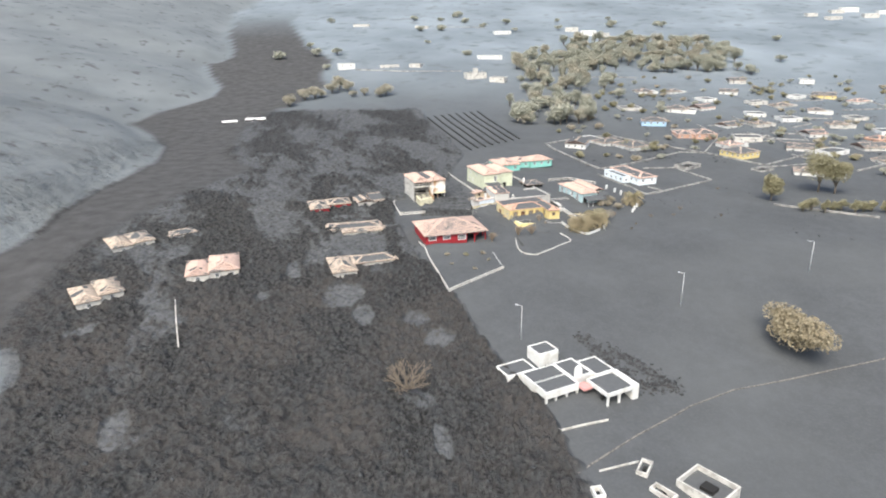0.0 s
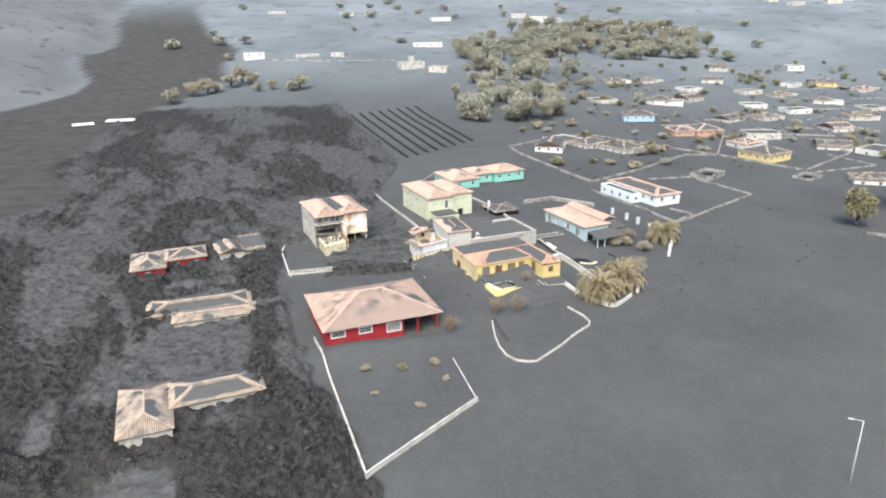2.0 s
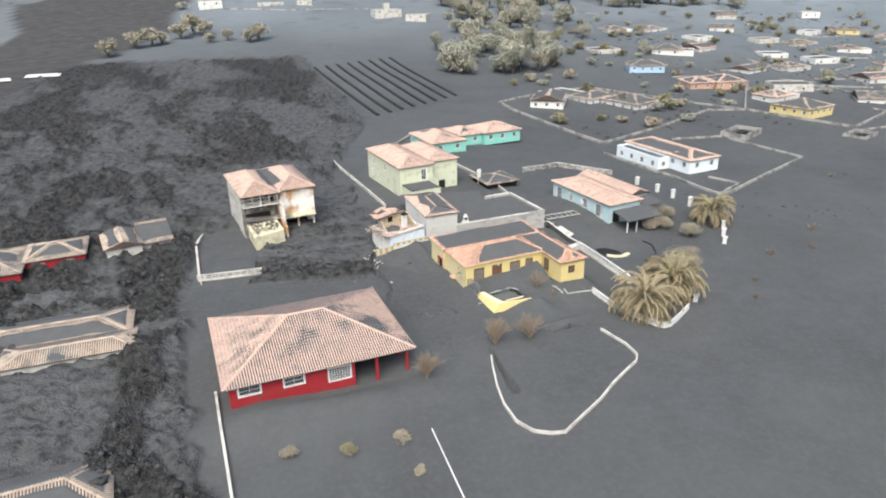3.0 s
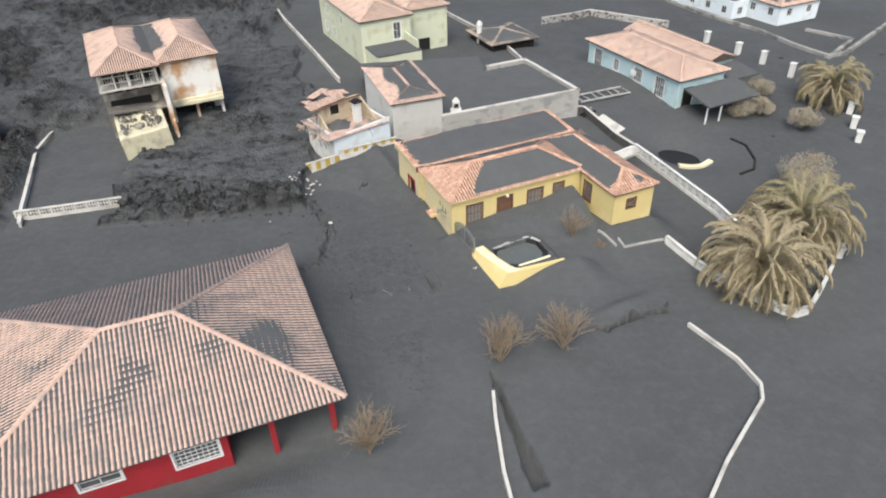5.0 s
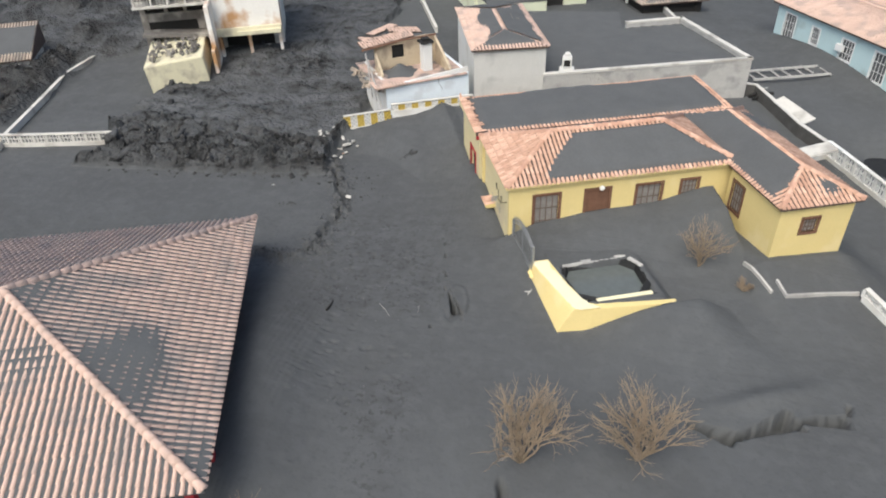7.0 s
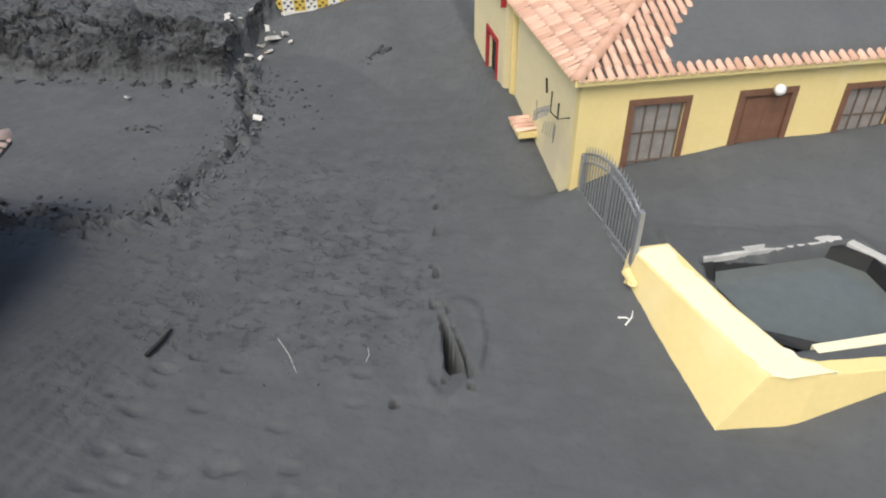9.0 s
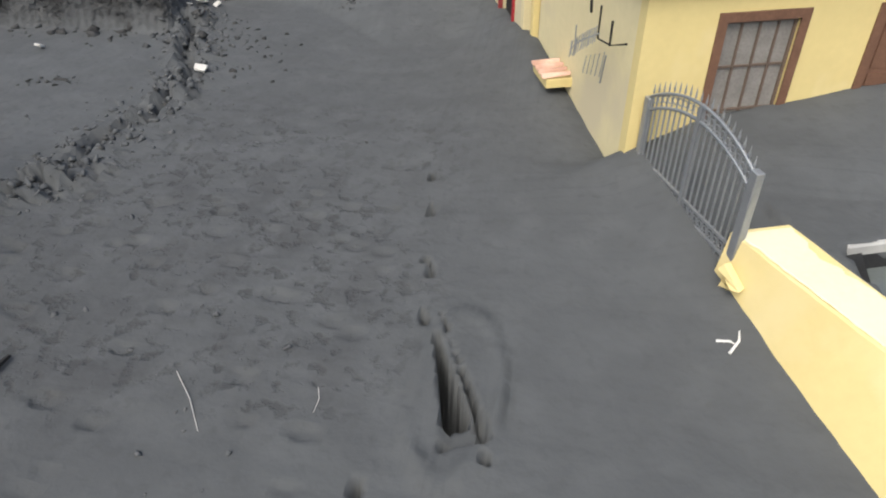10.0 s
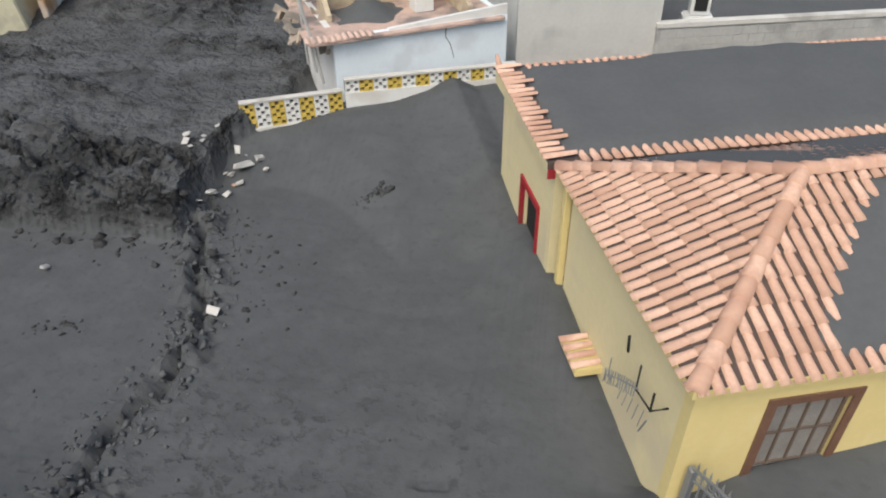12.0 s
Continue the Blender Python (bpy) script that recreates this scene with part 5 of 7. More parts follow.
        v, f = joined_tiles([Slope((-w, -d, 0.02), (1, 0, 0), (0, 1, 0), 2 * w, 0.0, lambda s, d=d: 2 * d)], 0.24, 0.42, None, k, 0.03)
        mesh_part("roof_tiles", v, f, M_TILE_PALE, slab, smooth=True, kind="stuff")
    bm = bmesh.new()
    tube(bm, [(-0.9, 3.2, 3.75), (2.5, 3.1, 4.15), (5.6, 3.2, 4.2)], 0.09, 5)
    part("eave_beam", bm, M_WOOD, root, "scorched eave beam")
    for x0, y0, x1, y1, za, zb in ((-0.6, 0.9, -0.9, 1.4, 0.2, 3.6), (-0.7, 1.9, -0.75, 2.6, 0.2, 3.7), (-0.5, 0.2, -0.95, 0.5, 0.0, 2.9)):
        bm = bmesh.new()
        tube(bm, [(x0, y0, za), ((x0 + x1) / 2 + 0.05, (y0 + y1) / 2, (za + zb) / 2), (x1, y1, zb)], 0.06, 5)
        part("leaning_post", bm, M_CONC, root)
    bm = bmesh.new()
    for i in range(46):
        c = Vector((rng.uniform(-1.2, 0.4), rng.uniform(0.6, 7.0), rng.uniform(0.9, 1.9)))
        s = rng.uniform(0.08, 0.3)
        box(bm, -s * 1.6, s * 1.6, -s * 0.6, s * 0.6, -s * 0.2, s * 0.2, Matrix.Translation(c) @ Euler((rng.random() * 6, rng.random() * 6, rng.random() * 6)).to_matrix().to_4x4())
    part("debris", bm, M_TILE_DUSTY, root, "broken tiles and boards")["kind"] = "stuff"


broken_house()


def blue_house():
    root = thing("blue_house", site(47.9, 235.0, 0.7, 20.5), "light blue long house with a salmon tiled hip roof", "house")
    win = [(1.2, 1.5, -0.7, 2.1, "grid"), (5.0, 1.0, -0.2, 1.4, "grid"), (8.8, 1.4, -0.3, 1.6, "grid"), (12.5, 1.5, -0.8, 2.2, "grid")]
    walls(root, (0, 6.6, 0, 16.2), -2.8, 2.0, M_BLUE, {"l": win, "f": [(0.8, 1.6, -1.4, 2.4, "dark"), (4.0, 1.6, -1.2, 1.6, "dark")]})
    roofed(root, (0, 6.6, 0, 16.2), 2.1, 17, "hip", 0.4, M_TILE_PALE, 0.25, seed=41)
    walls(root, (6.9, 11.0, 3.0, 17.5), -2.8, 1.8, M_BLUE)
    roofed(root, (6.9, 11.0, 3.0, 17.5), 1.9, 19, "gable_y", 0.3, M_TILE_PALE, 0.25, seed=42)
    bm = bmesh.new()
    box(bm, 0.2, 7.6, -4.4, -0.42, 1.25, 1.42, pose(0, 0, 0, 11, 0, 0))
    part("porch_roof", bm, M_ASH, root, "porch roof covered with ash")
    for x in (0.6, 2.6, 6.6):
        bm = bmesh.new()
        box(bm, x - 0.07, x + 0.07, -4.1, -3.96, -3.2, 0.42)
        part("porch_post", bm, M_ALU, root)
    bm = bmesh.new()
    box(bm, 7.1, 11.4, -0.6, 2.95, 0.9, 1.05, pose(0, 0, 0, 7, 0, 0))
    part("lean_to_roof", bm, M_ASH, root)
    bm = bmesh.new()
    box(bm, -0.32, -0.02, 6.9, 7.7, 0.3, 0.85)
    soften(bm, 0.02)
    part("air_conditioner", bm, M_ALU, root, "white air conditioner on the wall")


blue_house()


def simple_house(name, label, x, y, deg, eave, blocks, wall, tile, group="", win="plain", roof_pitch=18, ash_level=-0.02, seed=1, gap=0.25, base=-3.0):
    """A plain house seen from afar: blocks (x0, x1, y0, y1, roof kind, extra height)."""
    root = thing(name, site(x, y, eave, deg), label, "house", group)
    for k, (x0, x1, y0, y1, kind, up) in enumerate(blocks):
        level = ash_level
        if kind.endswith("*"):
            kind, level = kind[:-1], 0.07          # drowned in ash
        holes = {}
        for side, length in (("f", x1 - x0), ("l", y1 - y0), ("r", y1 - y0)):
            n = int(length // (3.2 if gap < 0.5 else 5.0))
            holes[side] = [(length * (i + 0.5) / n - 0.5, 1.0, up - 1.7, 1.1, win) for i in range(n)]
        walls(root, (x0, x1, y0, y1), base, up - 0.05, wall, holes)
        if kind == "flat":
            flat_roof(root, (x0, x1, y0, y1), up, wall, 0.4)
        else:
            roofed(root, (x0, x1, y0, y1), up, roof_pitch, kind, 0.3, tile, gap, None, seed=seed + k,
                   ash={i: level if level > 0.0 else patchy(level, seed + 3 * k + i, 3.0, 0.3) for i in range({"hip": 4, "lean": 1}.get(kind, 2))})
    return root


BURIED = "houses buried in the lava"
simple_house("buried_house", "white house with twin pale hip roofs, sunk in lava", -92.2, 150.2, 36, -1.4, [(0, 5.7, 0, 12, "hip", 0), (5.8, 11.4, 1.8, 13, "hip", 0.3)], M_OFFWHITE, M_TILE_DUSTY, BURIED, seed=2, ash_level=-0.03)
simple_house("buried_house", "cream house with twin orange hip roofs, sunk in lava", -70.0, 164.6, 17.5, 0.0, [(0, 5.8, 0, 12, "hip", 0), (6.0, 13.6, 0.2, 13, "hip", 0.5)], M_OFFWHITE, M_TILE_PALE, BURIED, seed=5, ash_level=-0.02)
simple_house("buried_house", "cream house with three low tiled roofs at the lava edge", -99.3, 185.2, 38, 0.9, [(0, 5.8, 0, 11, "hip", 0), (6.2, 12, 0.5, 11, "hip", 0.2), (17, 25, 1.5, 6, "hip", -0.2)], M_OFFWHITE, M_TILE_DUSTY, BURIED, seed=8, ash_level=-0.02)
simple_house("buried_house", "long pale house with ashy hip roofs", -47.3, 220.4, 17, 2.1, [(0, 6.2, 0, 10.5, "hip", 0), (6.4, 14.2, 3.5, 10.5, "hip*", 0.1)], M_RED, M_TILE_DUSTY, BURIED, seed=12, ash_level=-0.01)
simple_house("buried_house", "collapsed house with broken pale roof", -32.0, 229.0, 24, 2.0, [(0, 5.0, 0, 7, "gable_y", 0.1), (5.2, 9.5, 1, 6, "lean", -0.4)], M_OFFWHITE, M_TILE_DUSTY, BURIED, seed=15, ash_level=0.05)
simple_house("buried_house", "house buried to its roof, with a pale rim", -32.9, 198.0, 14, 0.9, [(0, 13.4, 0, 4.2, "hip", 0.0), (-4.5, 12.8, 4.4, 11.5, "hip*", -0.2)], M_OFFWHITE, M_TILE_DUSTY, BURIED, seed=19, ash_level=0.0, roof_pitch=14)
simple_house("buried_house", "L-shaped white house with brown tiled roofs in lava", -30.9, 167.0, 18, -0.3, [(0, 6.3, 0, 12.2, "hip", 0), (6.5, 18.6, 4.6, 11, "hip*", 0.2)], M_OFFWHITE, M_TILE_DUSTY, BURIED, seed=23, ash_level=-0.01)

VILLAGE = "houses of the village"
simple_house("turquoise_house", "turquoise house with orange tiled roofs", 22.5, 286.0, 20, 2.0, [(0, 9, 0, 13, "hip", 0), (9.2, 16, 5, 14, "hip", -0.2), (16.2, 26.5, 3.5, 13, "hip", 0)], M_TEAL, M_TILE_PALE, VILLAGE, seed=31)
simple_house("pale_blue_house", "pale blue long house with faded tiles", 77.0, 266.5, 20, 0.6, [(0, 8.5, 0, 21, "hip", 0), (-3.5, -0.2, 6, 20, "flat", -0.6)], M_PALEBLUE, M_TILE_PALE, VILLAGE, seed=35, ash_level=0.02)
simple_house("white_house", "cream single-storey house with an ash-covered roof", 59.5, 344.0, -20, 0.6, [(0, 10.5, 0, 13, "gable_y", 0)], M_WHITE, M_TILE_GREY, VILLAGE, seed=39, ash_level=0.07)
simple_house("white_house", "white L-shaped house covered with ash", 93.0, 339.0, 30, -1.2, [(0, 11.5, 0, 15, "hip", 0), (-5, 8, 15.2, 25, "hip", 0.3), (-7, 5, 25.2, 38, "flat", 0.1)], M_WHITE, M_TILE_GREY, VILLAGE, seed=41, ash_level=0.08)
simple_house("yellow_villa", "bright yellow house with an ashy roof", 141.0, 322.5, 26, -1.5, [(0, 13, 0, 13, "hip", 0)], M_YELLOW, M_TILE_GREY, VILLAGE, seed=45, ash_level=0.08)
simple_house("orange_house", "orange house with terracotta hip roofs", 127.0, 371.5, 0, -0.9, [(0, 9, 2, 13, "hip", 0), (9.2, 21, 0, 13, "hip", 0.4)], M_ORANGE, M_TILE_PALE, VILLAGE, seed=48, ash_level=0.01)
simple_house("bright_blue_house", "bright blue house with a grey roof", 115.0, 404.0, -10, 2.0, [(0, 14, 0, 10, "hip", 0)], M_SKYBLUE, M_TILE_GREY, VILLAGE, seed=52, ash_level=0.07)

# ---------- garden walls, street lamps ----------
def walk_points(points, step):
    out = []
    for (xa, ya), (xb, yb) in zip(points, points[1:]):
        n = max(1, int(math.hypot(xb - xa, yb - ya) / step))
        out += [(xa + (xb - xa) * i / n, ya + (yb - ya) * i / n) for i in range(n)]
    return out + [points[-1]]


def strip(bm, pts, width, lo, hi, lift=None):
    """A wall along pts, following the ground: from lo to hi above it."""
    rings = []
    for i, (x, y) in enumerate(pts):
        xa, ya = pts[max(i - 1, 0)]
        xb, yb = pts[min(i + 1, len(pts) - 1)]
        d = math.hypot(xb - xa, yb - ya)
        nx, ny = -(yb - ya) / d * width / 2, (xb - xa) / d * width / 2
        z = gz(x, y) + (lift(i / (len(pts) - 1)) if lift else 0.0)
        rings.append([bm.verts.new(p) for p in ((x + nx, y + ny, z + lo), (x - nx, y - ny, z + lo), (x - nx, y - ny, z + hi), (x + nx, y + ny, z + hi))])
    for a, b in zip(rings, rings[1:]):
        for k in range(4):
            bm.faces.new((a[k], a[(k + 1) % 4], b[(k + 1) % 4], b[k]))
    bm.faces.new(rings[0][::-1])
    bm.faces.new(rings[-1])


def garden_wall(points, height, label, width=0.22, material=M_WHITE, lift=None, group="garden walls", step=1.5, cap=True):
    pts = walk_points(points, step)
    root = thing("garden_wall", Matrix(), label, "wall", group)
    bm = bmesh.new()
    strip(bm, pts, width, -1.5, height, lift)
    part("wall", bm, material, root)
    if cap:
        bm = bmesh.new()
        strip(bm, pts, width + 0.08, height + 0.004, height + 0.07, lift)
        part("coping", bm, M_WHITE if material is M_WHITE else M_OFFWHITE, root)
    return root


garden_wall([(-9.0, 192.2), (0.15, 159.7)], 0.45, "long white garden wall beside the lava", material=M_OFFWHITE, width=0.18)
garden_wall([(15.3, 173.2), (12.9, 184.3)], 0.06, "thin kerb of the red house's yard", 0.12, cap=False)
garden_wall([(-19.8, 240.0), (-20.0, 233.0), (-17.0, 221.5), (-16.2, 219.0)], 0.45, "dirty white wall by the ruined house", material=M_OFFWHITE)
garden_wall([(24.3, 182.2), (25.6, 182.3), (30.6, 186.9), (32.8, 189.4), (36.9, 193.4), (37.4, 194.6), (36.9, 196.8), (35.0, 200.2)], 0.32, "curved white kerb wall of a buried plot", 0.2, M_OFFWHITE, cap=False)
garden_wall([(20.7, 195.6), (20.5, 193.5), (20.35, 190.0), (20.5, 187.0), (21.2, 184.3), (22.6, 182.7), (24.3, 182.2)], 0.32, "curved white kerb wall half hidden by ash", 0.2, M_OFFWHITE, cap=False)
garden_wall([(26.5, 275.5), (32.4, 259.9), (33.8, 252.0)], 0.5, "grey wall behind the green house", material=M_CONC)
garden_wall([(10.3, 247.6), (7.1, 257.8), (1.1, 276.2), (-2.0, 287.0)], 0.5, "white wall at the lava's edge", material=M_OFFWHITE)
garden_wall([(40.6, 269.4), (49.7, 274.5), (54.8, 270.6), (59.7, 266.8)], 1.0, "stone wall with a white coping", material=M_CONC)
bm = bmesh.new()
_rng = random.Random(19)
for (xa, ya), (xb, yb) in zip(((40.6, 269.4), (49.7, 274.5), (54.8, 270.6)), ((49.7, 274.5), (54.8, 270.6), (59.7, 266.8))):
    for _k in range(int(9 * math.hypot(xb - xa, yb - ya))):
        f = _rng.random()
        ang = math.degrees(math.atan2(yb - ya, xb - xa))
        px, py = xa + (xb - xa) * f, ya + (yb - ya) * f
        r = _rng.uniform(0.12, 0.24)
        box(bm, -r, r, -0.15 - _rng.uniform(0, 0.08), 0.1, -r * 0.7, r * 0.7, pose(px, py, gz(px, py) + _rng.uniform(-0.9, 0.9), 0, _rng.uniform(-20, 20), ang))
tagged(part("rubble_facing", bm, M_STONE, None), "rough rubble stones facing the garden wall", "stones", kind="stuff")
garden_wall([(20.0, 277.5), (14.0, 296.0), (20.0, 309.0), (46.0, 318.0)], 0.6, "white wall round the turquoise house", width=0.5, material=M_WALLSTONE, cap=False)
garden_wall([(50.6, 350.8), (53.0, 338.0), (62.0, 312.0), (67.8, 296.6)], 0.7, "white enclosure wall along the street", width=0.5, material=M_WALLSTONE, cap=False, step=3)
garden_wall([(50.6, 350.8), (68.0, 366.0), (88.8, 377.5), (110.0, 358.0), (129.2, 337.9), (116.7, 338.0), (95.0, 318.0), (67.8, 296.6)], 0.6, "white enclosure wall round an ashy plot", width=0.5, material=M_WALLSTONE, cap=False, step=3)
garden_wall([(64.6, 286.5), (68.3, 273.9), (72.5, 264.0), (74.0, 256.0), (75.8, 251.0), (79.0, 252.0), (94.0, 265.0), (111.5, 279.2), (102.7, 302.4), (88.0, 300.0)], 0.5, "white enclosure wall with a rounded corner", width=0.5, material=M_WALLSTONE, cap=False, step=3)
garden_wall([(129.2, 337.9), (147.0, 370.2), (179.7, 380.4), (182.7, 337.9), (147.9, 310.5), (129.2, 337.9)], 0.7, "white enclosure wall round the yellow villa", width=0.5, material=M_WALLSTONE, cap=False, step=3)
garden_wall([(75.8, 250.7), (84.0, 258.0), (80.0, 263.5)], 0.4, "low white wall of a corner bed", width=0.5, material=M_WALLSTONE, cap=False)


def pierced_wall(points, height, label, panel=0.95, lift=0.0, material=M_WHITE, low=0.3):
    """A wall with a pierced upper band between a base and a coping: posts and slim balusters."""
    pts = walk_points(points, panel)
    root = thing("balustrade_wall", Matrix(), label, "wall", "pierced walls")
    bm = bmesh.new()
    strip(bm, pts, 0.22, -1.5, low)
    part("base", bm, material, root)
    bm = bmesh.new()
    strip(bm, pts, 0.26, height - 0.09, height)
    part("coping", bm, material, root)
    for (xa, ya), (xb, yb) in zip(pts, pts[1:]):
        z = (gz(xa, ya) + gz(xb, yb)) / 2
        ang = math.degrees(math.atan2(yb - ya, xb - xa))
        ln = math.hypot(xb - xa, yb - ya)
        bm = bmesh.new()
        box(bm, -0.09, 0.09, -0.1, 0.1, low - 0.05, height - 0.05)
        for k in range(1, 4):
            x = ln * k / 4
            box(bm, x - 0.035, x + 0.035, -0.05, 0.05, low - 0.05, height - 0.05)
        zz = (low + height) / 2 - 0.04
        box(bm, 0.09, ln - 0.09, -0.04, 0.04, zz - 0.04, zz + 0.04)
        part("panel", bm, material, root, at=pose(xa, ya, z, 0, 0, ang))
    return root


pierced_wall([(0.15, 159.7), (15.3, 173.2)], 0.75, "white pierced garden wall in front of the red house", 1.2, material=M_OFFWHITE)
pierced_wall([(-16.9, 220.2), (-5.2, 221.15)], 0.95, "dirty cream pierced wall cut off by the lava", material=M_OFFWHITE)
pierced_wall([(39.9, 225.4), (43.2, 214.0), (43.6, 211.0)], 1.2, "white pierced balustrade wall by the pool")
pierced_wall([(36.9, 209.4), (38.2, 206.9), (39.6, 204.3), (42.3, 201.1), (43.2, 200.7), (44.2, 201.0), (46.5, 203.2), (48.6, 205.4)], 0.75, "curved white pierced wall round the palms", 0.8, low=0.35)


def street_lamp(x, y, height, deg, label, reach=1.1):
    root = thing("street_lamp", site(x, y, gz(x, y) - 0.8, deg), label, "street lamp", "street lamps")
    h = height + 0.8
    bm = bmesh.new()
    tube(bm, [(0, 0, 0), (0, 0, h * 0.5), (0, 0, h)], [0.11, 0.09, 0.06], 8)
    part("pole", bm, M_LAMP, root, smooth=True)
    bm = bmesh.new()
    tube(bm, [(0, 0, h - 0.02), (reach * 0.5, 0, h + 0.10), (reach, 0, h + 0.12)], [0.05, 0.04, 0.04], 6)
    part("arm", bm, M_LAMP, root)
    bm = bmesh.new()
    box(bm, reach - 0.1, reach + 0.6, -0.16, 0.16, h + 0.06, h + 0.2)
    soften(bm, 0.05, 2)
    part("lantern", bm, M_LAMP, root)


street_lamp(59.3, 156.8, 8.8, 160, "grey street lamp standing in deep ash")
street_lamp(16.6, 137.0, 8.2, 150, "grey street lamp beside the lava flow")
street_lamp(102.9, 179.0, 8.8, 170, "distant grey street lamp in ash")
bm = bmesh.new()
tube(bm, [(-60.3, 132.3, gz(-60.3, 132.3) - 1), (-63.0, 139.5, -0.5), (-65.4, 146.0, 1.6)], [0.16, 0.14, 0.11], 8)
pole = thing("wooden_pole", Matrix(), "bleached utility pole leaning out of the lava", "utility pole")
part("pole", bm, M_OFFWHITE, pole, smooth=True)

# The shade on this wall's face is put into its dark colour.
garden_wall([(36.7, 235.0), (37.4, 234.9), (38.9, 228.3), (40.0, 225.6)], 0.9, "dark wall with a thin pale coping behind the yellow house", material=M_SHADE_GREY)

# ---------- the yellow house's yard ----------
HOUSE = site(20.1, 211.6, 0, 18.7)


def pool_wall():
    root = thing("pool_wall", HOUSE, "yellow corner wall with a broad worn pale top, banked with ash", "wall")
    rng = random.Random(12)
    bm = bmesh.new()
    outline = [(0.22, -2.75), (0.30, -4.8), (0.38, -6.75), (2.0, -6.95), (4.2, -6.9), (6.2, -6.8)]
    ledge = [(0.45, -2.68), (0.86, -4.8), (1.3, -6.62), (2.2, -6.72), (4.2, -6.72), (6.2, -6.7)]
    tops = [0.88, 0.9, 0.92, 0.86, 0.72, 0.58]
    inner = [(1.3, -2.7), (1.62, -4.8), (2.0, -6.3), (2.4, -6.42), (4.2, -6.45), (6.2, -6.5)]
    rows = []
    for i in range(41):
        k, f = min(i // 8, 4), i / 8 - min(i // 8, 4)
        (xo, yo), (xl, yl), (xi, yi) = [tuple(p[k][c] * (1 - f) + p[k + 1][c] * f for c in (0, 1)) for p in (outline, ledge, inner)]
        z = tops[k] * (1 - f) + tops[k + 1] * f + rng.uniform(-0.008, 0.008)
        ring = [(xo, yo, -1.6)] + [(xo + (xl - xo) * g, yo + (yl - yo) * g, -0.5 + (z + 0.48) * g) for g in (0.0, 0.33, 0.66, 1.0)]
        ring += [(xl + 0.05 * (xi - xl), yl + 0.05 * (yi - yl), z), (xi, yi, z + 0.02), (xi, yi, -0.6)]
        rows.append([bm.verts.new(p) for p in ring])
    for a, b in zip(rows, rows[1:]):
        for k in range(7):
            bm.faces.new((a[k], b[k], b[k + 1], a[k + 1]))
    bm.faces.new(rows[0])
    bm.faces.new(rows[-1][::-1])
    part("wall", bm, M_YELLOW, root)
    bm = bmesh.new()
    rows = []
    for i in range(34):
        y = -2.78 - 3.98 * i / 33
        inner_x = np.interp(-y, [2.78, 3.4, 4.2, 5.0, 5.8, 6.4, 6.76], [1.28, 1.22, 1.5, 1.62, 1.84, 2.1, 2.5])
        z = np.interp(-y, [2.75, 4.8, 6.8], [0.88, 0.9, 0.92])
        xo = np.interp(-y, [2.78, 4.8, 6.62, 6.76], [0.47, 0.88, 1.32, 1.6]) + 0.05 * rng.random()
        rows.append([bm.verts.new((xo, y, z + 0.012)), bm.verts.new((xo + 0.02, y, z + 0.028)), bm.verts.new((inner_x + rng.uniform(-0.05, 0.05), y, z + 0.034)), bm.verts.new((inner_x + 0.03, y, z - 0.05))])
    for a, b in zip(rows, rows[1:]):
        for k in range(3):
            bm.faces.new((a[k], b[k], b[k + 1], a[k + 1]))
    part("worn_top", bm, M_PALE_TOP, root, "flaking cream paint on the wall top")
    bm = bmesh.new()
    tube(bm, [(0.36, -2.9, 0.1), (0.36, -3.25, 0.35), (0.3, -2.95, 0.5)], 0.1, 5)
    part("broken_edge", bm, M_YELLOW, root)
    return root


pool_wall()


def yard_pool():
    root = thing("pool", HOUSE, "small garden pool with black liner and concrete rim", "pool")
    bm = bmesh.new()
    ring = [(2.3, -3.35), (4.7, -3.3), (5.25, -3.9), (5.2, -5.0), (4.6, -5.75), (3.0, -5.8), (2.15, -5.2), (1.95, -4.0)]
    bm.faces.new([bm.verts.new((3.6 + (x - 3.6) * 1.07, -4.55 + (y + 4.55) * 1.08, 0.42)) for x, y in reversed(ring)])
    part("water", bm, M_WATER, root, "still grey water")
    bm = bmesh.new()
    lo = [bm.verts.new((x, y, 0.1)) for x, y in ring]
    hi = [bm.verts.new((3.6 + (x - 3.6) * 1.12, -4.55 + (y + 4.55) * 1.14, 0.72 + 0.05 * math.sin(5 * x))) for x, y in ring]
    out = [bm.verts.new((3.6 + (x - 3.6) * 1.32, -4.55 + (y + 4.55) * 1.3, 0.66)) for x, y in ring]
    n = len(ring)
    for i in range(n):
        j = (i + 1) % n
        bm.faces.new((lo[j], lo[i], hi[i], hi[j]))
        bm.faces.new((hi[j], hi[i], out[i], out[j]))
    part("liner", bm, M_BLACKTANK, root, "black pool liner dusted with ash")
    for (x0, y0, x1, y1, nm, mt) in ((1.9, -3.1, 5.2, -3.02, "rim", M_CONC), (2.6, -6.05, 5.3, -6.0, "rim", M_PALE_TOP), (5.3, -3.2, 5.65, -4.0, "rim", M_CONC)):
        bm = bmesh.new()
        ang = math.degrees(math.atan2(y1 - y0, x1 - x0))
        box(bm, 0, math.hypot(x1 - x0, y1 - y0), -0.11, 0.11, 0.62, 0.80, pose(x0, y0, 0, 0, 0, ang))
        soften(bm, 0.02)
        part(nm, bm, mt, root)


yard_pool()


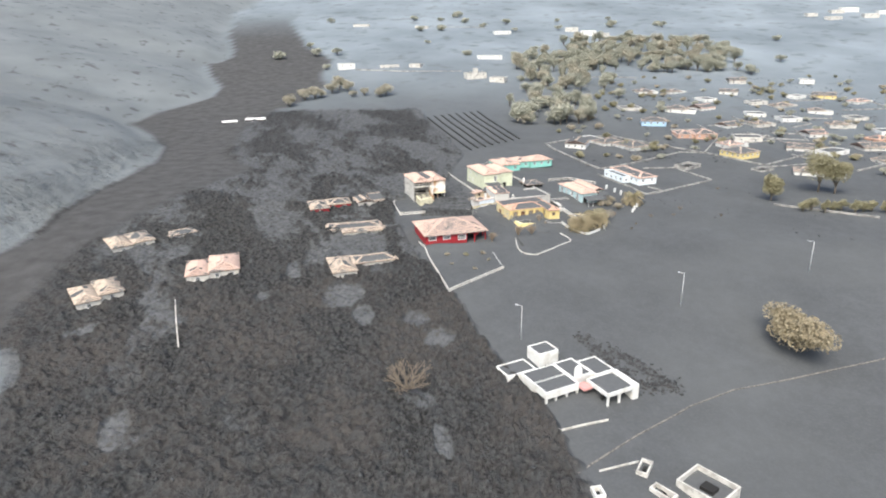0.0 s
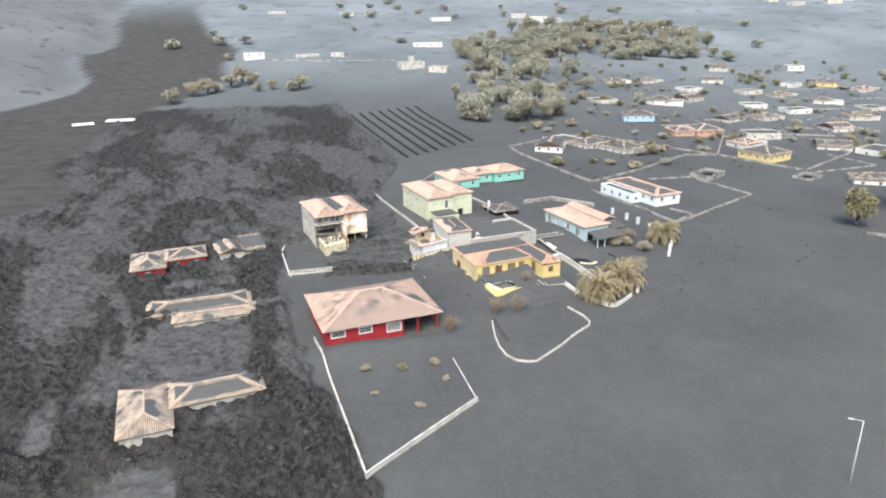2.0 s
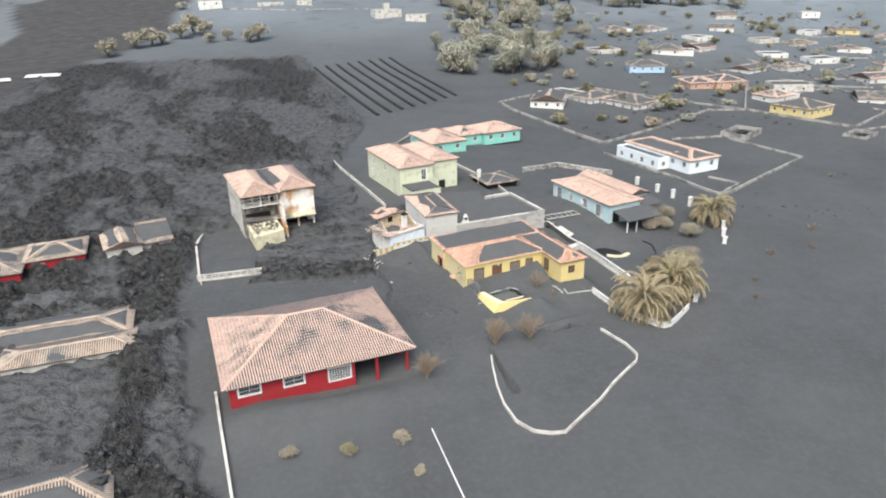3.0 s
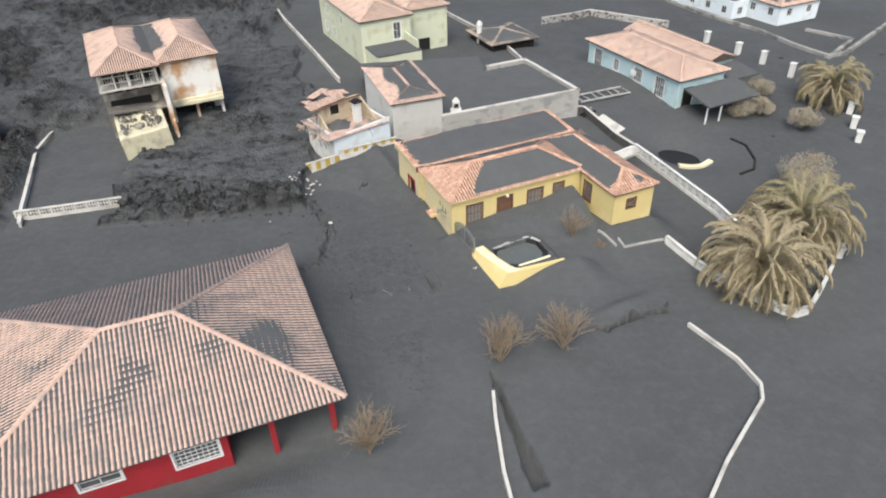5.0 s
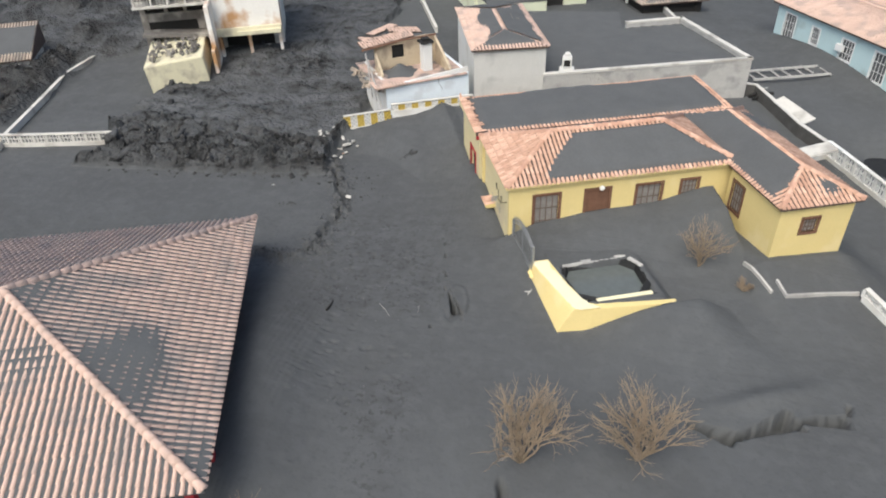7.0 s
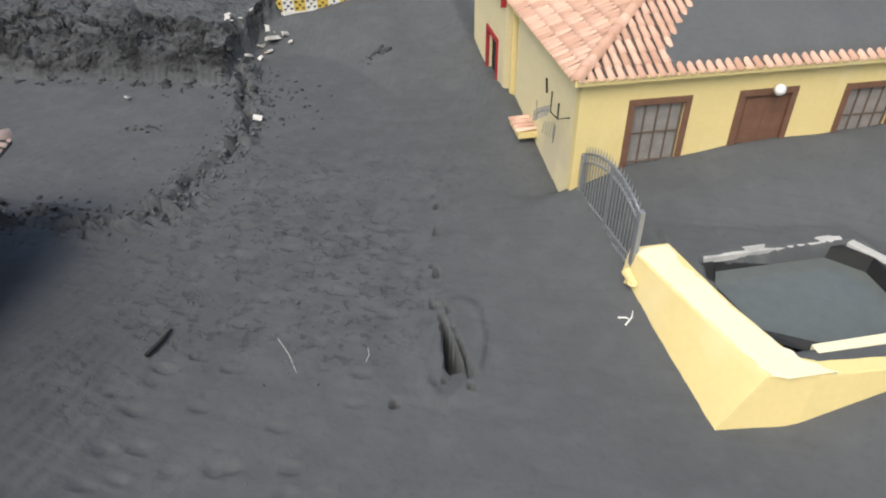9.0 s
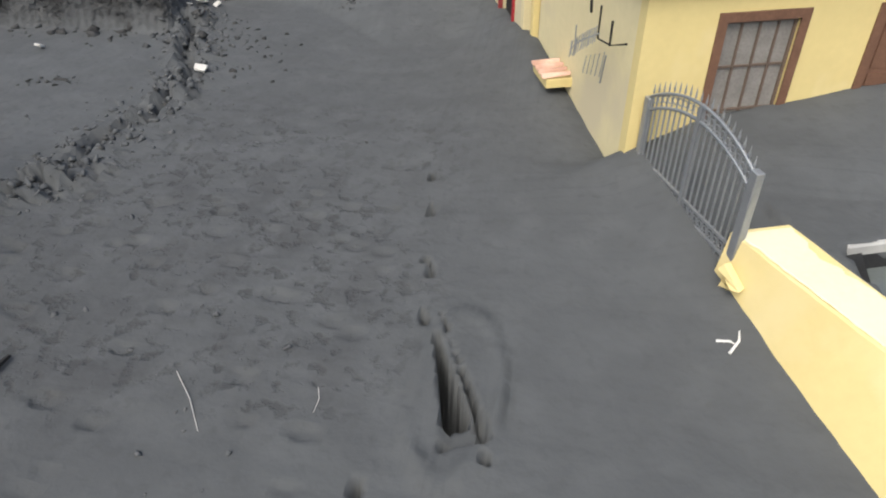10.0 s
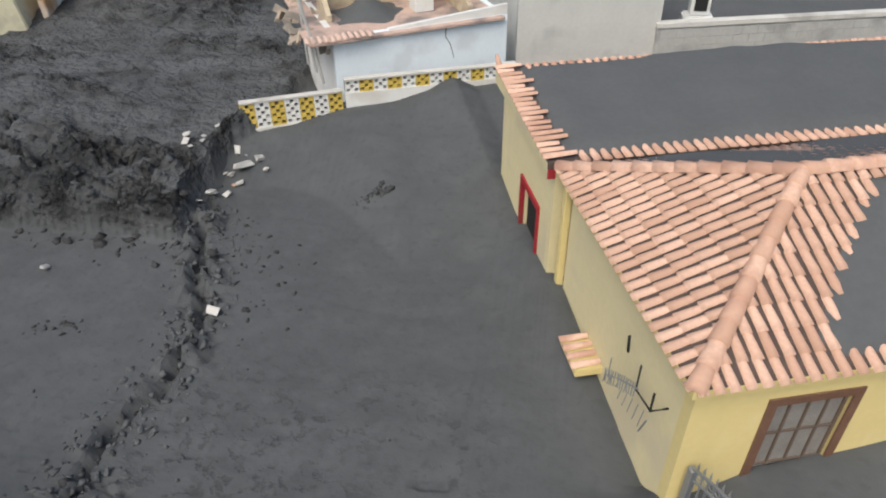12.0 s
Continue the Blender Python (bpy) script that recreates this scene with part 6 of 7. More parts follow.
def gate():
    root = thing("driveway_gate", pose(20.33, 211.76, 0.0, 0, 0, -67.2), "grey arched steel gate with spearheads, sunk in ash", "gate")
    w = 2.95

    def arch(x):
        return 1.66 + 0.46 * math.sin(math.pi * min(max(x / w, 0), 1)) ** 0.8 + 0.04 * x

    for x0, x1 in ((-0.02, 0.11), (w - 0.12, w + 0.04)):
        bm = bmesh.new()
        box(bm, x0, x1, -0.06, 0.06, -0.6, arch(x0) + 0.05)
        soften(bm, 0.012)
        part("post", bm, M_STEEL, root)
    for k, dz in ((0, 0.0), (1, -0.24)):
        bm = bmesh.new()
        tube(bm, [(w * i / 24, 0, arch(w * i / 24) + dz) for i in range(25)], 0.028, 6)
        part("top_rail", bm, M_STEEL, root, smooth=True)
    for z in (0.62, 0.40):
        bm = bmesh.new()
        box(bm, 0.05, w - 0.05, -0.02, 0.02, z, z + 0.045)
        part("bottom_rail", bm, M_STEEL, root)
    bm = bmesh.new()
    box(bm, w / 2 - 0.035, w / 2 + 0.035, -0.03, 0.03, 0.2, arch(w / 2) + 0.02)
    part("meeting_stile", bm, M_STEEL, root)
    n = 21
    for i in range(1, n):
        x = w * i / n
        if abs(x - w / 2) < 0.06:
            continue
        top = arch(x)
        bm = bmesh.new()
        tube(bm, [(x, 0, 0.2), (x, 0, top)], 0.016, 6)
        # spearhead above the arch
        tip = [bm.verts.new((x + a, b, top + c)) for a, b, c in ((0.03, 0, 0.08), (0, 0.02, 0.08), (-0.03, 0, 0.08), (0, -0.02, 0.08))]
        peak, foot = bm.verts.new((x, 0, top + 0.22)), bm.verts.new((x, 0, top - 0.01))
        for a in range(4):
            bm.faces.new((tip[a], tip[(a + 1) % 4], peak)), bm.faces.new((tip[(a + 1) % 4], tip[a], foot))
        part("bar", bm, M_STEEL, root)
        # scroll ring between the arched rails, and another by the ground
        for z, r in ((top - 0.12, 0.055), (0.53, 0.045)):
            bm = bmesh.new()
            tube(bm, [(x - w / n / 2 + r * math.cos(a), 0, z + r * math.sin(a)) for a in [math.pi * 2 * q / 8 for q in range(9)]], 0.010, 4)
            part("scroll", bm, M_STEEL, root)


gate()


def ornament_wall():
    """White wall topped with pierced blocks, white and ochre by turns."""
    kinds = {}
    for tag, mat, cols, rows_, w, h in (("tall", M_WHITE, 3, 6, 0.46, 0.86), ("tall_o", M_OCHRE, 3, 6, 0.46, 0.86), ("low", M_WHITE, 3, 3, 0.46, 0.42), ("low_o", M_OCHRE, 3, 3, 0.46, 0.42)):
        bm = bmesh.new()
        e = 0.035
        holes = []
        for i in range(cols):
            for k in range(rows_):
                if (i + k) % 2 == 0:
                    x, z = e + (w - 2 * e) * i / cols, e + (h - 2 * e) * k / rows_
                    holes.append((x + 0.008, x + (w - 2 * e) / cols - 0.008, z + 0.01, z + (h - 2 * e) / rows_ - 0.01))
        wall_cells(bm, w, 0.0, h, 0.14, holes)
        me = bpy.data.meshes.new("pierced_block")
        bm.to_mesh(me)
        bm.free()
        me.materials.append(mat)
        kinds[tag] = me
    root = thing("ornamental_wall", Matrix(), "white garden wall with white and ochre pierced blocks, broken off by lava", "wall")
    spans = (((7.55, 222.95), (10.95, 224.62), 1.0, "tall", 0.42), ((11.0, 224.72), (16.4, 226.9), 1.76, "low", 0.55))
    for (xa, ya), (xb, yb), z, kind, base in spans:
        ang = math.degrees(math.atan2(yb - ya, xb - xa))
        ln = math.hypot(xb - xa, yb - ya)
        bm = bmesh.new()
        box(bm, 0, ln, 0, 0.2, -1.2 if kind == "low" else 0.5, z, pose(xa, ya, 0, 0, 0, ang))
        part("base", bm, M_WHITE, root)
        n = int(ln / 0.47)
        h = 0.86 if kind == "tall" else 0.42
        for i in range(n):
            if kind == "tall" and i == 0:
                continue
            shared("pierced_block", kinds[kind + ("_o" if i % 2 else "")], root, pose(xa, ya, z, 0, 0, ang) @ Matrix.Translation((0.02 + i * 0.47, 0.03, 0)))
        bm = bmesh.new()
        box(bm, 0.5 if kind == "tall" else 0, ln, -0.02, 0.22, z + h, z + h + 0.06, pose(xa, ya, 0, 0, 0, ang))
        part("coping", bm, M_OFFWHITE, root)
        # Dark board added behind the holes, in place of the shade inside them.
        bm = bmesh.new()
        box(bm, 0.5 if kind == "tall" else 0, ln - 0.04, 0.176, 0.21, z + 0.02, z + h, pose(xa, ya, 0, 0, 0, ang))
        part("backing", bm, M_SHADE_GREY, root, "added dark board painting the shade in the block holes")


M_OCHRE = paint("ochre_block", (0.55, 0.40, 0.09), 0.85, vary=0.1, scale=2.0)
ornament_wall()


def walled_terrace():
    root = thing("walled_terrace", Matrix(), "grey walled terrace filled with ash, with a white roof vent", "terrace")
    pts = [(21.3, 230.1), (36.35, 234.5), (32.7, 244.8), (28.0, 243.2)]
    for a, b in zip(pts, pts[1:]):
        bm = bmesh.new()
        ang = math.degrees(math.atan2(b[1] - a[1], b[0] - a[0]))
        ln = math.hypot(b[0] - a[0], b[1] - a[1])
        box(bm, -0.12, ln + 0.12, -0.15, 0.15, -1.8, 2.62, pose(a[0], a[1], 0, 0, 0, ang))
        part("wall", bm, M_CONC, root)
        bm = bmesh.new()
        for k in range(int(ln / 0.62)):
            for row in range(3):
                x0 = 0.31 * (row % 2) + 0.62 * k
                box(bm, x0 + 0.012, min(x0 + 0.608, ln), -0.165, -0.14, 1.62 + 0.31 * row, 1.92 + 0.31 * row)
        part("blockwork", bm, M_CONC, root, "rows of grey concrete blocks", at=pose(a[0], a[1], 0, 0, 0, ang))["kind"] = "stuff"
        bm = bmesh.new()
        box(bm, -0.16, ln + 0.16, -0.2, 0.2, 2.624, 2.78)
        part("coping", bm, M_OFFWHITE, root, at=pose(a[0], a[1], 0, 0, 0, ang))
    xs, ys = np.linspace(13.0, 37.5, 80), np.linspace(229.5, 248.5, 62)
    X, Y = np.meshgrid(xs, ys)
    Z = 2.3 + 0.12 * fractal(X, Y, 5.0, 3, 77) - 0.25 * bump(X, Y, 31.5, 237.5, 1.4, 0.9)
    inside = lambda x, y: (-(x - 21.3) * 0.281 + (y - 230.1) * 0.960 > 0.0) and ((x - 36.35) * 0.943 + (y - 234.5) * 0.334 < 0.0) and (y < 243.0 + 0.34 * (x - 28) if x > 27.5 else y < 248) and (x - 16.25) * 0.970 + (y - 228.85) * 0.242 > 0.6 and ((x - 16.25) * 0.970 + (y - 228.85) * 0.242 > 5.4 or -(x - 16.25) * 0.242 + (y - 228.85) * 0.970 > 1.2)
    verts, faces, index = [], [], {}
    for j in range(61):
        for i in range(79):
            if inside(X[j, i] + 0.15, Y[j, i] + 0.15):
                ids = []
                for q in ((j, i), (j, i + 1), (j + 1, i + 1), (j + 1, i)):
                    if q not in index:
                        index[q] = len(verts)
                        verts.append((X[q], Y[q], Z[q]))
                    ids.append(index[q])
                faces.append(tuple(ids))
    mesh_part("ash_fill", verts, faces, M_ASH, root, "smooth ash filling the terrace", True)
    bm = bmesh.new()
    box(bm, 22.3, 23.4, 231.4, 232.3, 1.9, 2.6), box(bm, 22.5, 23.2, 231.55, 232.15, 2.6, 3.5), box(bm, 22.65, 23.05, 231.65, 232.05, 3.5, 3.75)
    soften(bm, 0.06, 2)
    vent = part("vent", bm, M_WHITE, root, "white ventilation cowl")
    # Near-black plate painting the shade in the cowl's mouth.
    bm = bmesh.new()
    box(bm, 22.62, 23.08, 231.52, 231.545, 2.8, 3.25)
    part("vent_opening", bm, M_DARK, vent)


walled_terrace()


def ash_roofed_shed():
    root = thing("shed", site(30.6, 255.8, 0, 18), "dark shed with an ash-laden roof and white chimney", "shed")
    walls(root, (0.2, 6.6, 0.2, 7.0), -2.0, 0.9, M_DARK, {"f": [(0.6, 2.2, -0.8, 1.5, "dark"), (3.4, 2.4, -0.8, 1.5, "dark")]})
    roofed(root, (0.0, 6.8, 0.0, 7.2), 0.95, 13, "hip", 0.3, M_TILE_GREY, 0.3, None, seed=77, ridge=False, ash={i: 0.16 for i in range(4)})
    bm = bmesh.new()
    tube(bm, [(0.4, 4.6, -1), (0.4, 4.6, 2.4), (0.4, 4.6, 2.45), (0.4, 4.6, 2.9)], [0.36, 0.36, 0.5, 0.2], 10)
    part("chimney", bm, M_WHITE, root)


ash_roofed_shed()

# white gate posts along the street
for i, (x, y, h) in enumerate(((62.3, 259.1, 1.5), (64.3, 253.6, 1.5), (65.7, 249.4, 1.6), (66.8, 244.3, 1.7), (67.7, 233.2, 1.2), (65.9, 229.7, 1.2), (64.4, 226.5, 1.1), (51.5, 210.2, 1.0), (50.4, 207.4, 0.9))):
    bm = bmesh.new()
    box(bm, -0.32, 0.32, -0.3, 0.3, -1.0, h)
    box(bm, -0.4, 0.4, -0.38, 0.38, h, h + 0.12)
    soften(bm, 0.02)
    tagged(part("wall_pillar", bm, M_WHITE, None, at=site(x, y, gz(x, y), 20 + 7 * i)), "white square wall pillar standing in ash", "pillar", "street pillars")

# sunken pool behind the balustrade
bm = bmesh.new()
bmesh.ops.create_circle(bm, cap_ends=True, segments=28, radius=1.0, matrix=pose(44.9, 226.5, gz(44.9, 226.5) + 0.45, 0, 0, -48) @ Matrix.Diagonal((3.8, 2.5, 1, 1)))
tagged(part("sunken_pool", bm, M_BLACKTANK, None), "dark sunken pool basin ringed by ash", "pool")
bm = bmesh.new()
strip(bm, walk_points([(43.6, 223.0), (44.6, 222.9), (46.0, 223.4), (47.6, 224.5)], 0.6), 0.6, -0.8, 0.3)
tagged(part("pool_edging", bm, M_PALE_TOP, None), "cream edging slab of the sunken pool", "kerb")
bm = bmesh.new()
strip(bm, walk_points([(48.8, 220.8), (50.6, 221.6), (51.6, 223.4), (52.1, 226.4), (51.2, 228.0)], 0.5), 0.2, -0.5, 0.16)
tagged(part("edging", bm, M_DARK, None), "dark curved edging strip in the ash", "kerb")

# ladder-like pergola frame lying by the terrace
pergola = thing("pergola_frame", pose(37.9, 237.6, gz(40, 240) + 0.3, 0, 0, 16) @ Matrix.Diagonal((0.87, 0.95, 1.0, 1.0)), "grey timber frame lying flat on the ash", "frame")
for y in (0.0, 2.0):
    bm = bmesh.new()
    box(bm, 0, 7.6, y, y + 0.16, 0, 0.16)
    part("beam", bm, M_CONC, pergola)
for i in range(7):
    bm = bmesh.new()
    box(bm, 0.2 + 1.2 * i, 0.3 + 1.2 * i, 0.16, 2.0, 0.03, 0.13, pose(0, 0, 0, 0, 0, 4 if i % 2 else -3))
    part("rung", bm, M_CONC, pergola)

# thin kerbs and boards that break the ash in the yard
for k, (pts, w, h, mat, lab) in enumerate((([(31.8, 211.0), (32.7, 209.0)], 0.12, 0.14, M_CONC, "thin concrete kerb in the yard"),
                                           ([(33.0, 209.6), (33.3, 208.8), (36.8, 209.7)], 0.12, 0.16, M_CONC, "thin concrete kerb meeting the white wall"),
                                           ([(36.8, 223.5), (38.0, 224.1), (39.8, 225.4)], 0.6, 0.9, M_WHITE, "white curved canopy edge"))):
    bm = bmesh.new()
    strip(bm, walk_points(pts, 0.5), w, -0.5, h)
    tagged(part("kerb", bm, mat, None), lab, "kerb")

# white awning slab behind the yellow house
bm = bmesh.new()
box(bm, 0, 3.0, 0, 1.1, 0, 0.14, pose(0, 0, 0, 4, -5, 0))
soften(bm, 0.06, 2)
tagged(part("awning", bm, M_OFFWHITE, None, at=pose(36.6, 221.2, 0.9, 0, 0, 22)), "white curved canopy slab beside the yellow house", "awning")
bm = bmesh.new()
box(bm, 0, 3.4, 0, 3.0, -1.5, 1.4)
yroom = thing("outbuilding", pose(33.4, 219.6, 0.0, 0, 0, 20), "small yellow outbuilding behind the house", "outbuilding")
part("wall", bm, M_YELLOW, yroom)
bm = bmesh.new()
box(bm, -0.15, 3.55, -0.15, 3.15, 1.404, 1.52)
part("roof", bm, M_ASH, yroom)

bm = bmesh.new()
box(bm, 0, 3.6, 0, 0.9, 0, 0.1, pose(0, 0, 0, 20, 4, 0))
soften(bm, 0.02)
tagged(part("broken_slab", bm, M_OFFWHITE, None, at=pose(37.9, 231.9, 0.35, 0, 0, -68)), "broken white slab leaning in the sunken yard", "slab")
rng = random.Random(91)
for i in range(9):
    x, y = 37.6 + rng.uniform(-0.6, 1.0), 235.2 + rng.uniform(-1.2, 1.4)
    bm = bmesh.new()
    s = rng.uniform(0.15, 0.4)
    box(bm, -s, s, -s * 0.4, s * 0.4, -0.05, 0.05)
    tagged(part("broken_board", bm, (M_DARK, M_OFFWHITE, M_CONC)[i % 3], None, at=pose(x, y, gz(x, y) + 0.25, rng.uniform(-40, 40), rng.uniform(-40, 40), rng.uniform(0, 180))), "broken board in the sunken yard", "debris", "broken boards")

# ---------- loose rock and broken crust ----------
def rock_shapes(n, seed):
    """Angular stones: hulls of a few random points, some of them slabs."""
    rng = random.Random(seed)
    out = []
    for k in range(n):
        bm = bmesh.new()
        flat = (0.9, 0.6, 0.35)[k % 3]
        for _ in range(10):
            d = Vector((rng.gauss(0, 1), rng.gauss(0, 1), rng.gauss(0, 1))).normalized() * rng.uniform(0.7, 1.15)
            bm.verts.new((d.x * 1.15, d.y * 0.8, d.z * flat))
        hull = bmesh.ops.convex_hull(bm, input=list(bm.verts))
        bmesh.ops.delete(bm, geom=[v for v in bm.verts if not v.link_faces], context="VERTS")
        tilt = Euler((rng.uniform(-0.6, 0.6), rng.uniform(-0.6, 0.6), 0)).to_matrix()
        bm.verts.index_update()
        vs = np.array([(tilt @ v.co)[:] for v in bm.verts])
        fs = np.array([[v.index for v in f.verts] for f in bm.faces])
        bm.free()
        out.append((vs, fs))
    return out


ROCKS = rock_shapes(18, 2)


def scatter(name, label, xy, sizes, seed, material=M_ROCK, sink=0.25):
    """Many loose stones as one object, laid on the ground."""
    rng = np.random.RandomState(seed)
    z = ground_z(xy[:, 0], xy[:, 1])
    V, F, base = [], [], 0
    for i, (x, y) in enumerate(xy):
        vs, fs = ROCKS[rng.randint(len(ROCKS))]
        a = rng.rand() * 6.28
        c, s = math.cos(a), math.sin(a)
        k = sizes[i] * (0.8 + 0.4 * rng.rand(3))
        p = vs * k
        V.append(np.stack([x + p[:, 0] * c - p[:, 1] * s, y + p[:, 0] * s + p[:, 1] * c, z[i] + p[:, 2] + sizes[i] * sink], -1))
        F.append(fs + base)
        base += len(vs)
    V, F = np.concatenate(V), np.concatenate(F)
    me = bpy.data.meshes.new(name)
    me.vertices.add(len(V))
    me.vertices.foreach_set("co", V.astype(np.float32).ravel())
    me.loops.add(F.size)
    me.loops.foreach_set("vertex_index", F.astype(np.int32).ravel())
    me.polygons.add(len(F))
    me.polygons.foreach_set("loop_start", np.arange(0, F.size, 3, dtype=np.int32))
    me.update(calc_edges=True)
    me.materials.append(material)
    return tagged(new(name, me), label, "rocks", kind="stuff")


def sown(n, x0, x1, y0, y1, seed, keep):
    rng = np.random.RandomState(seed)
    p = np.stack([rng.uniform(x0, x1, n), rng.uniform(y0, y1, n)], -1)
    return p[rng.rand(n) < keep(p[:, 0], p[:, 1])]


def rough_of(x, y):
    return lava_mask(x, y) * (1 - 0.9 * channel_mask(x, y)) * (1 - 0.9 * ash_patch(x, y))


p = sown(16000, -95, 30, 84, 240, 5, lambda x, y: rough_of(x, y) ** 2 * (0.25 + 0.75 * smooth01(fractal(x, y, 8.0, 2, 15) + 0.4)))
scatter("lava_blocks", "dark jagged blocks on the lava flow", p, 0.10 + 0.5 * np.random.RandomState(3).rand(len(p)) ** 4, 6, sink=0.0)
p = sown(2600, -24, 12, 217, 262, 7, lambda x, y: np.clip(rough_of(x, y), 0, 1) ** 2 * smooth01(0.35 + 1.4 * fractal(x, y, 3.5, 3, 16)))
scatter("lava_rubble", "rough dark lava rubble between the houses", p, 0.04 + 0.24 * np.random.RandomState(4).rand(len(p)) ** 4, 8, sink=-0.1)
p = sown(4200, -11, 10.5, 216.5, 224, 17, lambda x, y: smooth01(1 - np.abs(y - 218.7 - 0.02 * (x + 1) - 0.8 * fractal(x, y, 4.0, 2, 3)) / 2.0) * smooth01((x + 8) / 4) * smooth01((10.2 - x) / 1.5))
scatter("lava_front", "broken lava front with jagged clods over the wall", p, 0.03 + 0.20 * np.random.RandomState(9).rand(len(p)) ** 4, 18, sink=0.0)


p = sown(6000, -34, -6, 140, 236, 51, lambda x, y: rough_of(x, y) ** 2 * smooth01(0.5 + 1.5 * fractal(x, y, 6.0, 3, 58)) * smooth01((x - flow_edge(y) + 16) / 8))
scatter("lava_levee", "jagged dark levee of lava blocks along the flow's edge", p, 0.10 + 0.65 * np.random.RandomState(13).rand(len(p)) ** 3.5, 52, sink=0.05)


def crack_line(points, n, spread_, seed, small, big, name, label, material=M_ROCK):
    rng = np.random.RandomState(seed)
    pts = np.array(walk_points(points, 0.1))
    q = pts[rng.randint(len(pts), size=n)] + rng.normal(0, spread_, (n, 2))
    scatter(name, label, q, small + (big - small) * rng.rand(n) ** 2.5, seed + 1, material, sink=0.1)


crack_line(CRACK, 1300, 0.5, 61, 0.015, 0.13, "crust_fragments", "grey slabs of ash crust along a crack", M_ASH)
crack_line(CRACK, 420, 0.3, 31, 0.02, 0.13, "crust_fragments", "line of broken ash crust fragments")
crack_line([(9.0, 219.6), (10.6, 217.4), (11.4, 216.0)], 110, 0.5, 33, 0.02, 0.10, "crust_fragments", "scattered fragments of ash crust")
crack_line([(12.6, 220.6), (13.15, 221.0)], 46, 0.13, 36, 0.03, 0.17, "crust_fragments", "broken clod sticking out of the ash bank")
crack_line([(6.0, 214.6), (7.2, 214.9)], 30, 0.12, 35, 0.03, 0.11, "crust_fragments", "dark fragments on the ash")
crack_line([(30.8, 138.9), (35.3, 129.3), (39.3, 121.0), (46.9, 122.4), (44.0, 126.0), (37.0, 134.0)], 1500, 1.2, 37, 0.1, 0.6, "ash_clods", "dark broken crust ridge on the ash")
p = sown(420, 3, 16, 200, 216, 39, lambda x, y: smooth01(fractal(x, y, 4.0, 2, 19) + 0.3))
scatter("ash_clods", "small clods and prints in the ash", p, 0.02 + 0.05 * np.random.RandomState(5).rand(len(p)) ** 2, 40, M_ASH)

# pale debris by the lava front
rng = random.Random(44)
for i in range(26):
    x, y = rng.gauss(8.2, 0.8), rng.gauss(221.4, 0.9)
    if i < 6:
        x, y = ((10.2, 215.7), (5.1, 216.7), (7.9, 220.6), (8.4, 221.9), (8.0, 222.5), (8.8, 222.3))[i]
    s = rng.uniform(0.02, 0.075) if i > 5 else (0.10, 0.08, 0.10, 0.17, 0.09, 0.10)[i]
    bm = bmesh.new()
    box(bm, -s * 1.6, s * 1.6, -s, s, -s * 0.35, s * 0.35)
    for v in bm.verts:
        v.co += Vector((rng.uniform(-1, 1), rng.uniform(-1, 1), rng.uniform(-0.4, 0.4))) * s * 0.4
    tagged(part("debris_fragment", bm, (M_OFFWHITE, M_CONC, M_TILE if i > 20 else M_OFFWHITE, M_OFFWHITE)[i % 4], None, at=pose(x, y, gz(x, y, True) + s * 0.6 + 0.05, rng.uniform(-25, 25), rng.uniform(-25, 25), rng.uniform(0, 360))),
           "small broken fragment of rendered masonry on lava", "debris", "masonry debris")

# sticks and wires on the ash
for i, (x0, y0, x1, y1, r, lab) in enumerate(((11.98, 205.4, 12.05, 206.25, 0.055, "dark splintered board lying on the ash"), (14.27, 206.46, 14.96, 205.63, 0.009, "thin pale wire on the ash"), (16.18, 206.5, 16.24, 206.1, 0.007, "thin pale wire on the ash"),
                                             (21.34, 207.75, 21.5, 208.1, 0.022, "white bent bracket by the yellow wall"), (21.2, 207.95, 21.42, 207.9, 0.02, "white bent bracket by the yellow wall"))):
    bm = bmesh.new()
    za, zb = gz(x0, y0, True), gz(x1, y1, True)
    tube(bm, [(x0, y0, za + r), ((x0 + x1) / 2 + 0.05, (y0 + y1) / 2, (za + zb) / 2 + r + 0.03), (x1, y1, zb + r)], [r, r * 0.9, r * 0.5], 5)
    tagged(part("stick", bm, (M_DARK, M_CONC, M_CONC, M_WHITE, M_WHITE, M_ROCK)[i], None), lab, "debris")

# rows of furrows in the far field
for i in range(8):
    a = np.array((-14.2, 425.3)) * (1 - i / 7) + np.array((18.0, 441.0)) * i / 7
    b = np.array((10.6, 334.3)) * (1 - i / 7) + np.array((37.7, 362.1)) * i / 7
    bm = bmesh.new()
    pts = walk_points([tuple(a), tuple(b)], 6)
    strip(bm, pts, 1.0, -0.3, 0.35)
    tagged(part("furrow", bm, M_DARK, None), "long dark straight furrow of a buried plantation", "furrow", "plantation furrows")

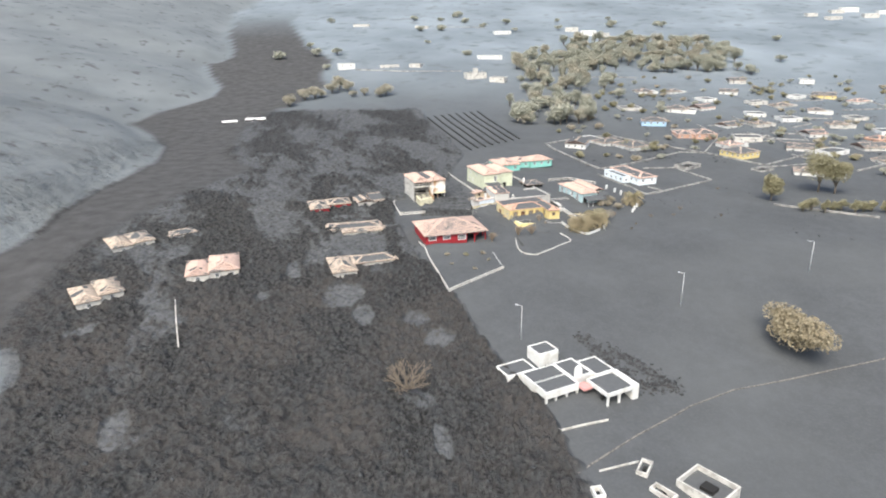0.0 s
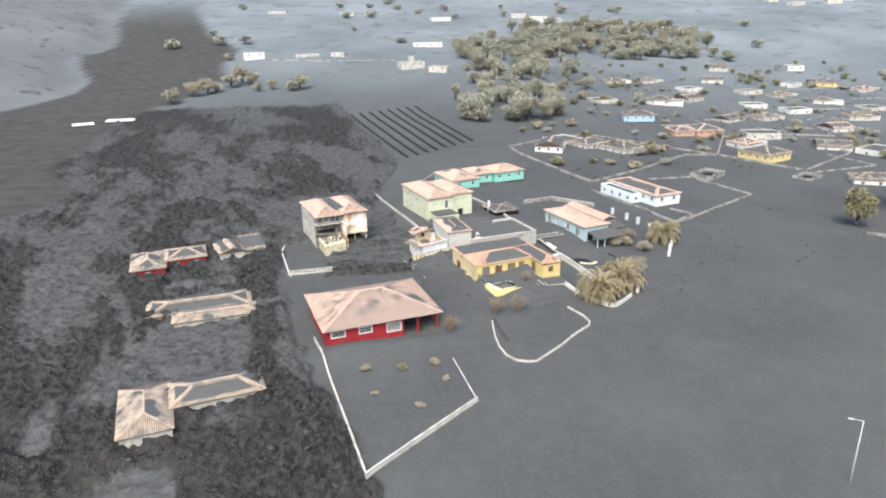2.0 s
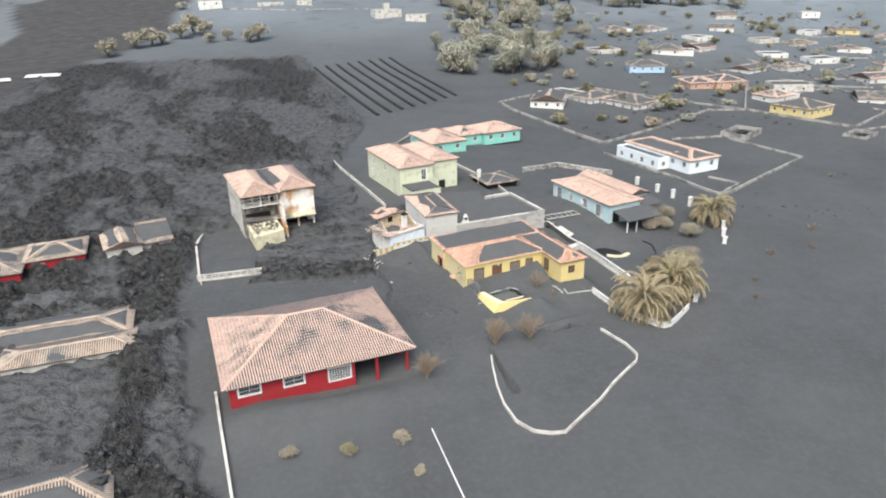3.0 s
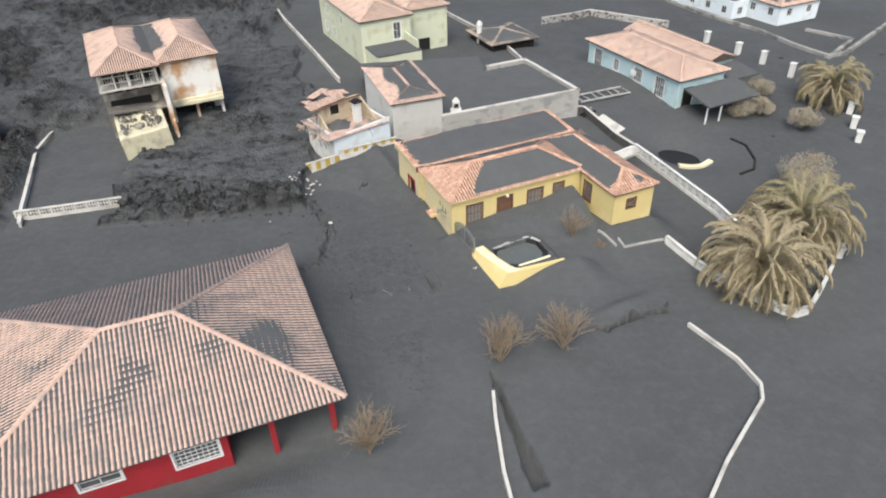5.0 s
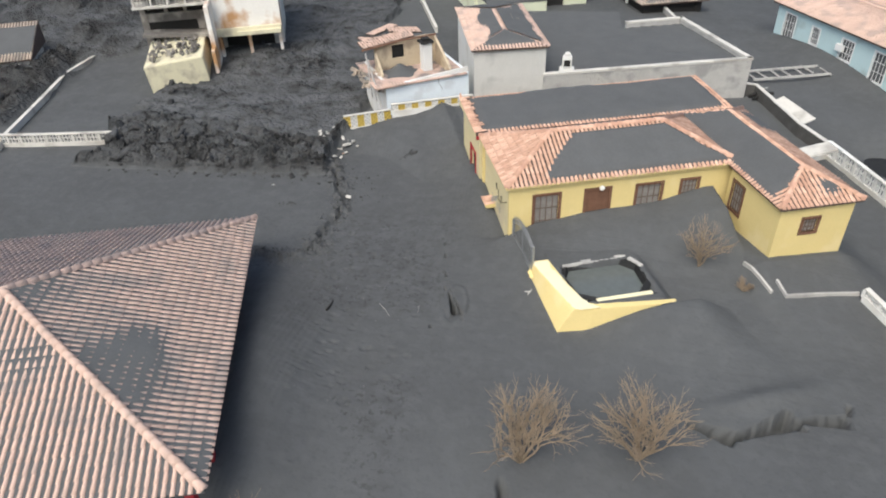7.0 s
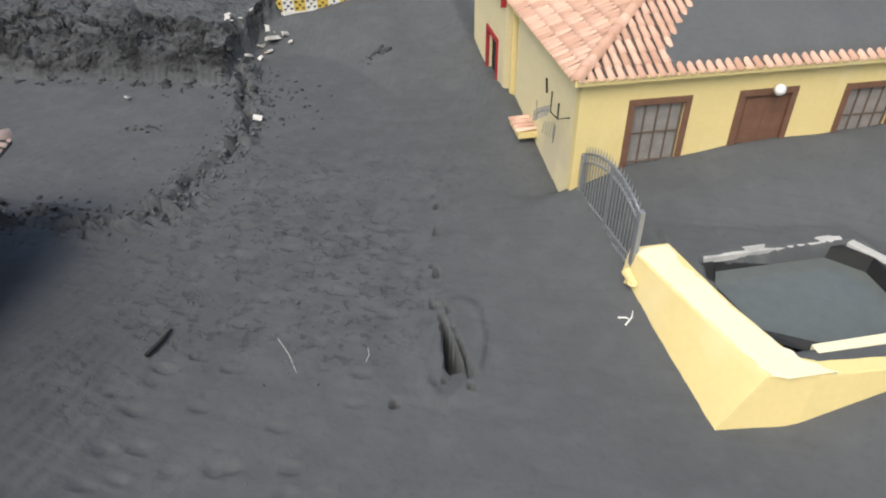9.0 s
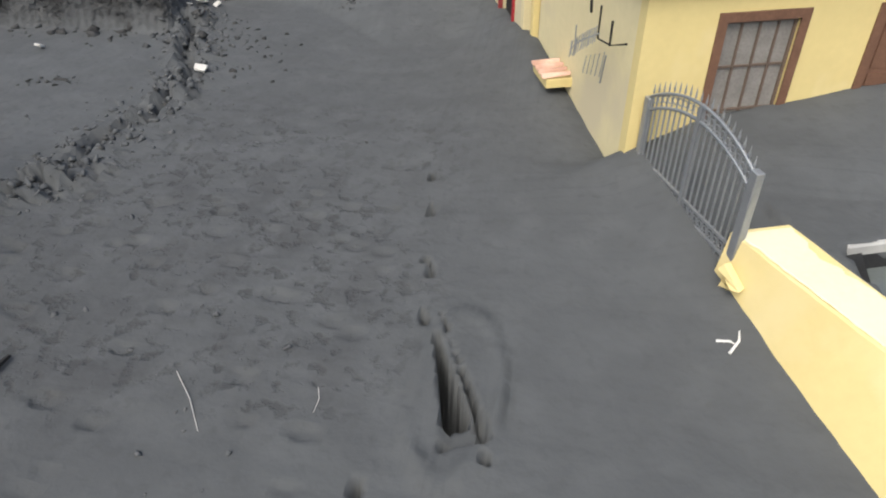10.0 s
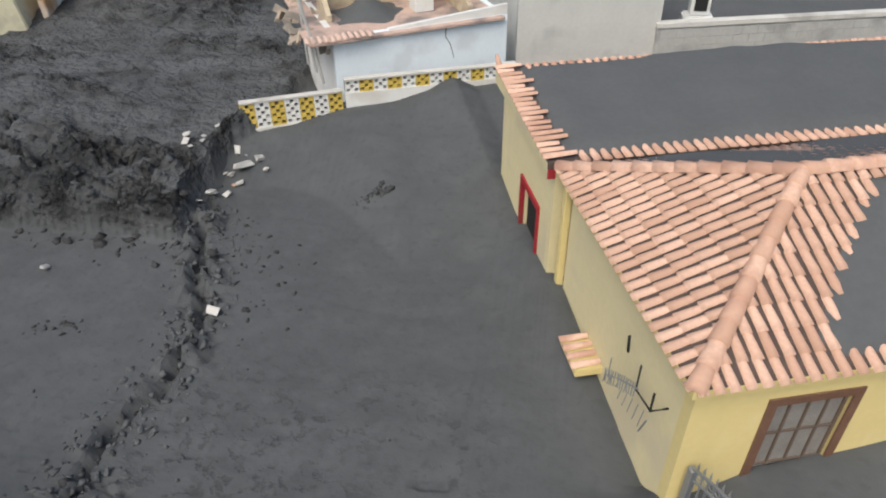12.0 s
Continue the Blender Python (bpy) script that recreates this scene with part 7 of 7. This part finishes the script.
# ---------- plants ----------
def frond_mesh(name, length, start, seed, material):
    """A drooping palm leaf: an arching rib hung with two ranks of long limp leaflets."""
    rng = random.Random(seed)
    verts, faces = [], []
    n = 30
    pts, p = [], Vector((0, 0, 0))
    bend = rng.uniform(95, 120) + 0.35 * start
    for i in range(n + 1):
        pts.append(p.copy())
        a = radians(start - bend * (i / n) ** 1.7)
        p = p + Vector((math.cos(a), 0.10 * math.sin(3 * i / n + seed), math.sin(a))) * length / n
    for i in range(n):
        w = 0.05 * (1 - i / n) + 0.015
        o = len(verts)
        p, q = pts[i], pts[i + 1]
        verts += [p + Vector((0, w, 0)), p - Vector((0, w, 0)), q - Vector((0, w, 0)), q + Vector((0, w, 0))]
        faces.append((o, o + 1, o + 2, o + 3))
        if i < 5:
            continue
        d = (q - p).normalized()
        ln = 0.62 * math.sin(math.pi * min(1, (i + 3) / (n + 5))) ** 0.5
        for side in (-1, 1):
            for k in range(2):
                foot = p + (q - p) * (0.5 * k)
                mid = foot + d * ln * 0.45 + Vector((0, side * ln * rng.uniform(0.12, 0.6), -ln * rng.uniform(-0.1, 0.35)))
                tip = mid + d * ln * 0.5 + Vector((0, side * ln * rng.uniform(-0.05, 0.15), -ln * rng.uniform(0.2, 0.6)))
                side_w = Vector((0.035, 0, 0.02))
                o = len(verts)
                verts += [foot - d * 0.03, foot + d * 0.05, mid + side_w, mid - side_w, tip]
                faces += [(o, o + 1, o + 2, o + 3), (o + 3, o + 2, o + 4)]
    return mesh_of(verts, faces, material, name)


def palm(x, y, height, spread_, n, label, green=0.1, seed=1):
    root = thing("palm", site(x, y, gz(x, y) - 0.3, 0), label, "palm tree", "palms")
    rng = random.Random(seed)
    bm = bmesh.new()
    tube(bm, [(0, 0, 0), (0.05, 0, height * 0.5), (0, 0.05, height)], [0.55, 0.45, 0.5], 12)
    part("trunk", bm, M_BARK, root, smooth=True)
    starts = (82, 70, 57, 44, 30, 15, 0, -18)
    kinds = [frond_mesh("frond", spread_ * rng.uniform(1.05, 1.3), a, seed * 10 + k, M_FROND_G if k < 8 * green else M_FROND) for k, a in enumerate(starts)]
    for i in range(n):
        k = min(7, int(8 * (i / n) ** 0.8))
        size = rng.uniform(0.82, 1.08)
        shared("frond", kinds[k], root, Matrix.Translation((0, 0, height)) @ pose(0, 0, 0, 0, 0, i * 137.5 + rng.uniform(-14, 14)) @ pose(0, 0, 0, rng.uniform(-30, 30), rng.uniform(-12, 12), 0) @ Matrix.Scale(size, 4))


palm(41.9, 204.4, 2.3, 4.6, 130, "large drooping palm with dry ash-grey fronds", 0.0, 3)
palm(47.6, 209.2, 2.8, 4.4, 120, "palm with dull green centre and dry skirt", 0.2, 5)
palm(66.8, 236.2, 2.4, 4.4, 80, "dry yellowish palm beside the street", 0.15, 7)


def bare_shrub(x, y, height, width, label, seed, material=M_TWIG, twigs=4, name="bare_shrub", stems=9, girth=0.045):
    """Leafless shrub: stems that fork again and again."""
    rng = random.Random(seed)
    bm = bmesh.new()

    def grow(p, d, ln, r, level):
        mid = p + d * ln * 0.5 + Vector((rng.uniform(-1, 1), rng.uniform(-1, 1), rng.uniform(-0.3, 0.6))) * ln * 0.08
        q = p + d * ln
        tube(bm, [p, mid, q], [r, r * 0.8, r * 0.55], 4 if level else 5)
        if level < twigs:
            for _ in range(3 if level < 2 else 2):
                e = (d + Vector((rng.uniform(-1, 1), rng.uniform(-1, 1), rng.uniform(-0.35, 0.6))) * 0.75).normalized()
                grow(p + d * ln * rng.uniform(0.55, 1.0), e, ln * rng.uniform(0.55, 0.8), r * 0.62, level + 1)

    for i in range(stems):
        a = 6.283 * i / stems + rng.uniform(-0.3, 0.3)
        tilt = rng.uniform(0.2, 1.0) * width / height
        d = Vector((math.cos(a) * tilt, math.sin(a) * tilt, 1)).normalized()
        grow(Vector((0, 0, 0)), d, height * rng.uniform(0.30, 0.40), girth, 0)
    root = thing(name, site(x, y, gz(x, y, True) - 0.1, seed * 40), label, "shrub", "bare shrubs")
    part("twiggy_crown", bm, material, root)
    return root


bare_shrub(21.6, 198.3, 4.0, 3.0, "leafless brown shrub half buried in ash", 1, stems=15)
bare_shrub(25.9, 199.0, 4.1, 2.6, "leafless twiggy shrub beside a hollow", 2, stems=15)
bare_shrub(13.1, 192.0, 4.0, 2.4, "leafless shrub at the corner of the red house", 3, stems=13)
bare_shrub(29.6, 210.6, 3.0, 2.0, "dark leafless shrub in the yellow house's yard", 4, stems=8)
bare_shrub(31.6, 209.4, 0.9, 1.0, "small dead shrub in the yard", 5, stems=6)
bare_shrub(-8.4, 117.5, 7.6, 18.0, "burnt bare tree lying on the lava", 6, M_BARK, 4, stems=11, girth=0.22)
bare_shrub(57.0, 222.0, 2.0, 2.0, "small leafless shrub in ash", 7, stems=7)


def leafy(name, x, y, radii, trunk_h, n, leaf, label, seed, material=M_LEAF, group="trees", lobes=5, category="tree", mesh_cache={}):
    """A trunk with limbs, and a crown of many small leaf sprays gathered in uneven lobes."""
    key = (radii, trunk_h, n, leaf, seed, material.name)
    if key in mesh_cache:
        k = 0.62 + 0.55 * ((x * 7.31 + y * 3.17) % 1.0)
        return copy_thing(mesh_cache[key], site(x, y, gz(x, y) - 0.2, (x * 37) % 360) @ Matrix.Diagonal((k, k, k * (0.8 + 0.3 * ((x * 3.7) % 1.0)), 1.0)))
    rng = random.Random(seed)
    rx, ry, rz = radii
    root = thing(name, site(x, y, gz(x, y) - 0.2, (x * 37) % 360), label, category, group)
    centres = []
    for k in range(lobes):
        a = 6.283 * k / lobes + rng.uniform(-0.4, 0.4)
        rr = rng.uniform(0.25, 0.6)
        centres.append((Vector((rx * rr * math.cos(a), ry * rr * math.sin(a), trunk_h + rz * rng.uniform(0.6, 1.35))), rng.uniform(0.42, 0.68)))
    bm = bmesh.new()
    tube(bm, [(0, 0, 0), (0.1, 0, trunk_h * 0.6), (0, 0, trunk_h + rz * 0.5)], [0.05 * rz + 0.1, 0.04 * rz + 0.08, 0.05], 7)
    for c, _ in centres:
        tube(bm, [(0, 0, trunk_h * 0.75), tuple(c * 0.55 + Vector((0, 0, trunk_h * 0.35))), tuple(c)], [0.03 * rz + 0.05, 0.06, 0.03], 5)
    part("trunk", bm, M_BARK, root, smooth=True)
    verts, faces = [], []
    for i in range(n):
        c, s = rng.choice(centres)
        d = Vector((rng.gauss(0, 1), rng.gauss(0, 1), rng.gauss(0, 0.8))).normalized() * (rng.random() ** 0.4)
        p = c + Vector((d.x * rx * s, d.y * ry * s, d.z * rz * s * 0.9))
        q = Euler((rng.uniform(-1, 1), rng.uniform(-1, 1), rng.random() * 6.28)).to_matrix()
        k = leaf * rng.uniform(0.6, 1.4)
        o = len(verts)
        verts += [p + q @ Vector(v) * k for v in ((-1, 0, 0), (0, -0.45, 0.12), (1, 0, -0.1), (0, 0.45, 0.12))]
        faces.append((o, o + 1, o + 2, o + 3))
    mesh_part("crown", verts, faces, material, root, kind="stuff")
    mesh_cache[key] = root
    return root


leafy("bush", 80.5, 139.4, (10.4, 7.0, 4.6), 0.9, 6800, 0.42, "large brown-leaved bush standing alone in ash", 4, M_BUSH, "bushes", 9, "bush")
for i, (x, y, r, m) in enumerate(((-0.5, 182.0, 0.9, M_LEAF_B), (5.1, 182.0, 1.0, M_LEAF), (9.9, 183.1, 1.1, M_LEAF_B), (11.4, 178.7, 0.7, M_LEAF_B), (0.9, 176.1, 0.6, M_LEAF_B), (7.2, 172.7, 0.7, M_LEAF_B))):
    leafy("bush", x, y, (r, r, r * 0.6), 0.05, 500, 0.10, "small dry tuft of leaves poking through the ash", 20 + i, m, "yard tufts", 4, "bush")
for i, (x, y, r) in enumerate(((54.8, 233.4, 2.0), (57.4, 233.6, 1.6), (59.4, 238.2, 2.0), (60.0, 229.5, 1.8), (51.0, 214.5, 2.4), (53.5, 218.0, 2.6))):
    leafy("bush", x, y, (r, r, r * 0.75), 0.2, 3600, 0.085, "rounded dry pale brown bush beside the porch", 30 + i, M_LEAF_B, "bushes", 6, "bush")
for i, (x, y, rr, th) in enumerate(((122.1, 247.0, (4.0, 4.0, 4.6), 2.0), (147.0, 261.0, (8.0, 7.0, 7.0), 5.0), (152.0, 258.0, (6.0, 6.0, 6.0), 3.5))):
    leafy("tree", x, y, rr, th, 3200, 0.42, ("upright yellowish-green tree in ash", "tall spreading grey-green tree", "broad dusty tree beside the track")[i], 40 + i, M_LEAF, "roadside trees", 9)
for i in range(9):
    leafy("bush", 127.0 + 3.6 * i, 232.5 + 1.5 * math.sin(i * 2.1), (2.4, 2.0, 2.6), 0.5, 700, 0.32, "dusty shrub in a row along the track", 50 + i % 3, M_LEAF, "track shrubs", 5, "bush")
for i, (x, y) in enumerate(((-108.8, 461), (-102, 480), (-96, 486), (-92.9, 491), (-87, 505), (-83, 516), (-76, 512), (-69.7, 492), (-62, 496), (-49.9, 490), (-46, 494))):
    leafy("tree", x, y, (5.5, 5.0, 4.4), 1.0, 700, 0.7, "dusty yellow-brown tree at the lava's far edge", 60 + i % 3, M_LEAF_FAR, "far trees", 6)
rng = random.Random(77)
made = 0
for i in range(1100):
    if made >= 300:
        break
    x, y = rng.uniform(40, 260), rng.uniform(400, 720)
    inside = (40 < x < 92 and 405 < y < 480) or (55 < x < 130 and 500 < y < 640 and rng.random() < 0.8) or (110 < x < 260 and 575 < y < 700) or (60 < x < 130 and 480 < y < 520 and rng.random() < 0.3)
    if not inside:
        continue
    made += 1
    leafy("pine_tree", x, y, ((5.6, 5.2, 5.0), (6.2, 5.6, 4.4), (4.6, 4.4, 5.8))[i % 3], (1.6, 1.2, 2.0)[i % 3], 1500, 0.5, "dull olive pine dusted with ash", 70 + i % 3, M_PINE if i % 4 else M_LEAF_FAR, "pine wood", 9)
for i in range(210):
    x, y = rng.uniform(60, 330), rng.uniform(290, 560)
    if y < 285 + 0.25 * x and x < 190:
        continue
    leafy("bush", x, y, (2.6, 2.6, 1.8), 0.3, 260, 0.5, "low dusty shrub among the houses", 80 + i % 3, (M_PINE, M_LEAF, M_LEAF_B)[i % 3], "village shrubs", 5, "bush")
for i in range(40):
    x, y = rng.uniform(-160, 330), rng.uniform(560, 860)
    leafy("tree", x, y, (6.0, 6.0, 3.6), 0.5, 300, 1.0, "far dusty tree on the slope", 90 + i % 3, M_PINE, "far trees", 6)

# low dark ash-covered heaps of scrub on the right-hand plain
for i, (x, y, r) in enumerate(((65.6, 233.4, 2.0), (69.5, 221.7, 2.4), (59.3, 207.7, 1.6), (82.6, 231.1, 3.0), (107.8, 262.8, 2.5), (94.7, 224.5, 2.2), (78.0, 224.0, 2.0), (62.0, 213.0, 1.5))):
    bare_shrub(x, y, r * 0.8, r, "burnt low scrub in the ash", 100 + i, M_BARK, 2, "scrub", 8)

# ---------- white ruin in the foreground, far village ----------
def white_ruin():
    root = thing("ruined_white_house", site(19.2, 113.6, -4.9, 28.0), "roofless white house with ash inside its walls", "house")

    def room(x0, x1, y0, y1, z0, z1, th=0.3, floor=None, mat=M_WHITE):
        bm = bmesh.new()
        box(bm, x0, x1, y0, y0 + th, z0, z1), box(bm, x0, x1, y1 - th, y1, z0, z1)
        box(bm, x0, x0 + th, y0 + th, y1 - th, z0, z1), box(bm, x1 - th, x1, y0 + th, y1 - th, z0, z1)
        part("wall", bm, mat, root)
        bm = bmesh.new()
        box(bm, x0 + th + 0.01, x1 - th - 0.01, y0 + th + 0.01, y1 - th - 0.01, z0, floor if floor is not None else z1 - 0.14)
        part("ash_fill", bm, M_ASH, root, "ash lying level with the wall tops")

    room(0, 8.0, 0.0, 4.6, -1.4, 0.1)
    room(0, 8.0, 4.2, 9.0, -3.5, 0.1)
    room(-3.0, 4.0, 9.1, 14.0, -3.5, 0.0)
    room(8.1, 13.0, 2.0, 9.0, -3.5, 0.2)
    room(6.0, 11.0, 11.0, 15.5, -3.0, 1.8)
    room(13.1, 18.0, 1.0, 7.4, -3.5, 0.1)
    room(10.5, 17.2, -5.8, 0.9, -0.9, -0.1, 0.3)
    for x in (10.8, 13.6, 17.0, 0.3, 2.6, 5.2, 7.8):
        bm = bmesh.new()
        y = -5.6 if x > 10 else 0.3
        box(bm, x - 0.2, x + 0.2, y - 0.2, y + 0.2, -4.5, -0.5)
        part("pillar", bm, M_WHITE, root)
    # Near-black slabs behind the pillars, painting the shade indoors.
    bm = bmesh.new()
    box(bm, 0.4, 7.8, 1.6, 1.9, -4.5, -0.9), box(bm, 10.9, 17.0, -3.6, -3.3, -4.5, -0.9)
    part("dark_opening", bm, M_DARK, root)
    bm = bmesh.new()
    box(bm, 16.9, 18.4, -5.9, 1.0, -3.5, 0.0)
    part("end_wall", bm, M_WHITE, root)
    bm = bmesh.new()
    tube(bm, [(9.8, 2.6, 0), (9.8, 2.6, 1.6), (9.8, 2.6, 2.2)], [0.9, 0.8, 0.4], 10)
    part("chimney", bm, M_WHITE, root)
    bm = bmesh.new()
    box(bm, 8.2, 10.4, -1.4, 1.2, -1.2, -0.7)
    soften(bm, 0.1, 2)
    part("awning", bm, paint("faded_pink_cloth", (0.55, 0.28, 0.26), 0.9), root, "faded pink awning")


white_ruin()
garden_wall([(18.8, 113.0), (20.8, 105.8), (30.5, 109.2)], 0.3, "pale low wall before the white ruin", material=M_OFFWHITE)
garden_wall([(26.0, 95.5), (33.5, 98.4)], 0.3, "pale low wall in the foreground ash", material=M_OFFWHITE, cap=False)
garden_wall([(22.0, 94.7), (30.2, 101.5), (48.3, 116.0), (60.0, 122.7), (100.4, 137.2)], 0.12, "faint buried kerb line across the ash", 0.3, material=M_STONE, cap=False)


def roofless(name, x, y, deg, w, d, h, mat, label):
    root = thing(name, site(x, y, gz(x, y), deg), label, "building")
    bm = bmesh.new()
    for r in ((0, w, 0, 0.3), (0, w, d - 0.3, d), (0, 0.3, 0.3, d - 0.3), (w - 0.3, w, 0.3, d - 0.3)):
        box(bm, *r, -1.5, h)
    part("wall", bm, mat, root)
    bm = bmesh.new()
    box(bm, 0.31, w - 0.31, 0.31, d - 0.31, -1.5, h - 1.0)
    part("floor_ash", bm, M_ASH, root)
    bm = bmesh.new()
    box(bm, w * 0.3, w * 0.6, d * 0.3, d * 0.6, h - 1.0, h - 0.3)
    part("tank", bm, M_DARK, root)


roofless("cistern", 43.8, 87.5, 40, 6.5, 8.0, 2.6, M_OFFWHITE, "open cream cistern with dark contents")
roofless("trough", 34.0, 94.5, 60, 4.0, 2.0, 0.9, M_OFFWHITE, "white trough half buried in ash")
roofless("trough", 33.6, 91.8, -50, 4.2, 2.0, 0.7, M_OFFWHITE, "white trough lying askew in ash")
roofless("trough", 24.0, 88.5, 10, 1.8, 2.5, 1.2, M_WHITE, "small white tank at the lava's edge")

roofless("ruin", 107.5, 298.0, 40, 11.0, 7.0, 1.5, M_WALLSTONE, "roofless grey ruin filled with ash")
roofless("ruin", 140.5, 296.0, 35, 9.0, 6.0, 0.8, M_WALLSTONE, "low stone ruin buried in ash")
FAR = "far village houses"
rng = random.Random(21)
LOOKS = ((M_WHITE, M_TILE_GREY, "white house with an ash-grey roof"), (M_WHITE, M_TILE_PALE, "white house with faded tiles"), (M_OFFWHITE, M_TILE_GREY, "cream house under grey ash"), (M_YELLOW, M_TILE_GREY, "yellow house with an ashy roof"), (M_ORANGE, M_TILE, "orange house with a tiled roof"))
SPOTS = [(142.7, 503.9, 0), (182, 480, 1), (203, 507, 0), (226, 462, 2), (250, 488, 0), (266, 495, 3), (285, 472, 1), (276, 541, 0), (224, 543, 2), (166, 505, 0), (197, 336, 0), (222, 352, 2), (240, 372, 4), (255, 392, 0),
         (171, 405, 0), (188, 408, 2), (212, 424, 0), (208, 384, 1), (232, 408, 2), (196, 440, 0), (300, 430, 2), (310, 380, 0), (270, 350, 2), (290, 330, 1), (160, 296, 0), (330, 460, 0), (350, 500, 2),
         (150, 352, 1), (163, 372, 2), (181, 352, 0), (216, 318, 2), (243, 335, 0), (262, 318, 1), (148, 452, 0), (120, 452, 2), (172, 455, 1), (238, 448, 0), (258, 430, 2), (283, 405, 0), (305, 352, 0), (212, 470, 2)]
for i, (x, y, k) in enumerate(SPOTS):
    wall_m, tile_m, lab = LOOKS[k]
    w, d = rng.uniform(9, 16), rng.uniform(8, 12)
    simple_house("village_house", lab + (" and a low wing" if i % 3 == 0 else ""), x - w / 2, y - d / 2, rng.uniform(-25, 30), gz(x, y) + rng.uniform(1.0, 2.0),
                 [(0, w, 0, d, ("hip", "flat", "gable_x")[i % 3], 0)] + ([(w + 0.1, w + 5, 1, d - 1, "flat", -0.6)] if i % 3 == 0 else []), wall_m, tile_m, FAR, ash_level=0.07, seed=60 + i, gap=0.6)
for i, (x, y, w, d, h) in enumerate(((-87.6, 594, 14, 10, 4.5), (22, 553, 16, 10, 5), (37, 543, 12, 9, 3.5), (36, 628, 22, 9, 3), (-30, 598, 10, 7, 2.5), (-51, 595, 16, 5, 2), (145, 745, 16, 10, 5), (158, 730, 14, 10, 5), (132, 771, 14, 9, 4), (57, 754, 18, 8, 3),
                                     (-101, 808, 18, 8, 3), (-32, 795, 14, 6, 2.5), (489, 880, 20, 10, 5), (493, 840, 16, 10, 4), (447, 825, 18, 9, 4), (520, 860, 14, 9, 4), (470, 870, 16, 9, 4), (430, 850, 12, 8, 4))):
    simple_house("hillside_house", "white house standing alone on the ash slope" if i != 1 else "white house with a small tower on the slope", x - w / 2, y - d / 2, rng.uniform(-20, 25), gz(x, y) + h * 0.8,
                 [(0, w, 0, d, "flat", 0)] + ([(w * 0.35, w * 0.55, 0.2, 3.5, "flat", 3.5)] if i == 1 else []), (M_WHITE, M_OFFWHITE, M_OFFWHITE)[i % 3], M_TILE_GREY, FAR, seed=90 + i, gap=0.9, base=-6.0)
for k, pts in enumerate((((-80, 588), (-40, 580), (10, 578)), ((100, 560), (150, 555)), ((185, 300), (230, 330), (262, 372)), ((120, 240), (150, 225)), ((-40, 800), (40, 790)))):
    garden_wall(list(pts), 0.7, "pale field wall on the ash slope", 0.4, M_WALLSTONE, group="field walls", step=8, cap=False)

for x, y, w, d, deg in ((-139, 412, 8.5, 4.5, 25), (-127.5, 420, 12, 4.5, 8)):
    shed = thing("buried_shed", site(x, y, gz(x, y), deg), "white shed roof showing above the dark lava", "shed", "buried sheds")
    bm = bmesh.new()
    box(bm, 0, w, 0, d, -0.5, 0.9)
    part("wall", bm, M_DARK, shed)
    bm = bmesh.new()
    box(bm, -0.3, w + 0.3, -0.3, d + 0.3, 0.9, 1.15, pose(0, 0, 0, 5, 0, 0))
    soften(bm, 0.05)
    part("roof", bm, M_WHITE, shed)
# half-buried debris and scrub among the houses
rng = np.random.RandomState(88)
p = sown(5200, 60, 330, 280, 560, 89, lambda x, y: smooth01((y - 285 - 0.12 * x) / 12) * smooth01(fractal(x, y, 24.0, 3, 27) * 1.6 + 0.25))
scatter("ash_heaps", "low dark heaps of debris among the houses", p, 0.25 + 1.0 * rng.rand(len(p)) ** 3, 90, M_ROCK, -0.1)
p = sown(900, 50, 130, 200, 275, 91, lambda x, y: smooth01(fractal(x, y, 16.0, 3, 57) * 2 - 0.15) * smooth01((x - 50) / 10))
scatter("ash_heaps", "low dark clods on the ash plain", p, 0.12 + 0.6 * rng.rand(len(p)) ** 3, 92, M_ROCK, -0.1)

# low stone walls of the ashy plots between the houses
rng = random.Random(53)
for i in range(16):
    x, y = rng.uniform(120, 300), rng.uniform(300, 500)
    a, n = rng.uniform(-0.3, 0.6), rng.uniform(14, 38)
    p1 = (x + n * math.cos(a), y + n * math.sin(a))
    p2 = (p1[0] - 0.6 * n * math.sin(a), p1[1] + 0.6 * n * math.cos(a))
    garden_wall([(x, y), p1, p2], 0.5, "low grey stone wall of an ashy plot", 0.45, M_WALLSTONE, group="plot walls", step=6, cap=False)

# ---------- the plan above is drawn in units of 0.72 m: bring every thing to metres ----------
PLAN = Matrix.Scale(0.72, 4)
for ob in list(scene.objects):
    if ob.parent is None and ob.type in ("MESH", "EMPTY"):
        ob.matrix_basis = PLAN @ ob.matrix_basis
